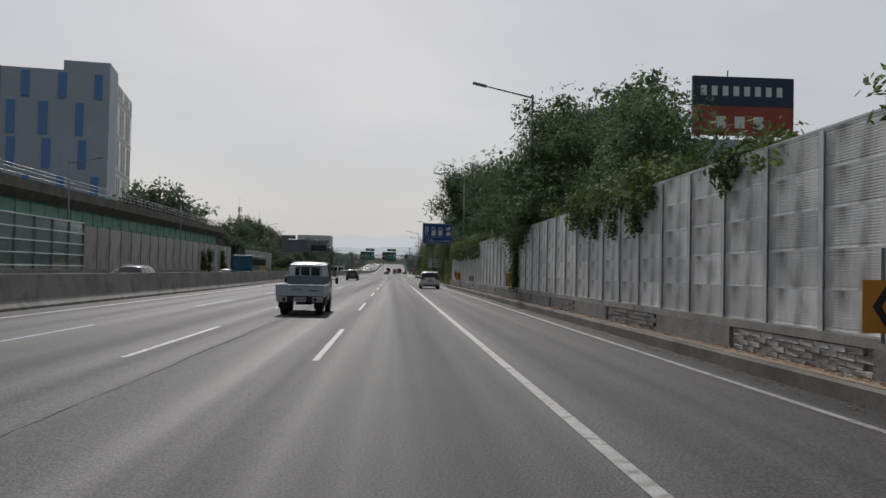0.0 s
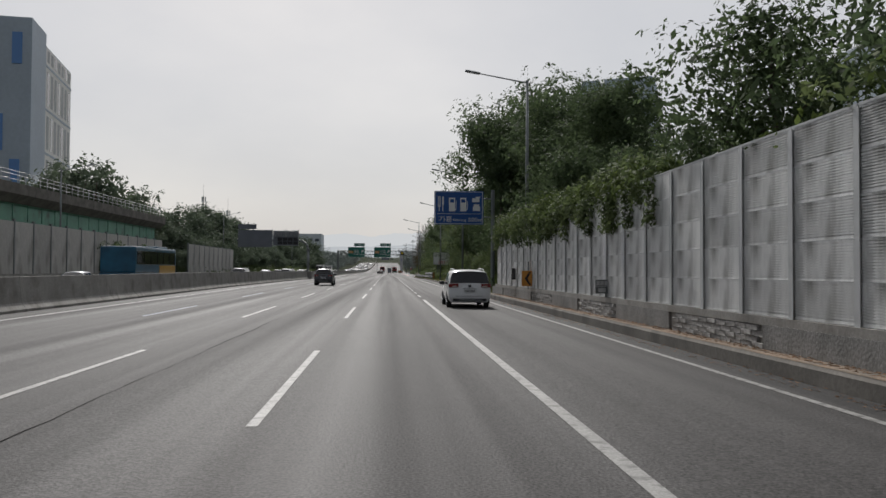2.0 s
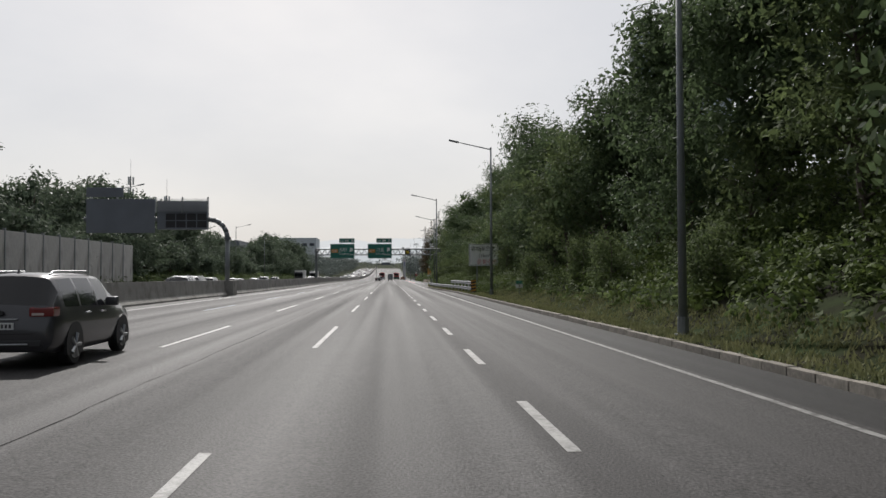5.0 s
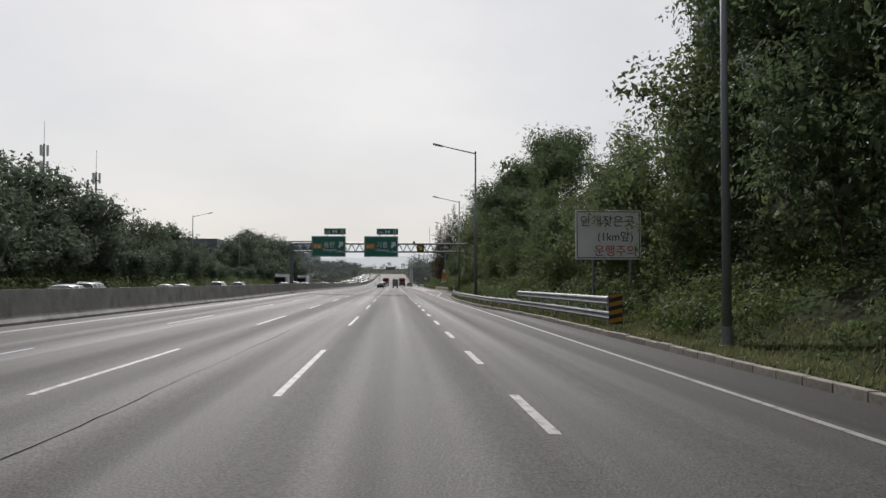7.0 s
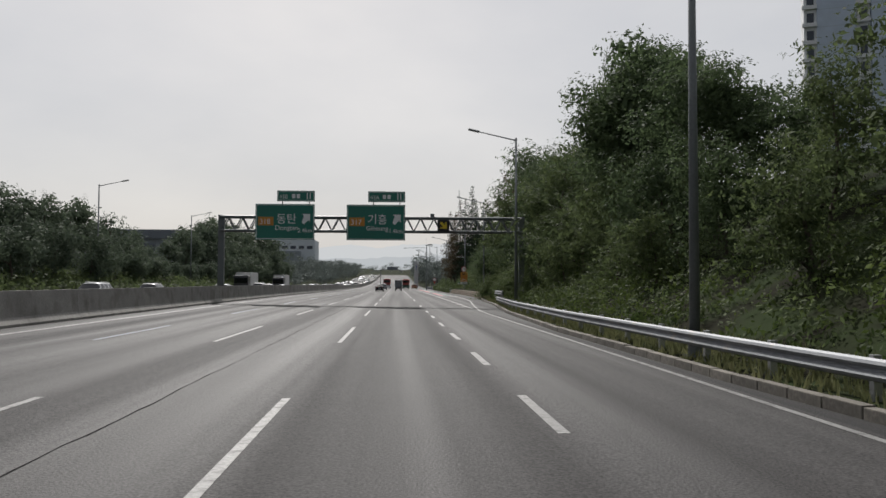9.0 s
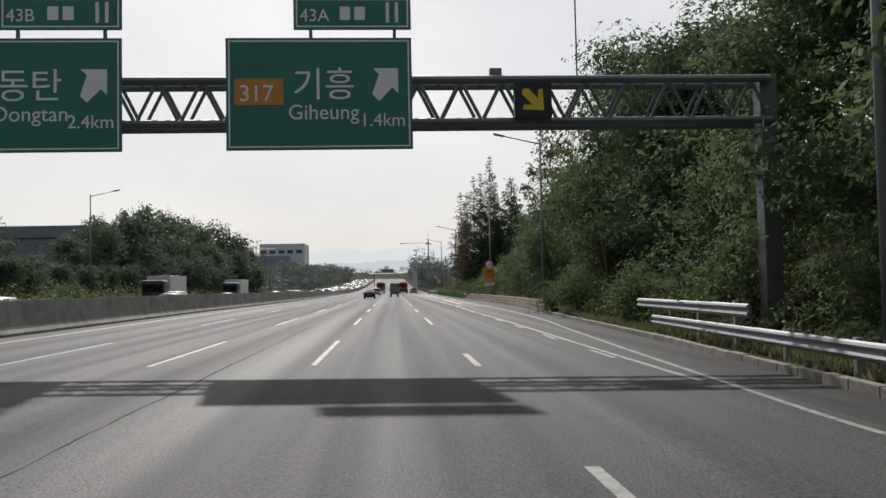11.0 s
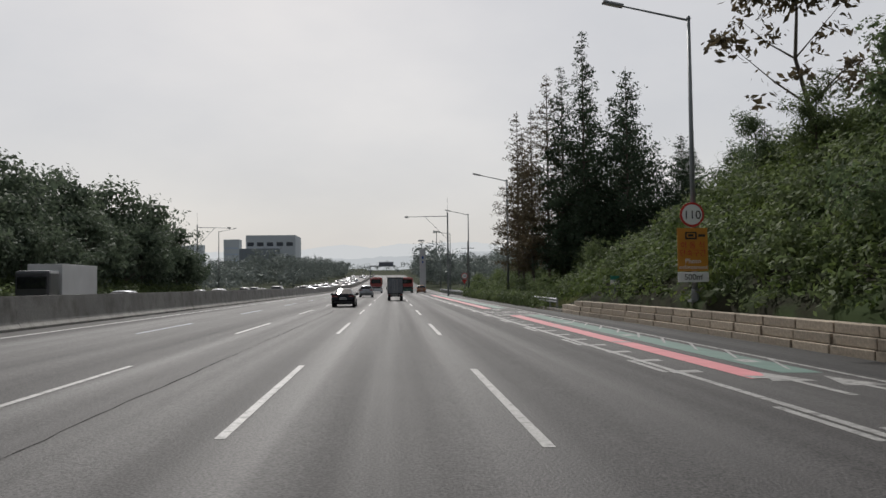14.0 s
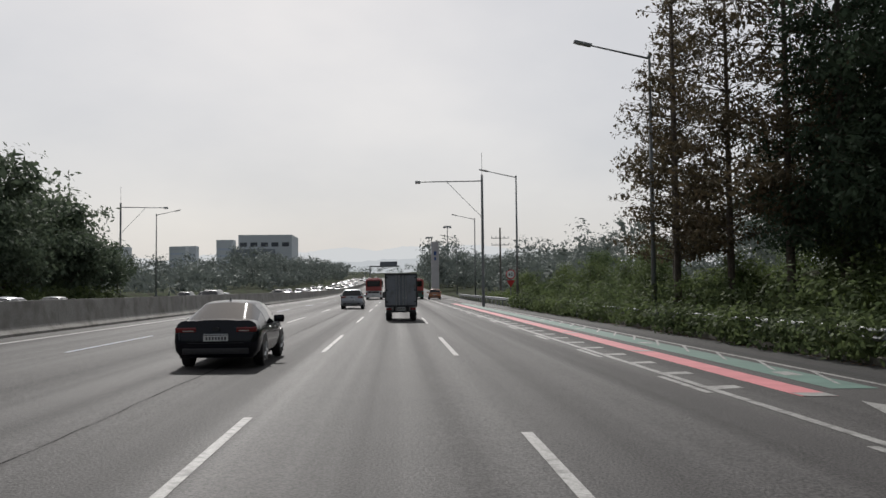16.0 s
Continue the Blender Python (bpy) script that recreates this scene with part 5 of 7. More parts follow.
def loft_car(name, at, paint_mat, label, L, W, stations, rear_i, front_i, side_rows, r_wheel, axles, lights, group="", detail=True, rails=False):
    """stations: (y, half width, underside, belt, half roof width, roof). rear_i, front_i: the spans that are rear window and windscreen.
    side_rows: spans of stations that are side windows."""
    root = thing(name, at, label, "car", group)
    rings = []
    for y, w, zb, zt, wr, zr in stations:
        h = zr - zt
        rings.append([(0, y, zb), (w * 0.84, y, zb), (w * 0.965, y, zb + 0.14), (w, y, zb + (zt - zb) * 0.5), (w * 0.99, y, zb + (zt - zb) * 0.78),
                      (w * 0.955, y, zt), ((w * 0.955 + wr) / 2 + 0.012, y, zt + h * 0.5), (wr, y, zt + h * 0.84), (wr * 0.88, y, zt + h * 0.945), (wr * 0.62, y, zr - 0.012), (wr * 0.32, y, zr + 0.004), (0, y, zr + 0.01)])
    n = len(rings[0])
    sets = {}

    def put(key, quad):
        sets.setdefault(key, []).append(quad)

    for i in range(len(rings) - 1):
        for j in range(n - 1):
            for side in (1, -1):
                q = [rings[i][j], rings[i][j + 1], rings[i + 1][j + 1], rings[i + 1][j]]
                q = [(x * side, y, z) for x, y, z in q]
                if side < 0:
                    q = q[::-1]
                key = "body"
                if i == rear_i and j >= 6:
                    key = "rear_window"
                elif i == front_i and j >= 6:
                    key = "windscreen"
                elif j in (5, 6) and i in side_rows:
                    key = ("side_window", side, side_rows.index(i))
                put(key, q)
    for ring, flip in ((rings[0], False), (rings[-1], True)):
        loop = [(-x, y, z) for x, y, z in ring[::-1]] + ring[1:-1]
        loop = [p for k, p in enumerate(loop) if loop.index(p) == k]
        put("body", loop if not flip else loop[::-1])
    for key, quads in sets.items():
        bm = bmesh.new()
        for q in quads:
            vs = []
            for p in q:
                if not vs or (Vector(p) - vs[-1].co).length > 1e-5:
                    vs.append(bm.verts.new(p))
            if len(vs) > 2:
                bm.faces.new(vs)
        bmesh.ops.remove_doubles(bm, verts=bm.verts, dist=1e-4)
        bmesh.ops.recalc_face_normals(bm, faces=bm.faces)
        nm = key if isinstance(key, str) else key[0]
        ob = part(nm, bm, paint_mat if nm == "body" else CAR_GLASS, root, smooth=True)
        ob.data.set_sharp_from_angle(angle=radians(38))
    for y in axles:
        for side in (1, -1):
            wheel(root, side * (W / 2 - 0.115), y, r_wheel, 0.21, side)
            bm = bmesh.new()
            disc(bm, (side * (W / 2 - 0.03), y, r_wheel + 0.02), (1, 0, 0), r_wheel + 0.055, 0.06, 26)
            bmesh.ops.bisect_plane(bm, geom=bm.verts[:] + bm.edges[:] + bm.faces[:], plane_co=(0, 0, 0.2), plane_no=(0, 0, -1), clear_outer=True)
            part("wheel_arch", bm, DARK_PLASTIC, root)
    lx0, lx1, lz0, lz1, ly = lights
    for side in (1, -1):
        bm = bmesh.new()
        box(bm, side * lx0, side * lx1, -0.012 + ly, 0.30 + ly, lz0, lz1, 0.03)
        tl = part("tail_light", bm, TAIL_RED, root, "red tail light")
        bm = bmesh.new()
        box(bm, side * (lx0 + 0.05), side * (lx1 - 0.16), -0.017 + ly, 0.1 + ly, lz0 + 0.02, lz0 + (lz1 - lz0) * 0.4, 0.008)
        part("reversing_light", bm, TAIL_CLEAR, tl)
    # chrome strip and round emblem between the lights
    if detail:
        bm = bmesh.new()
        box(bm, -lx0 * 0.62, lx0 * 0.62, -0.012 + ly * 0.3, 0.06, lz0 - 0.055, lz0 - 0.03, 0.008)
        part("chrome_strip", bm, CHROME, root, "chrome strip")
        bm = bmesh.new()
        disc(bm, (0, ly * 0.5 + 0.01, lz0 + 0.07), (0, 1, 0), 0.055, 0.05, 16)
        bmesh.ops.scale(bm, vec=(1.45, 1, 0.9), space=Matrix.Translation((0, 0, -lz0 - 0.07)), verts=bm.verts)
        part("emblem", bm, DARK_PLASTIC, root)
    # lower bumper
    w0, zb = stations[0][1], stations[0][2]
    bm = bmesh.new()
    box(bm, -w0 * 0.9, w0 * 0.9, -0.008, 0.25, zb - 0.03, zb + 0.1, 0.03)
    part("bumper", bm, DARK_PLASTIC, root, "dark plastic lower bumper")
    bm = bmesh.new()
    box(bm, -w0 * 0.62, w0 * 0.62, -0.02, 0.05, zb + 0.015, zb + 0.04, 0.01)
    part("bumper_trim", bm, DARK_PLASTIC if paint_mat is P_BLACK else CHROME, root, "" if paint_mat is P_BLACK else "silver bumper trim")
    bm = bmesh.new()
    box(bm, -w0 * 0.74, w0 * 0.74, -0.006, 0.02, zb + 0.20, zb + 0.212, 0.003)
    part("tailgate_gap", bm, BLACK, root)
    number_plate(root, stations[0][0] - 0.005 if lights[4] == 0 else -0.005, (lz0 + lz1) / 2 - 0.18 if not rails else lz0 - 0.16)
    if detail:
        yb = stations[front_i][0] - 0.35
        for side in (1, -1):
            bm = bmesh.new()
            box(bm, side * (W / 2 - 0.05), side * (W / 2 + 0.21), yb - 0.07, yb + 0.09, stations[front_i][3] + 0.0, stations[front_i][3] + 0.19, 0.07)
            part("mirror", bm, paint_mat if paint_mat is not P_WHITE else DARK_PLASTIC, root)
            for i in side_rows[1:3]:
                bm = bmesh.new()
                y = stations[i][0] + 0.1
                box(bm, side * (W / 2 - 0.01), side * (W / 2 + 0.025), y, y + 0.2, stations[i][3] - 0.14, stations[i][3] - 0.105, 0.012)
                part("door_handle", bm, CHROME, root, "chrome door handle")
    if rails:
        for side in (1, -1):
            bm = bmesh.new()
            w, zr = stations[rear_i + 2][4], stations[rear_i + 2][5]
            y0, y1 = stations[rear_i + 1][0] + 0.15, stations[front_i][0] - 0.5
            bar(bm, (side * w * 0.86, y0, zr - 0.01), (side * w * 0.86, y0 + 0.15, zr + 0.05), 0.02, seg=6)
            bar(bm, (side * w * 0.86, y0 + 0.15, zr + 0.05), (side * w * 0.86, y1 - 0.15, zr + 0.06), 0.02, seg=6)
            bar(bm, (side * w * 0.86, y1 - 0.15, zr + 0.06), (side * w * 0.86, y1, zr - 0.01), 0.02, seg=6)
            part("roof_rail", bm, GREY_STEEL, root, "brushed metal roof rail")
    # shark-fin aerial and high brake light
    if detail:
        zr = stations[rear_i + 2][5]
        bm = bmesh.new()
        bmesh.ops.create_cone(bm, cap_ends=True, segments=8, radius1=0.07, radius2=0.012, depth=0.09, matrix=pose(0, stations[rear_i + 1][0] + 0.28, zr + 0.045) @ Matrix.Diagonal((0.5, 1.3, 1, 1)))
        part("aerial", bm, paint_mat, root)
    return root


def minivan(at, mat, label, group="", detail=True):
    st = [(0.0, 0.86, 0.34, 0.60, 0.80, 0.66), (0.05, 0.955, 0.27, 0.80, 0.86, 0.90), (0.10, 0.97, 0.26, 1.0, 0.89, 1.14), (0.34, 0.985, 0.25, 1.07, 0.79, 1.67), (0.44, 0.985, 0.24, 1.08, 0.79, 1.73),
          (1.42, 0.99, 0.2, 1.07, 0.79, 1.755), (1.50, 0.99, 0.2, 1.07, 0.79, 1.757), (2.45, 0.99, 0.2, 1.05, 0.785, 1.757), (2.53, 0.99, 0.2, 1.05, 0.785, 1.757), (3.35, 0.985, 0.2, 1.02, 0.73, 1.72), (3.45, 0.98, 0.2, 1.02, 0.72, 1.69),
          (4.15, 0.96, 0.22, 1.0, 0.78, 1.10), (4.75, 0.90, 0.22, 0.86, 0.70, 0.95), (5.0, 0.78, 0.24, 0.66, 0.6, 0.74), (5.11, 0.6, 0.3, 0.5, 0.45, 0.56)]
    return loft_car("minivan", at, mat, label, 5.1, 1.985, st, 2, 10, [4, 6, 8], 0.345, (1.08, 4.14), (0.52, 0.972, 0.94, 1.12, 0.03), group, detail, True)


def sedan(at, mat, label, group="", detail=True):
    st = [(0.0, 0.78, 0.36, 0.60, 0.7, 0.66), (0.05, 0.86, 0.28, 0.78, 0.74, 0.86), (0.10, 0.885, 0.25, 0.92, 0.74, 1.045), (0.50, 0.895, 0.22, 0.94, 0.72, 1.06), (1.35, 0.90, 0.2, 0.95, 0.57, 1.40), (1.45, 0.9, 0.2, 0.95, 0.58, 1.42),
          (2.10, 0.90, 0.19, 0.93, 0.60, 1.45), (2.18, 0.90, 0.19, 0.93, 0.60, 1.45), (2.85, 0.90, 0.19, 0.90, 0.585, 1.41), (2.92, 0.90, 0.19, 0.9, 0.58, 1.39), (3.75, 0.88, 0.2, 0.86, 0.66, 0.97), (4.35, 0.80, 0.22, 0.74, 0.6, 0.82), (4.58, 0.66, 0.25, 0.6, 0.5, 0.66), (4.64, 0.5, 0.3, 0.5, 0.4, 0.55)]
    return loft_car("sedan", at, mat, label, 4.64, 1.80, st, 3, 9, [4, 5, 7], 0.33, (0.96, 3.66), (0.42, 0.86, 0.79, 0.90, 0.04), group, detail)


def suv(at, mat, label, group="", detail=True):
    st = [(0.0, 0.80, 0.42, 0.66, 0.74, 0.72), (0.05, 0.91, 0.32, 0.84, 0.80, 0.94), (0.12, 0.93, 0.30, 1.0, 0.80, 1.12), (0.5, 0.94, 0.28, 1.06, 0.68, 1.62), (0.6, 0.94, 0.26, 1.07, 0.69, 1.66),
          (1.3, 0.945, 0.24, 1.06, 0.70, 1.69), (1.38, 0.945, 0.24, 1.06, 0.70, 1.69), (2.2, 0.945, 0.24, 1.05, 0.70, 1.69), (2.28, 0.945, 0.24, 1.05, 0.70, 1.69), (3.0, 0.94, 0.24, 1.02, 0.68, 1.64), (3.1, 0.94, 0.24, 1.02, 0.67, 1.61),
          (3.75, 0.92, 0.26, 1.0, 0.74, 1.10), (4.35, 0.86, 0.26, 0.88, 0.66, 0.98), (4.62, 0.72, 0.28, 0.7, 0.56, 0.78), (4.7, 0.58, 0.34, 0.55, 0.45, 0.6)]
    return loft_car("sport_utility_car", at, mat, label, 4.7, 1.89, st, 2, 10, [4, 6, 8], 0.36, (0.98, 3.72), (0.5, 0.915, 0.92, 1.08, 0.03), group, detail, True)


def flatbed(at):
    root = thing("flatbed_truck", at, "small white flatbed truck with empty load bed and blue-grey headboard", "truck")
    BED = material("bed_white_paint", (0.44, 0.49, 0.56), 0.4, noise_scale=1.5, vary=0.08, fine=18.0, fine_vary=0.06, dirt=((0.25, 0.24, 0.23), 2.0, 0.6, 0.8))
    BOARD = material("headboard_blue_grey", (0.13, 0.155, 0.19), 0.5, noise_scale=1.5, vary=0.1)
    # bed: floor and three gates with rims
    bm = bmesh.new()
    box(bm, -0.83, 0.83, 0.05, 2.85, 0.74, 0.80, 0.01)
    part("bed_floor", bm, BOARD, root)
    bm = bmesh.new()
    box(bm, -0.86, 0.86, 0.0, 0.04, 0.72, 1.08, 0.012)
    box(bm, -0.88, 0.88, -0.02, 0.05, 1.08, 1.13, 0.012)
    for x in (-0.84, 0.84):
        box(bm, x - 0.03, x + 0.03, -0.025, 0.05, 0.72, 1.10, 0.01)
    part("tailgate", bm, BED, root)
    bm = bmesh.new()
    box(bm, 0.30, 0.68, -0.006, 0.0, 0.90, 0.935, 0.002)
    part("tailgate_badge", bm, DARK_PLASTIC, root)
    bm = bmesh.new()
    for i in range(4):
        box(bm, -0.28 + i * 0.1, -0.22 + i * 0.1, -0.005, 0.0, 0.93, 0.99, 0.002)
    part("tailgate_emblem", bm, BOARD, root)
    for s in (-1, 1):
        bm = bmesh.new()
        box(bm, s * 0.86, s * 0.83, 0.05, 2.85, 0.68, 1.08, 0.01)
        box(bm, s * 0.89, s * 0.82, 0.05, 2.85, 1.08, 1.13, 0.012)
        for z in (0.70, 0.84, 0.97):
            box(bm, s * 0.878, s * 0.858, 0.06, 2.84, z, z + 0.055, 0.008)
        gate = part("side_gate", bm, BED, root)
        for y in (0.75, 2.1):
            bm = bmesh.new()
            box(bm, s * 0.892, s * 0.876, y, y + 0.05, 0.66, 0.80, 0.006)
            part("hinge", bm, DARK_PLASTIC, gate)
        bm = bmesh.new()
        box(bm, s * 0.82, s * 0.45, 1.42, 2.35, 0.34, 0.665, 0.03)
        part("tool_box", bm, DARK_PLASTIC, root)
        bm = bmesh.new()
        disc(bm, (s * 0.835, 3.5, 0.36), (1, 0, 0), 0.385, 0.07, 26)
        bmesh.ops.bisect_plane(bm, geom=bm.verts[:] + bm.edges[:] + bm.faces[:], plane_co=(0, 0, 0.36), plane_no=(0, 0, -1), clear_outer=True)
        part("wheel_arch", bm, DARK_PLASTIC, root)
    bm = bmesh.new()
    box(bm, -0.82, 0.82, 2.86, 2.92, 0.76, 1.42, 0.015)
    part("headboard", bm, BOARD, root)
    bm = bmesh.new()
    for x in (-0.72, -0.32, 0.08, 0.48):
        bar(bm, (x, 2.9, 1.42), (x, 2.92, 1.86), 0.025, seg=8)
    bar(bm, (-0.80, 2.9, 1.40), (-0.70, 2.92, 1.84), 0.028, seg=8)
    bar(bm, (0.80, 2.9, 1.40), (0.70, 2.92, 1.84), 0.028, seg=8)
    bar(bm, (-0.70, 2.92, 1.85), (0.70, 2.92, 1.85), 0.03, seg=8)
    part("guard_frame", bm, BED, root)
    # cab
    rings = []
    for y, w, zb, zr, wr in [(2.98, 0.80, 0.5, 1.90, 0.66), (3.10, 0.845, 0.46, 1.96, 0.72), (3.6, 0.86, 0.42, 1.985, 0.74), (4.15, 0.86, 0.40, 1.93, 0.73), (4.62, 0.85, 0.40, 1.32, 0.78), (4.78, 0.80, 0.42, 0.95, 0.72), (4.82, 0.70, 0.46, 0.8, 0.62)]:
        zt = min(1.22, zr - 0.05)
        rings.append([(0, y, zb), (w * 0.94, y, zb), (w, y, zb + 0.2), (w, y, (zb + zt) / 2 + 0.1), (w * 0.985, y, zt), ((w + wr) / 2 - 0.01, y, (zt + zr) / 2), (wr, y, zr - 0.06), (wr * 0.8, y, zr), (0, y, zr + 0.01)])
    bmb, bmg, bmw = bmesh.new(), {1: bmesh.new(), -1: bmesh.new()}, bmesh.new()
    for i in range(len(rings) - 1):
        for j in range(len(rings[0]) - 1):
            for s in (1, -1):
                q = [(x * s, y, z) for x, y, z in (rings[i][j], rings[i][j + 1], rings[i + 1][j + 1], rings[i + 1][j])]
                t = bmb
                if i in (1, 2) and j in (4, 5):
                    t = bmg[s]
                elif i == 3 and j >= 5:
                    t = bmw
                t.faces.new([t.verts.new(p) for p in (q if s > 0 else q[::-1])])
    loop = [(-x, y, z) for x, y, z in rings[0][::-1]] + rings[0][1:-1]
    bmb.faces.new([bmb.verts.new(p) for p in loop])
    for nm, b, mt in (("cab", bmb, P_WHITE), ("side_window", bmg[1], CAR_GLASS), ("side_window", bmg[-1], CAR_GLASS), ("windscreen", bmw, CAR_GLASS)):
        bmesh.ops.remove_doubles(b, verts=b.verts, dist=1e-4)
        bmesh.ops.recalc_face_normals(b, faces=b.faces)
        o = part(nm, b, mt, root, smooth=True)
        o.data.set_sharp_from_angle(angle=radians(40))
    bm = bmesh.new()
    box(bm, -0.52, 0.52, 2.955, 2.985, 1.45, 1.78, 0.06)
    part("rear_window", bm, CAR_GLASS, root)
    for s in (-1, 1):
        bm = bmesh.new()
        box(bm, s * 0.98, s * 1.10, 4.18, 4.30, 1.12, 1.40, 0.05)
        bar(bm, (s * 0.84, 4.22, 1.30), (s * 1.0, 4.24, 1.30), 0.018, seg=6)
        part("mirror", bm, DARK_PLASTIC, root)
        bm = bmesh.new()
        box(bm, s * 0.862, s * 0.885, 3.25, 3.30, 0.98, 1.16, 0.012)
        part("door_handle", bm, DARK_PLASTIC, root)
    bm = bmesh.new()
    for x in (-0.36, 0.36):
        box(bm, x - 0.05, x + 0.05, 0.1, 4.5, 0.5, 0.66, 0.01)
    box(bm, -0.78, 0.78, 0.04, 0.12, 0.52, 0.6, 0.01)
    box(bm, -0.3, 0.3, 1.4, 2.4, 0.35, 0.55, 0.03)
    # wide slab, added to give the dark shade under the bed
    box(bm, -0.62, 0.62, 0.2, 2.84, 0.58, 0.735, 0.01)
    part("chassis", bm, DARK_PLASTIC, root)
    for s in (-1, 1):
        bm = bmesh.new()
        box(bm, s * 0.84, s * 0.46, 0.62, 0.68, 0.25, 0.7, 0.01)
        box(bm, s * 0.84, s * 0.5, 0.64, 1.30, 0.64, 0.67, 0.01)
        part("mudguard", bm, BLACK, root)
        bm = bmesh.new()
        box(bm, s * 0.46, s * 0.84, -0.02, 0.06, 0.50, 0.69, 0.012)
        lb = part("light_box", bm, BED, root)
        bm = bmesh.new()
        disc(bm, (s * 0.56, -0.026, 0.595), (0, 1, 0), 0.07, 0.02, 18)
        part("tail_light", bm, TAIL_RED, lb, "round red tail light")
        bm = bmesh.new()
        disc(bm, (s * 0.74, -0.026, 0.595), (0, 1, 0), 0.07, 0.02, 18)
        part("reversing_light", bm, TAIL_CLEAR, lb, "round smoky clear light")
        bm = bmesh.new()
        box(bm, s * 0.5, s * 0.76, 1.02, 1.06, 0.2, 0.56, 0.01)
        part("mud_flap", bm, BLACK, root)
        for y, r, xx in ((0.95, 0.285, 0.64), (3.5, 0.32, 0.755)):
            wheel(root, s * xx, y, r, 0.2 if y > 2 else 0.28, s, 6)
    number_plate(root, 0.035, 0.59, 0.44, 0.16)
    return root


def box_truck(at):
    root = thing("box_truck", at, "small delivery truck with grey double-door cargo box", "truck")
    SKIN = material("box_grey_skin", (0.23, 0.25, 0.275), 0.45, 0.25, noise_scale=0.8, vary=0.1, fine=10.0, fine_vary=0.06, dirt=((0.13, 0.13, 0.13), 1.4, 0.55, 0.75))
    DARK = material("box_dark_trim", (0.05, 0.055, 0.06), 0.5, 0.3, noise_scale=2.0, vary=0.15)
    bm = bmesh.new()
    box(bm, -0.84, 0.84, 0.06, 3.0, 0.78, 2.52, 0.02)
    part("cargo_box", bm, SKIN, root)
    for s in (-1, 1):
        bm = bmesh.new()
        box(bm, s * 0.012, s * 0.78, 0.02, 0.058, 0.86, 2.42, 0.012)
        d = part("door", bm, SKIN, root)
        for x in (0.10, 0.26):
            bm = bmesh.new()
            bar(bm, (s * x, -0.005, 0.84), (s * x, -0.005, 2.44), 0.016, seg=8)
            box(bm, s * (x - 0.03), s * (x + 0.03), -0.02, 0.02, 1.2, 1.26, 0.006)
            part("lock_bar", bm, CHROME, d, "bright steel lock bar")
        bm = bmesh.new()
        for z in (1.0, 1.62, 2.28):
            box(bm, s * 0.70, s * 0.83, 0.0, 0.03, z, z + 0.07, 0.006)
        part("hinge", bm, DARK, d)
    bm = bmesh.new()
    for a, b, c, d in ((-0.86, 0.86, 2.45, 2.55), (-0.86, 0.86, 0.75, 0.85)):
        box(bm, a, b, 0.0, 0.07, c, d, 0.01)
    for x in (-0.83, 0.83):
        box(bm, x - 0.035, x + 0.035, 0.0, 0.07, 0.85, 2.45, 0.01)
    part("rear_frame", bm, DARK, root)
    bm = bmesh.new()
    box(bm, -0.8, 0.8, 0.08, 0.16, 0.46, 0.56, 0.01)
    for x in (-0.36, 0.36):
        box(bm, x - 0.05, x + 0.05, 0.1, 4.4, 0.52, 0.76, 0.01)
    part("chassis", bm, DARK_PLASTIC, root)
    bm = bmesh.new()
    box(bm, -0.82, 0.82, 3.1, 4.7, 0.45, 1.95, 0.15)
    part("cab", bm, P_WHITE, root)
    for s in (-1, 1):
        bm = bmesh.new()
        box(bm, s * 0.5, s * 0.8, 0.05, 0.1, 0.60, 0.72, 0.01)
        part("tail_light", bm, TAIL_RED, root, "red tail light")
        for y in (0.95, 3.85):
            wheel(root, s * 0.66, y, 0.31, 0.3, s, 6)
        bm = bmesh.new()
        box(bm, s * 0.92, s * 1.04, 4.3, 4.4, 1.2, 1.55, 0.04)
        part("mirror", bm, DARK_PLASTIC, root)
    number_plate(root, 0.04, 0.66, 0.44, 0.16)
    return root


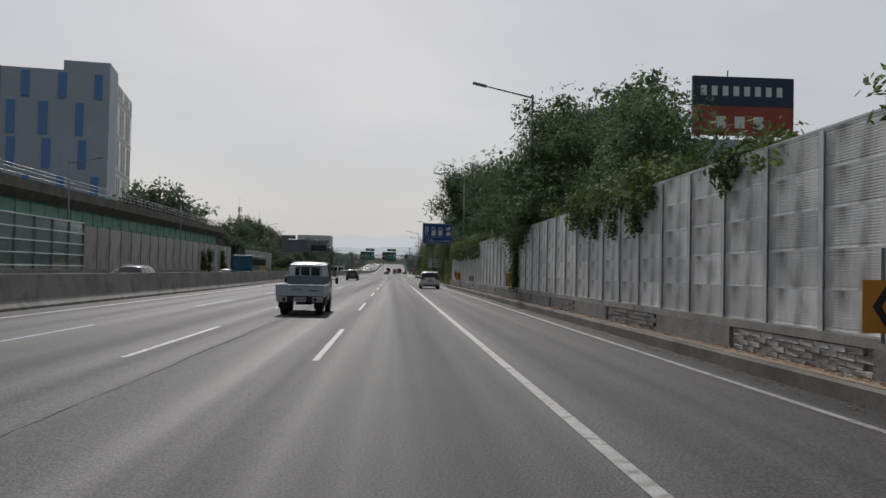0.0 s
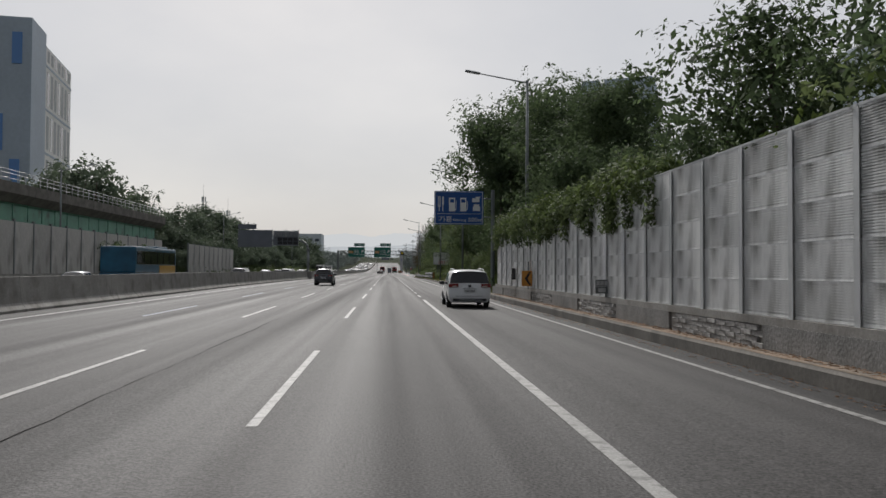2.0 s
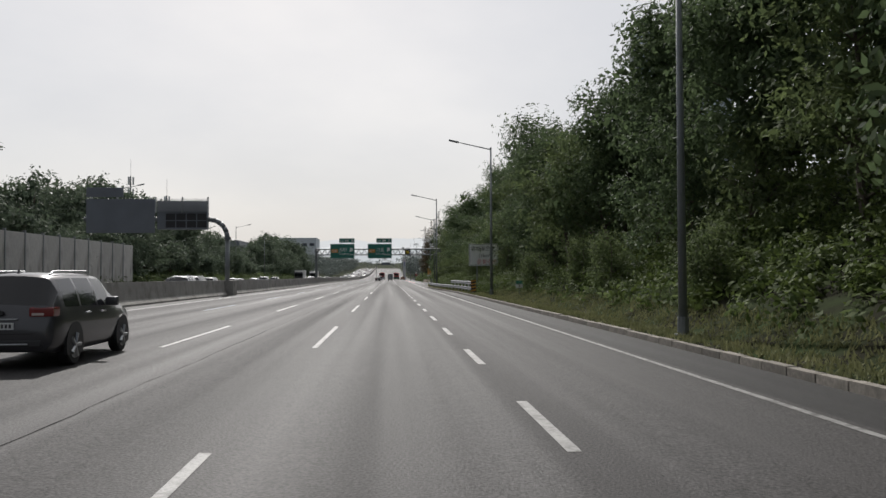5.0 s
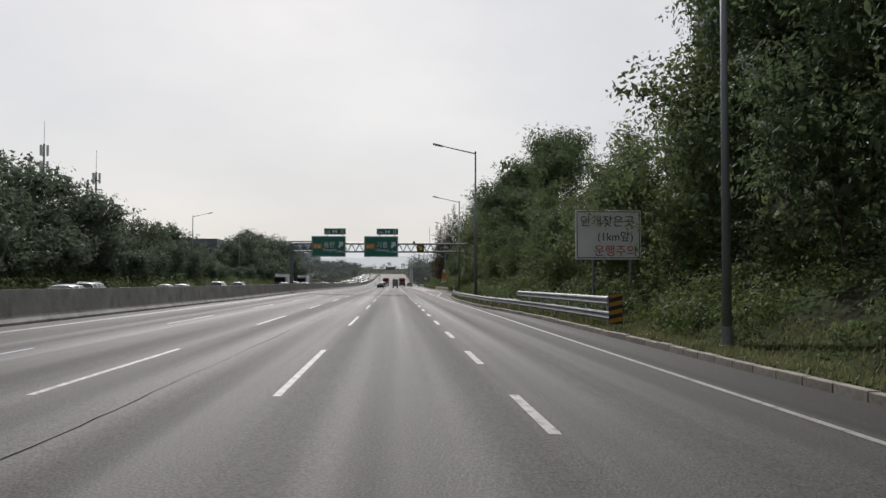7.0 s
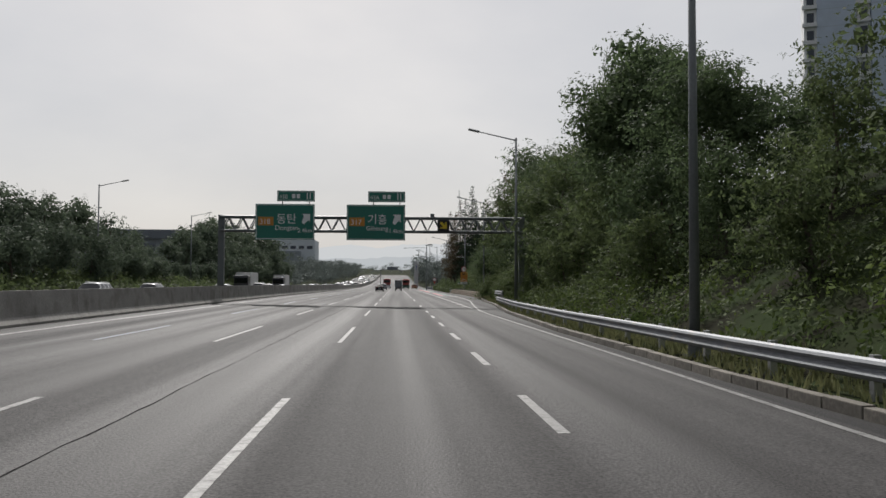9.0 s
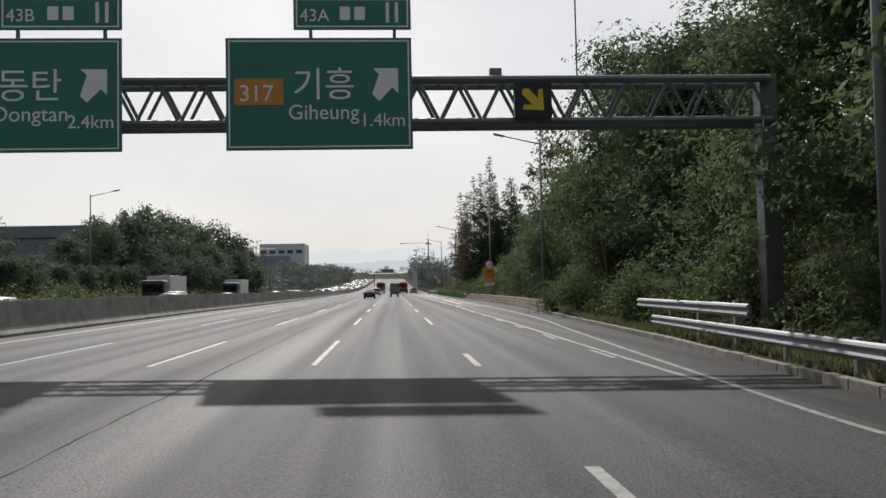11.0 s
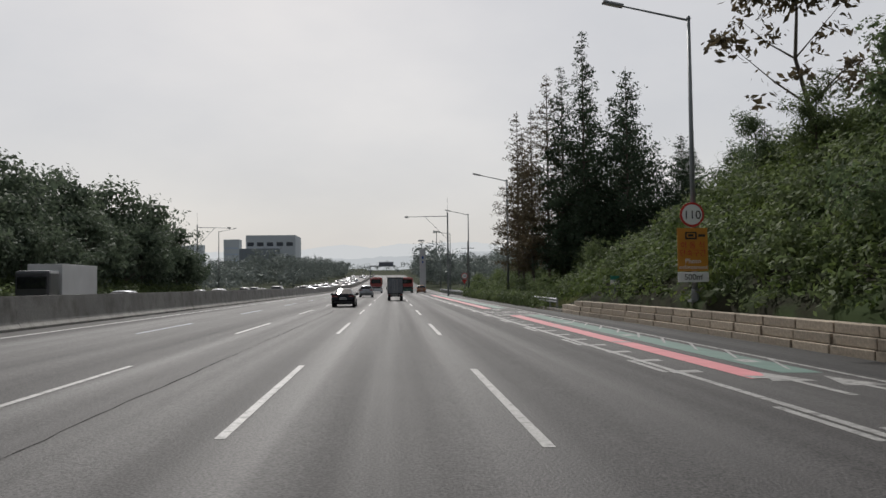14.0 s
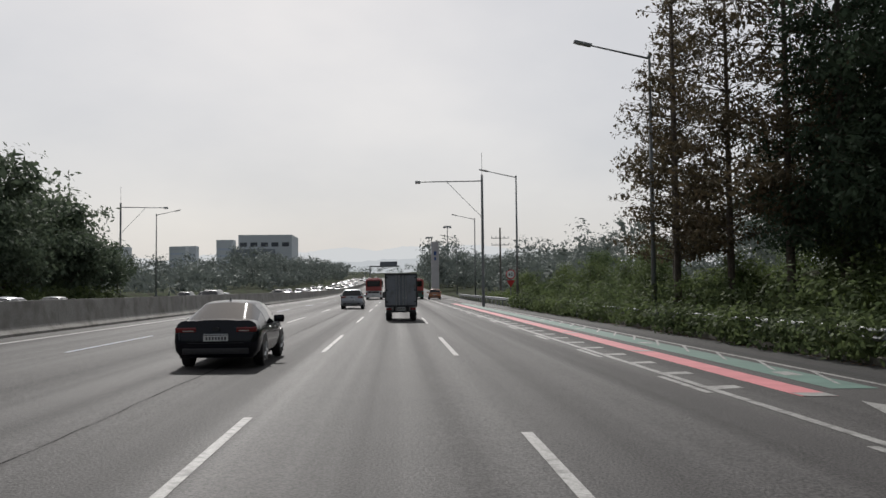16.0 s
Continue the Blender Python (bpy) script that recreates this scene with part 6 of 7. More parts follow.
def coach(at, top, low, label, band=None, rz=0.0):
    root = thing("coach", at, label, "bus", rz=rz)
    bm = bmesh.new()
    box(bm, -1.25, 1.25, 0, 11.5, 0.35, 1.35, 0.08)
    part("lower_body", bm, low, root)
    bm = bmesh.new()
    box(bm, -1.24, 1.24, 0.015, 11.45, 1.352, 3.25, 0.14)
    part("upper_body", bm, top, root)
    bm = bmesh.new()
    box(bm, -1.0, 1.0, -0.012, 0.05, 2.05, 2.95, 0.1)
    part("rear_window", bm, CAR_GLASS, root)
    bm = bmesh.new()
    box(bm, -0.9, 0.9, -0.01, 0.03, 1.0, 1.3, 0.02)
    for i in range(5):
        box(bm, -0.85, 0.85, -0.018, 0.0, 1.02 + i * 0.055, 1.045 + i * 0.055)
    part("engine_grille", bm, DARK_PLASTIC, root)
    for s in (-1, 1):
        for k in range(6):
            bm = bmesh.new()
            box(bm, s * 1.235, s * 1.252, 0.5 + k * 1.78, 2.2 + k * 1.78, 1.95, 2.95, 0.03)
            part("side_window", bm, CAR_GLASS, root)
        bm = bmesh.new()
        box(bm, s * 0.98, s * 1.2, -0.015, 0.1, 0.75, 1.15, 0.03)
        part("tail_light", bm, TAIL_RED, root, "red tail light")
        for y in (2.6, 8.9):
            wheel(root, s * 1.1, y, 0.48, 0.3, s, 8)
        if band:
            bm = bmesh.new()
            box(bm, s * 1.236, s * 1.262, 0.3, 5.2, 0.5, 1.9, 0.02)
            part("side_panel", bm, band, root)
    bm = bmesh.new()
    box(bm, -0.9, 0.9, 1.5, 4.5, 3.24, 3.42, 0.08)
    part("roof_unit", bm, top, root)
    number_plate(root, -0.01, 0.62, 0.52, 0.12)
    return root


def lorry(at, label, rz):
    root = thing("lorry", at, label, "truck", rz=rz)
    bm = bmesh.new()
    box(bm, -1.2, 1.2, 0, 7.0, 1.0, 3.5, 0.03)
    part("cargo_box", bm, material("lorry_white_box", (0.6, 0.6, 0.59), 0.5, noise_scale=0.5, vary=0.08), root)
    bm = bmesh.new()
    box(bm, -1.15, 1.15, 7.3, 9.1, 0.6, 3.0, 0.2)
    part("cab", bm, P_GREY, root)
    bm = bmesh.new()
    box(bm, -1.0, 1.0, 9.06, 9.13, 1.75, 2.6, 0.06)
    part("windscreen", bm, CAR_GLASS, root)
    bm = bmesh.new()
    box(bm, -0.5, 0.5, 0.2, 9.0, 0.6, 1.0, 0.02)
    part("chassis", bm, DARK_PLASTIC, root)
    for s in (-1, 1):
        for y in (1.4, 2.5, 8.1):
            wheel(root, s * 1.0, y, 0.45, 0.3, s, 8)
    return root


def on(x, y):
    return (x, y, gz(x, y))


flatbed(on(-3.72, 32.6))
minivan(on(3.42, 86.7), P_WHITE, "white minivan with metal roof rails and dark tinted rear window")
sedan(on(-3.62, 392.9), P_BLACK, "glossy dark navy sedan with sloping rear window")
box_truck(on(0.5, 419.5))
suv(on(-3.5, 446.0), P_SILVER, "silver compact sport utility car with dark windows")
suv(on(-6.75, 133.0), P_GREY, "dark grey sport utility car on the carriageway")
coach(on(-3.2, 506.0), P_RED, P_WHITE, "red and white long-distance bus seen from behind")
coach(on(3.5, 510.0), P_RED, P_GREEN, "dull red bus with dark lower body")
suv(on(6.4, 506.0), P_ORANGE, "small dull orange car in the outer lane")
# opposite carriageway
P_TEAL = material("coach_blue_green", (0.02, 0.10, 0.17), 0.3, noise_scale=0.8, vary=0.35)
coach((-19.5, 121.0, gz(-19.5, 250)), P_TEAL, P_TEAL, "blue-green coach with yellow front flank in opposite traffic", P_YELLOW, 180)
lorry((-24.5, 356.0, gz(-24.5, 250)), "white box lorry with dark cab in opposite traffic", 180)
lorry((-24.3, 396.0, gz(-24.3, 250)), "white box lorry with dark cab in opposite traffic", 180)
vr = random.Random(21)
protos = [sedan((-17.0, 212, gz(-17.0, 250)), P_WHITE, "white sedan in opposite traffic", "opposite traffic", False), sedan((-20.6, 250, gz(-20.6, 250)), P_SILVER, "silver sedan in opposite traffic", "opposite traffic", False),
          suv((-17.0, 190, gz(-17, 250)), P_WHITE, "white sport utility car in opposite traffic", "opposite traffic", False), suv((-24.3, 300, gz(-24.3, 250)), P_GREY, "dark sport utility car in opposite traffic", "opposite traffic", False)]
for p in protos:
    p.matrix_basis = p.matrix_basis @ pose(0, 0, 0, 0, 0, 180)
for y in list(range(60, 470, 22)) + list(range(480, 950, 11)):
    lane = vr.choice([-17.0, -20.6, -24.3]) if y < 480 else vr.choice([-16.8, -20.4, -24.0, -27.4])
    yy = y + vr.uniform(-5, 5)
    if lane == -24.3 and 340 < yy < 405 or lane == -20.6 and 110 < yy < 140:
        lane = -17.0
    copy_thing(vr.choice(protos), pose(lane, yy, gz(lane, yy), 0, 0, 180))


# ---- trees, bushes and climbers ----
LEAF = leaf_material("leaf_green", (0.046, 0.068, 0.040), (0.12, 0.165, 0.075), 0.45)
LEAF_OLIVE = leaf_material("leaf_olive", (0.052, 0.074, 0.038), (0.145, 0.185, 0.075), 0.46)
LEAF_PINE = leaf_material("needle_green", (0.026, 0.044, 0.030), (0.07, 0.10, 0.058), 0.25)
LEAF_VINE = leaf_material("vine_green", (0.036, 0.060, 0.020), (0.115, 0.152, 0.043), 0.38)
# paler, greyer green: haze before the far-side woods put into the leaf colour
LEAF_HAZED = leaf_material("leaf_hazed", (0.055, 0.078, 0.058), (0.135, 0.17, 0.11), 0.35)
LEAF_RUST = leaf_material("larch_rust", (0.05, 0.048, 0.03), (0.13, 0.10, 0.06), 0.3)


def leaf_cloud(centres, radii, count, size, rng, flat=0.75, droop=0.0, twig=5):
    """Leaves in sprays of a few round soft clumps: a rhombus each. Returns verts and faces arrays."""
    centres, radii = np.asarray(centres, float), np.asarray(radii, float)
    w = radii ** 2
    sprays = max(1, count // twig)
    count = sprays * twig
    pick = rng.choice(len(centres), sprays, p=w / w.sum())
    d = rng.normal(size=(sprays, 3))
    d /= np.linalg.norm(d, axis=1)[:, None]
    r = radii[pick] * rng.uniform(0.5, 1.15, sprays)
    p = centres[pick] + d * r[:, None] * [1, 1, flat]
    p = np.repeat(p, twig, 0) + rng.normal(scale=size * 1.3, size=(count, 3)) * [1, 1, 0.7]
    d = np.repeat(d, twig, 0)
    n = d + rng.normal(scale=0.5, size=(count, 3)) + [0, 0, 0.45]
    n /= np.linalg.norm(n, axis=1)[:, None]
    t = np.cross(n, rng.normal(size=(count, 3)))
    t[:, 2] -= droop
    t /= np.linalg.norm(t, axis=1)[:, None]
    b = np.cross(n, t)
    s = size * rng.uniform(0.6, 1.4, count)[:, None]
    v = np.stack([p - t * s, p + b * s * 0.45, p + t * s, p - b * s * 0.45], 1).reshape(-1, 3)
    f = np.arange(count * 4).reshape(-1, 4)
    return v, f


def dense_cloud(centres, radii, count, size, rng, flat=0.75, droop=0.0, inner=16):
    """A cloud of small leaves round large dark ones deep inside each clump."""
    v, f = leaf_cloud(centres, radii, count, size, rng, flat, droop)
    w, g = leaf_cloud(centres, np.asarray(radii) * 0.45, inner * len(radii), size * 1.75, rng, flat, droop, 2)
    return np.concatenate([v, w]), np.concatenate([f, g + len(v)])


def crown_part(name, v, f, mat, parent, kind=""):
    me = bpy.data.meshes.new(name)
    vs, fs = v.tolist(), f.tolist()
    me.from_pydata(vs, [], fs)
    me.materials.append(mat)
    ob = new(name, me)
    ob.parent = parent
    return tagged(ob, kind=kind) if kind else ob


def limb_mesh(rng, height, girth, lean, spread, n_limbs):
    """Tapered trunk with limbs; gives the bmesh and the limb ends."""
    bm = bmesh.new()
    pts, p = [], Vector((0, 0, -0.4))
    for i in range(6):
        pts.append(p.copy())
        p = p + Vector((rng.normal() * 0.12 + lean[0], rng.normal() * 0.12 + lean[1], 1.0)) * (height * 0.85 / 5)
    rad = [girth * (1 - 0.85 * i / 5) for i in range(6)]
    for i in range(5):
        bar(bm, pts[i], pts[i + 1], rad[i], rad[i + 1], 6)
    ends = [pts[-1]]
    for k in range(n_limbs):
        i = rng.integers(1, 5)
        a = rng.uniform(0, 2 * math.pi)
        base = pts[i]
        ln = spread * rng.uniform(0.55, 1.0) * (1.15 - 0.16 * i)
        mid = base + Vector((math.cos(a) * ln * 0.5, math.sin(a) * ln * 0.5, ln * 0.35))
        end = base + Vector((math.cos(a) * ln, math.sin(a) * ln, ln * rng.uniform(0.45, 0.9)))
        bar(bm, base, mid, rad[i] * 0.55, rad[i] * 0.32, 4)
        bar(bm, mid, end, rad[i] * 0.32, rad[i] * 0.1, 3)
        ends += [mid, end]
    return bm, ends


def make_tree(seed, height, spread, leaves, size, mat, label, clump=1.0, trunk=0.16, bare=0.18):
    rng = np.random.default_rng(seed)
    root = thing("tree", (0, 0, 0), label, "tree")
    bm, ends = limb_mesh(rng, height, trunk, (rng.normal() * 0.05, rng.normal() * 0.05), spread, 11)
    part("trunk", bm, BARK, root)
    cs = [tuple(e) for e in ends if e.z > height * bare]
    extra = []
    for c in cs:
        for _ in range(2):
            extra.append(tuple(np.array(c) + rng.normal(size=3) * [0.8, 0.8, 0.6]))
    cs += extra
    rr = [clump * rng.uniform(0.55, 1.15) for _ in cs]
    v, f = dense_cloud(cs, rr, leaves, size, rng)
    crown_part("crown", v, f, mat, root)
    return root


def make_pine(seed, height, spread, leaves, size, mat, label, thin=0.0):
    """A conifer: straight stem, whorls of drooping limbs, narrow top."""
    rng = np.random.default_rng(seed)
    root = thing("conifer", (0, 0, 0), label, "tree")
    bm = bmesh.new()
    bar(bm, (0, 0, -0.5), (0, 0, height), 0.008 * height + 0.03, 0.02, 8)
    cs, rr = [], []
    z = height * (0.08 + thin * 0.1)
    while z < height * 0.99:
        reach = spread * (1 - z / height) ** 0.75 + 0.12
        for k in range(5):
            a = rng.uniform(0, 6.283)
            L = reach * rng.uniform(0.6, 1.1)
            tip = Vector((math.cos(a) * L, math.sin(a) * L, z + L * 0.22))
            bar(bm, (0, 0, z - 0.1), tip, 0.035, 0.008, 4)
            for q in (0.45, 0.75, 1.0):
                cs.append((tip.x * q, tip.y * q, z + (tip.z - z) * q))
                rr.append(max(0.2, L * (0.44 - 0.18 * thin) * (1.25 - 0.4 * q)))
        z += height * 0.026
    part("trunk", bm, BARK, root)
    v, f = dense_cloud(cs, rr, leaves, size, rng, 0.6, 0.3, 5)
    crown_part("crown", v, f, mat, root)
    return root


def place(root, spots, group):
    """Stand copies of a tree at (x, y, z, scale, turn); the first spot takes the tree itself."""
    poses = [pose(x, y, z, 0, 0, a) @ Matrix.Diagonal((s, s, s * random.uniform(0.9, 1.12), 1)) for x, y, z, s, a in spots]
    tagged(root, group=group)
    for m in poses[1:]:
        copy_thing(root, m)
    root.matrix_basis = poses[0]


rnd = random.Random(5)
kinds = [make_tree(11, 8.5, 3.4, 7200, 0.105, LEAF, "broad dark-green roadside tree with dense crown", 1.35),
         make_tree(12, 9.5, 3.0, 6200, 0.10, LEAF_OLIVE, "tall olive-green roadside tree with feathery crown", 1.2),
         make_tree(13, 7.0, 3.2, 6000, 0.10, LEAF, "round dark-green tree on the embankment", 1.35),
         make_tree(14, 10.5, 3.2, 3800, 0.15, LEAF, "tall dark tree with uneven crown on the embankment", 1.4),
         make_tree(15, 5.0, 2.6, 3800, 0.09, LEAF_OLIVE, "low bushy tree at the foot of the embankment", 1.2),
         make_tree(16, 8.0, 3.3, 2600, 0.16, LEAF_HAZED, "dense dark-green tree beyond the opposite carriageway", 1.6),
         make_tree(17, 6.0, 3.0, 2400, 0.155, LEAF_HAZED, "low olive-green tree beyond the opposite carriageway", 1.6),
         make_tree(18, 12.5, 5.0, 15000, 0.12, LEAF, "very tall broad dark-green tree with full crown", 1.7, 0.24),
         make_tree(19, 14.0, 6.0, 9000, 0.12, LEAF, "tall tree with bare lower trunk and high spreading crown", 1.7, 0.24, 0.5)]
spots = [[] for _ in kinds]


def add_tree(k, x, y, s=1.0, dz=0.0):
    spots[k].append((x, y, hill(x, y) - 0.1 + dz, s * rnd.uniform(0.9, 1.1), rnd.uniform(0, 360)))


# behind the noise barrier
for y in range(31, 104, 4):
    grow = steps(y, [(31, 0.5), (39, 0.6), (45, 0.75), (50, 0.95), (62, 1.0), (67, 0.5), (84, 0.5), (89, 0.7), (94, 0.95), (104, 1.1)])
    add_tree(rnd.choice([0, 2] if grow > 0.8 else [2, 4]), rnd.uniform(9.8, 11.4), y + rnd.uniform(-1.5, 1.5), 0.95 * grow)
    if y > 55:
        add_tree(3, rnd.uniform(14, 17), y + rnd.uniform(-2, 2), (0.4 if 78 < y < 97 else 1.05) * grow)
for k, x, y, q in ((7, 10.8, 53, 0.66), (7, 11.0, 60, 0.82), (8, 13.2, 65, 0.82), (2, 9.3, 34, 0.85), (0, 11.5, 41, 0.85), (2, 11.6, 44, 0.88), (0, 13.5, 46, 0.88), (7, 12.9, 98, 0.75), (7, 12.0, 106, 1.05), (2, 8.6, 56.5, 0.8), (0, 9.6, 50, 1.0), (2, 8.6, 66.5, 0.8), (4, 8.4, 53, 0.75), (2, 8.0, 47.5, 1.0), (0, 8.5, 44.5, 0.85)):
    add_tree(k, x, y, q)
# broad tall trees behind the services sign
for x, y, s in ((10.2, 131, 1.72), (13.0, 132, 1.5), (14.2, 112, 1.6), (14.5, 141, 1.4), (15.5, 151, 1.35), (16.5, 161, 1.45), (15.2, 170, 1.4)):
    add_tree(7, x, y, s / 1.28)
# wooded embankment up to the exit
for y in range(106, 312, 6):
    low = 202 < y < 257
    if not 200 < y < 205:
        add_tree(rnd.choice([1, 4, 2]), rnd.uniform(11.3, 12.8) + (1.6 if y < 172 or y > 292 else 1.2 if 176 < y < 206 else 0.0), y + rnd.uniform(-1.5, 1.5), rnd.uniform(0.8, 1.05) * (0.72 if low else 1.1 if y > 250 else 1.0))
    add_tree(rnd.choice([1, 3, 3]) if not low else rnd.choice([1, 2]), rnd.uniform(14.8, 17.5), y + rnd.uniform(-2, 2), rnd.uniform(0.95, 1.25) * (0.55 if low else 1.0))
    if y % 3 == 0 and not 190 < y < 262:
        add_tree(3, rnd.uniform(20, 24), y + rnd.uniform(-2, 2), rnd.uniform(1.05, 1.3))
    if y % 10 < 5 and not 178 < y < 204:
        add_tree(4, rnd.uniform(9.9, 10.6), y + 2.5, rnd.uniform(0.5, 0.7))
# tall dark trees by the fog board, a lone one after it, and those on the crest
for k, x, y, s in ((7, 13.6, 186, 0.95), (7, 14.4, 195, 1.0), (1, 13.0, 200, 1.1), (1, 15.6, 218, 0.85), (2, 13.2, 207, 0.85), (0, 14.8, 205.5, 1.15), (4, 11.6, 210, 0.9), (4, 11.4, 199, 0.8), (7, 24, 291, 1.25), (7, 27, 300, 1.35), (7, 22, 283, 1.15), (7, 29, 312, 1.35), (7, 13.0, 261, 1.0), (7, 15, 268, 0.9), (0, 17.2, 345, 1.0), (3, 19.5, 352, 0.8), (7, 14.2, 284, 0.85), (7, 17.6, 316, 1.05), (7, 12.8, 247, 0.8), (7, 17.0, 305, 1.15)):
    add_tree(k, x, y, s)
for y in range(312, 374, 5):
    s = 1.0 if y < 342 else steps(y, [(342, 0.8), (374, 0.42)])
    add_tree(rnd.choice([0, 1, 3]), rnd.uniform(20, 25), y + rnd.uniform(-2, 2), s)
    if y < 348:
        add_tree(rnd.choice([0, 1]), rnd.uniform(14.8, 17.5), y, rnd.uniform(0.85, 1.1) * s)
        add_tree(rnd.choice([2, 4]), rnd.uniform(12.6, 13.8), y + 2, rnd.uniform(0.75, 0.95) * s)
for y in range(384, 470, 8):
    add_tree(rnd.choice([2, 4, 0]), rnd.uniform(18, 27), y, rnd.uniform(0.45, 0.7))
    add_tree(4, rnd.uniform(14, 16.5), y + 3, rnd.uniform(0.5, 0.75))
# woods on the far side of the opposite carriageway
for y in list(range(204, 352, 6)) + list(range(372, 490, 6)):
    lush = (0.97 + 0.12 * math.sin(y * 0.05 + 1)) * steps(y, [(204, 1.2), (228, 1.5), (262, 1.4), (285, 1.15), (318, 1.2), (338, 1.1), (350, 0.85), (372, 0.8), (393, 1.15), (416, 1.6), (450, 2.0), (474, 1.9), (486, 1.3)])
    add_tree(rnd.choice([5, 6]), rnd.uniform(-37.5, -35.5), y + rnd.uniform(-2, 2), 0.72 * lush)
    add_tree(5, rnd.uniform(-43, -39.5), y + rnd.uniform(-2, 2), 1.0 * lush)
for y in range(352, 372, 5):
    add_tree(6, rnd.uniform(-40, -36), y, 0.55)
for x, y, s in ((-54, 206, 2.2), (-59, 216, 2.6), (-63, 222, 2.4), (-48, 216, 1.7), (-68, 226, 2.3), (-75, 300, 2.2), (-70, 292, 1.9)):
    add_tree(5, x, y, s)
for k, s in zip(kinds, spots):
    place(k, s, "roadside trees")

# tall conifers past the exit wall
larch = make_pine(31, 20.0, 3.6, 9000, 0.08, LEAF_RUST, "tall thin dawn redwood with sparse rusty foliage", 0.6)
dense = make_pine(32, 22.0, 3.3, 15000, 0.105, LEAF_PINE, "tall dense dark-green conifer with pointed top")
pine = make_pine(33, 15.0, 4.6, 15000, 0.11, LEAF_PINE, "broad dark pine behind the verge")
put_at = lambda x, y, s: (x, y, hill(x, y) - 0.1, s, rnd.uniform(0, 360))
place(larch, [put_at(12.9, 411.8, 0.93), put_at(13.6, 407.5, 0.9), put_at(13.9, 415.0, 0.85), put_at(14.6, 404.5, 0.98)], "conifers")
place(dense, [put_at(16.9, 399.8, 0.93), put_at(15.6, 402.6, 0.9), put_at(18.2, 404.0, 0.8)], "conifers")
place(pine, [put_at(20.2, 398.0, 0.98), put_at(23.5, 394.0, 0.55), put_at(26.5, 400.0, 0.5), put_at(22.0, 405.0, 0.95), put_at(29.5, 392.0, 0.5), put_at(19.5, 410.0, 0.85)], "conifers")
bare = make_tree(41, 11.5, 3.2, 700, 0.12, LEAF_RUST, "half-bare tree with few reddish leaves on the hilltop", 1.0, 0.13)
place(bare, [(22.8, 371.6, hill(22.8, 371.6) - 0.1, 1.2, 20)], "roadside trees")


# ---- undergrowth, climbers and verge grass: nobody could count these ----
def cover(name, spots_r, per, size, mat, label, seed, flat=0.6):
    rng = np.random.default_rng(seed)
    cs = [c for c, _ in spots_r]
    rr = [r for _, r in spots_r]
    v, f = leaf_cloud(cs, rr, per * len(cs), size, rng, flat)
    ob = crown_part(name, v, f, mat, None)
    return tagged(ob, label, "undergrowth", kind="stuff")


ug = random.Random(77)
# distance haze painted into the leaf colour of the far woods
LEAF_FAR = leaf_material("far_foliage_hazed", (0.13, 0.155, 0.145), (0.21, 0.24, 0.22), 0.2)


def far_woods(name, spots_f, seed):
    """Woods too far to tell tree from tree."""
    rng = np.random.default_rng(seed)
    cs, rr = [], []
    for x, y, h in spots_f:
        z = rise(y)
        for k in range(7):
            q = rng.uniform(0.25, 0.9)
            cs.append((x + rng.normal() * h * 0.2, y + rng.normal() * h * 0.2, z + h * q))
            rr.append(h * rng.uniform(0.16, 0.27))
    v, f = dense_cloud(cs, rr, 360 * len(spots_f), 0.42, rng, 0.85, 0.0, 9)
    return tagged(crown_part(name, v, f, LEAF_FAR, None), "grey-green woods far along the motorway, paled for haze", "woods", kind="stuff")


fw = random.Random(8)
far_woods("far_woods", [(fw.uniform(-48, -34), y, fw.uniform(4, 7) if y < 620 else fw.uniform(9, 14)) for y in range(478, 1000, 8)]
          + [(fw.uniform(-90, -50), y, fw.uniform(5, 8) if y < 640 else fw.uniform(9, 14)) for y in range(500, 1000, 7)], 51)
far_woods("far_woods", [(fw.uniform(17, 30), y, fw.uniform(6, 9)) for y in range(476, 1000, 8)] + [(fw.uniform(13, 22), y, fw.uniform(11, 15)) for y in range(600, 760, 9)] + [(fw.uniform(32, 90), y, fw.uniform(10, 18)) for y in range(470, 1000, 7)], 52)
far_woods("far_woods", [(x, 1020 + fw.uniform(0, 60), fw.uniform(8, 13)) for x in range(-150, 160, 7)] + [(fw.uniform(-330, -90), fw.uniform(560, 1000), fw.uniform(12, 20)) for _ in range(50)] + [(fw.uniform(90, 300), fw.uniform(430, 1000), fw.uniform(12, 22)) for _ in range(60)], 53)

for a in range(104, 470, 30):
    low, high = [], []
    for _ in range(330):
        y = ug.uniform(a, a + 30)
        k = kerb_x(y)
        wild = y > 381 or 186 < y < 292
        x = k + (0.9 if 316 < y < 380 else 2.2 if not wild else 1.6) + abs(ug.gauss(0, 1)) * 4.2
        r = ug.uniform(0.35, 0.8) + (0.25 if wild else 0.0)
        (low if ug.random() < 0.55 else high).append(((x, y, hill(x, y) + r * 0.35), r))
    small = 0.66 if 160 < a < 300 else 1.0
    cover("undergrowth", low, int(30 / small ** 1.6), 0.12 * small, LEAF_VINE, "yellow-green creeper and weeds covering the embankment", a)
    cover("undergrowth", high, int(30 / small ** 1.6), 0.11 * small, LEAF_OLIVE, "dark-green weeds and low shrubs covering the embankment", a + 1)
creepers = []
for _ in range(420):
    y, x = ug.uniform(136, 172), ug.uniform(10.4, 14.5)
    r = ug.uniform(0.4, 0.9)
    creepers.append(((x, y, hill(x, y) + r * 0.3 + max(0.0, x - 11.5) * ug.uniform(0, 0.9)), r))
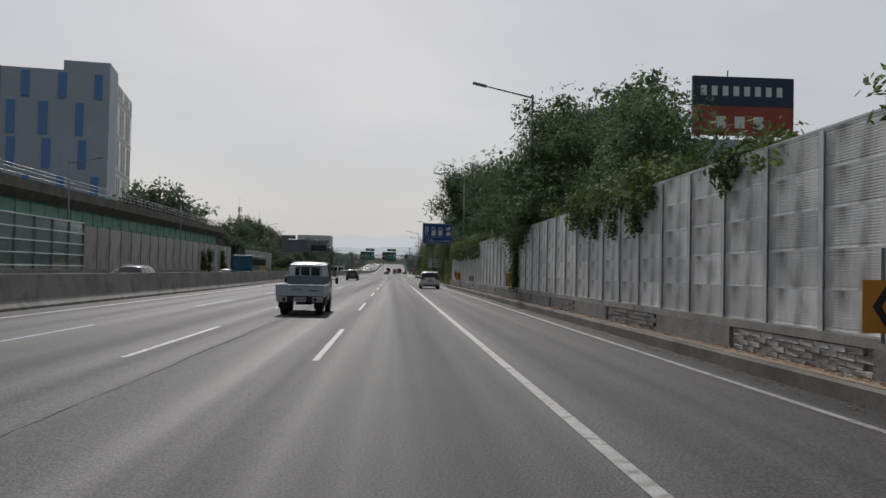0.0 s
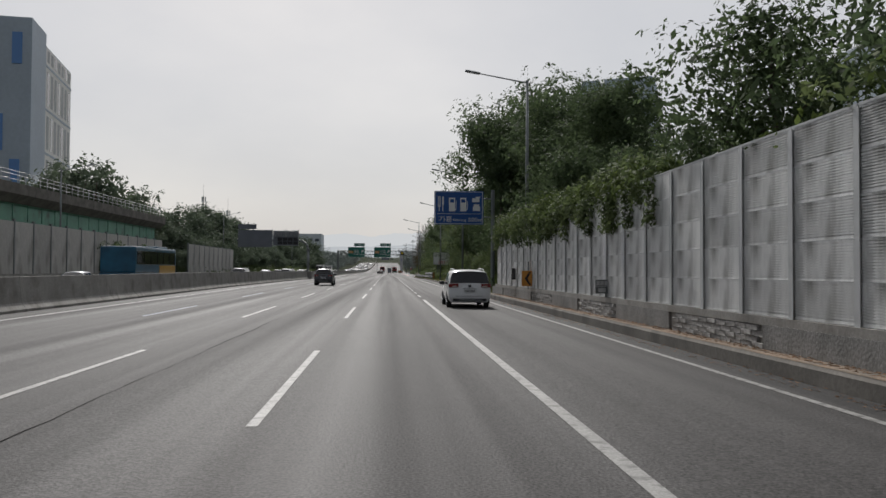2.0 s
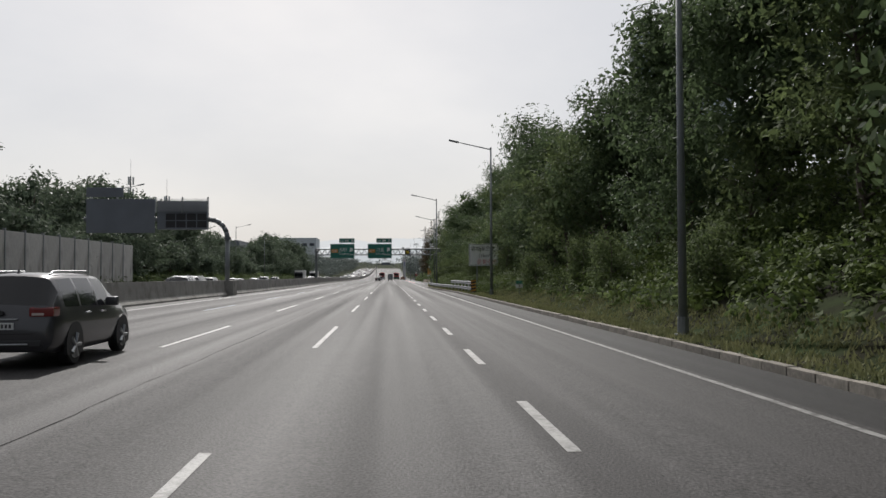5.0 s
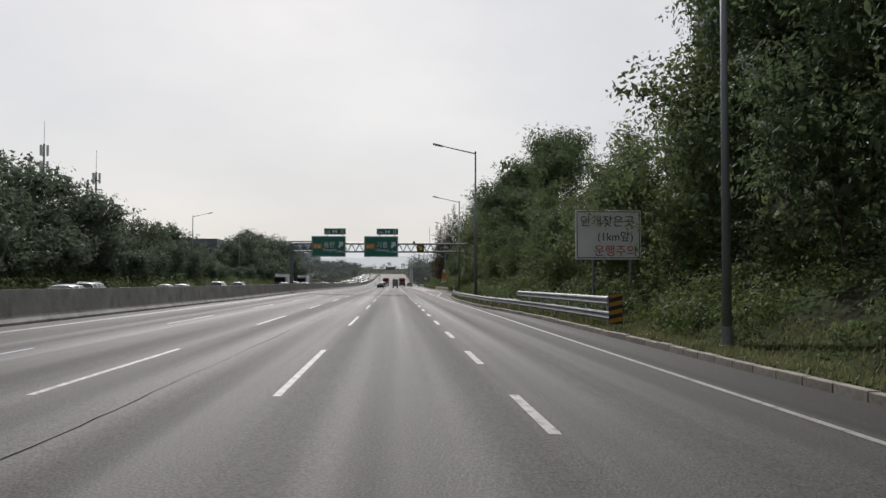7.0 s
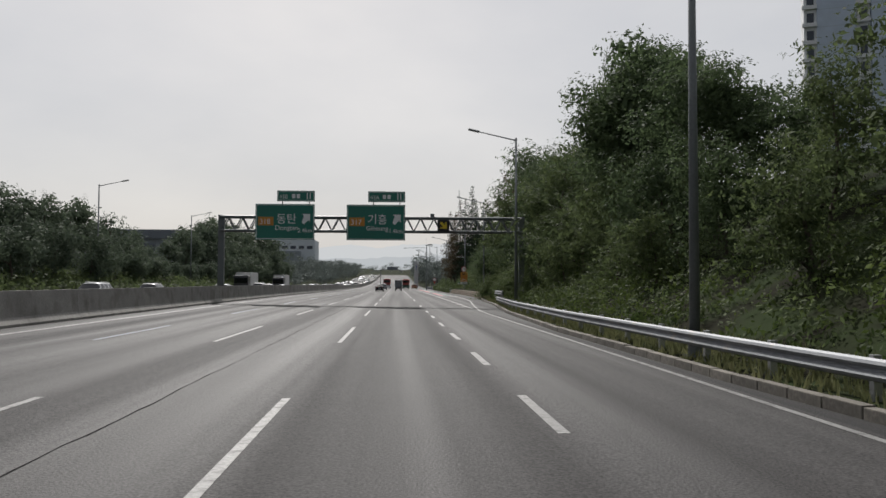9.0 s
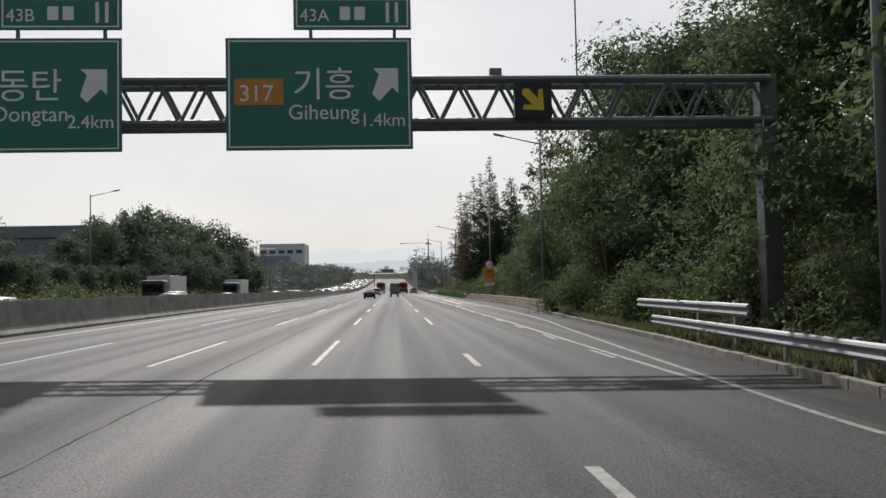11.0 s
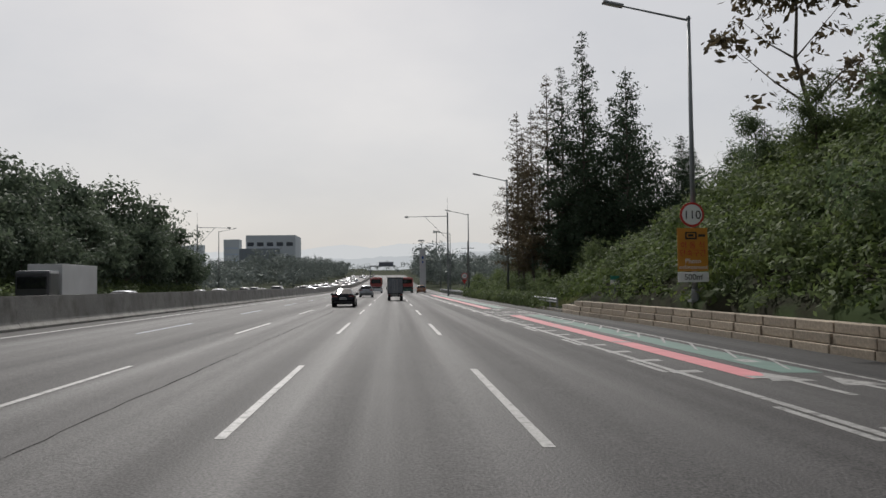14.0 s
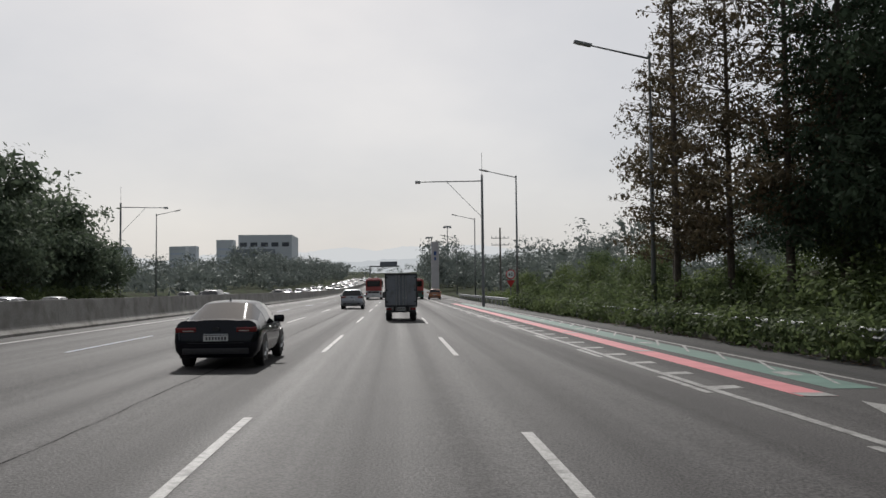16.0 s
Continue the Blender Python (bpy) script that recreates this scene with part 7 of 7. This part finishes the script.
cover("undergrowth", creepers, 60, 0.10, LEAF_VINE, "bright green creeper climbing over shrubs on the slope", 899, 0.7)
foot = []
for _ in range(420):
    y = ug.uniform(286, 330)
    x = kerb_x(y) + 1.3 + ug.uniform(0, 3.4)
    r = ug.uniform(0.35, 0.75)
    foot.append(((x, y, hill(x, y) + r * 0.4), r))
cover("undergrowth", foot, 60, 0.10, LEAF_VINE, "bright green creeper at the foot of the slope", 896, 0.7)
slope = []
for _ in range(1500):
    y = ug.uniform(320, 398)
    out = ug.uniform(0, 1) ** 0.9 * 11.5
    x = kerb_x(y) + 1.15 + out
    r = min(ug.uniform(0.4, 0.95), 0.35 + out * 0.5)
    slope.append(((x, y, hill(x, y) + r * ug.uniform(0.1, 0.7)), r))
lumps = []
for _ in range(150):
    y = ug.uniform(322, 396)
    x = kerb_x(y) + 2.2 + ug.uniform(0, 1) * 10.0
    r = ug.uniform(0.8, 1.7)
    lumps.append(((x, y, hill(x, y) + r * 0.35), r))
cover("undergrowth", lumps, 230, 0.12, LEAF_OLIVE, "rounded shrubs overgrown with creeper on the steep slope", 895, 0.7)
cover("undergrowth", slope[::2], 56, 0.13, LEAF_OLIVE, "dense green creeper and shrubs on the steep slope", 897, 0.6)
cover("undergrowth", slope[1::2], 56, 0.13, LEAF_VINE, "bright green creeper on the steep slope", 898, 0.6)
for a in range(200, 480, 70):
    spots_l = []
    for _ in range(300):
        y, x = ug.uniform(a, a + 70), -32.6 - abs(ug.gauss(0, 1)) * 4.0
        r = ug.uniform(0.6, 1.4)
        spots_l.append(((x, y, hill(x, y) + r * 0.3), r))
    cover("undergrowth", spots_l, 36, 0.24, LEAF_OLIVE, "shrubs and creepers on the far embankment", a + 2)
rail_bushes = []
for _ in range(260):
    y = ug.uniform(386, 445)
    r = ug.uniform(0.3, 0.7)
    rail_bushes.append(((kerb_x(y) + ug.uniform(-0.4, 0.7), y, gz(11, y) + r * 0.9), r))
for _ in range(170):
    y = ug.uniform(393, 452)
    r = ug.uniform(0.25, 0.5)
    rail_bushes.append(((kerb_x(y) + ug.uniform(-0.4, 0.0), y, gz(11, y) + ug.uniform(0.35, 0.95)), r))
for _ in range(150):
    y = ug.uniform(388, 452)
    r = ug.uniform(0.45, 0.95)
    rail_bushes.append(((kerb_x(y) + ug.uniform(0.5, 2.6), y, gz(11, y) + ug.uniform(0.5, 1.9)), r))
cover("undergrowth", rail_bushes, 64, 0.10, LEAF_OLIVE, "bushes growing through and over the guardrail", 905, 0.9)
vine_top, vine_hang = [], []
y = -20.0
while y < 102:
    heavy = 17 < y < 20 or 23 < y < 35 or 70 < y < 102
    if heavy or ug.random() < 0.25:
        r = ug.uniform(0.4, 0.78) * (1.0 if heavy else 0.6) * (0.7 + 0.5 * abs(math.sin(y * 0.9)))
        vine_top.append(((WX + ug.uniform(-0.05, 0.5), y, 4.25 + ug.uniform(-0.15, 0.45)), r))
        if heavy and ug.random() < 0.55:
            z = 4.0
            for _ in range(ug.randint(1, 4)):
                vine_hang.append(((WX - 0.14, y + ug.uniform(-0.15, 0.15), z), 0.2))
                z -= 0.3
    y += 0.42
for k in range(14):
    vine_hang.append(((WX - 0.2, 49.0 + ug.uniform(-0.3, 0.3), 1.0 + k * 0.22), 0.3))
droop = []
for _ in range(46):
    y = ug.uniform(45, 55)
    low_edge = 3.9 - 1.1 * max(0.0, 1 - abs(y - 49) / 3.0)
    r = ug.uniform(0.35, 0.65)
    droop.append(((WX + ug.uniform(-0.45, 0.5), y, ug.uniform(low_edge, 5.2)), r))
cover("climbers", droop, 130, 0.09, LEAF, "dark leafy boughs drooping over the barrier top", 904, 0.9)
far_hang = []
for y0, tall in ((147, 3.0), (151.5, 3.4), (163, 3.2)):
    for k in range(26):
        far_hang.append(((-32.75, y0 + ug.gauss(0, 0.7), 4.6 - ug.uniform(0, tall)), 0.45))
cover("climbers", far_hang, 60, 0.16, LEAF, "dark climbers hanging over the far wall", 903, 1.0)
cover("climbers", vine_top[::2], 120, 0.095, LEAF_OLIVE, "dark-green climbers spilling over the barrier top", 900, 0.8)
cover("climbers", vine_top[1::2], 120, 0.095, LEAF_VINE, "yellow-green climbers spilling over the barrier top", 901, 0.8)
cover("climbers", vine_hang, 90, 0.075, LEAF_OLIVE, "dark climbers hanging down the barrier", 902, 1.0)


def blades(name, y0, y1, xa, xb, count, tall, mat, label, seed):
    rng = np.random.default_rng(seed)
    ys = rng.uniform(y0, y1, count)
    vs, fs = [], []
    for i, y in enumerate(ys):
        x = kerb_x(y) + rng.uniform(xa, xb)
        z = hill(x, y) - 0.02
        a, h = rng.uniform(0, 6.283), tall * rng.uniform(0.4, 1.3)
        dx, dy = math.cos(a) * 0.035, math.sin(a) * 0.035
        vs += [(x - dx, y - dy, z), (x + dx, y + dy, z), (x + rng.normal() * 0.05, y + rng.normal() * 0.05, z + h)]
        fs.append((3 * i, 3 * i + 1, 3 * i + 2))
    ob = part_data(name, vs, fs, mat)
    return tagged(ob, label, "grass", kind="stuff")


blades("grass", 104, 196, 0.25, 2.8, 26000, 0.14, GRASS_DRY, "short dry mown grass on the verge", 11)
blades("grass", 196, 318, 0.25, 2.0, 16000, 0.2, GRASS_DRY, "rough dry grass under the guardrail", 12)
blades("grass", 381, 440, 0.25, 1.6, 9000, 0.25, GRASS_DRY, "brown weeds along the guardrail", 13)


def litter(y0, y1, xa, xb, height, count, seed):
    rng = np.random.default_rng(seed)
    vs, fs = [], []
    for i in range(count):
        y, x = rng.uniform(y0, y1), rng.uniform(xa, xb)
        z = gz(x, y) + height + rng.uniform(0.004, 0.02)
        a, s = rng.uniform(0, 6.283), rng.uniform(0.02, 0.055)
        c, d = math.cos(a) * s, math.sin(a) * s
        vs += [(x - c, y - d, z), (x + d * 0.5, y - c * 0.5, z + 0.01), (x + c, y + d, z), (x - d * 0.5, y + c * 0.5, z + 0.004)]
        fs.append((4 * i, 4 * i + 1, 4 * i + 2, 4 * i + 3))
    ob = part_data("leaf_litter", vs, fs, LITTER)
    return tagged(ob, "dry brown leaves lying along the kerb", "leaf litter", kind="stuff")


LITTER = leaf_material("dry_leaf", (0.07, 0.035, 0.018), (0.24, 0.13, 0.06), 0.1)
litter(-5, 101, 6.26, 6.82, 0.30, 9000, 21)
litter(-5, 101, 5.7, 6.19, 0.0, 2500, 22)
litter(381, 440, 10.6, 11.6, 0.0, 2500, 23)
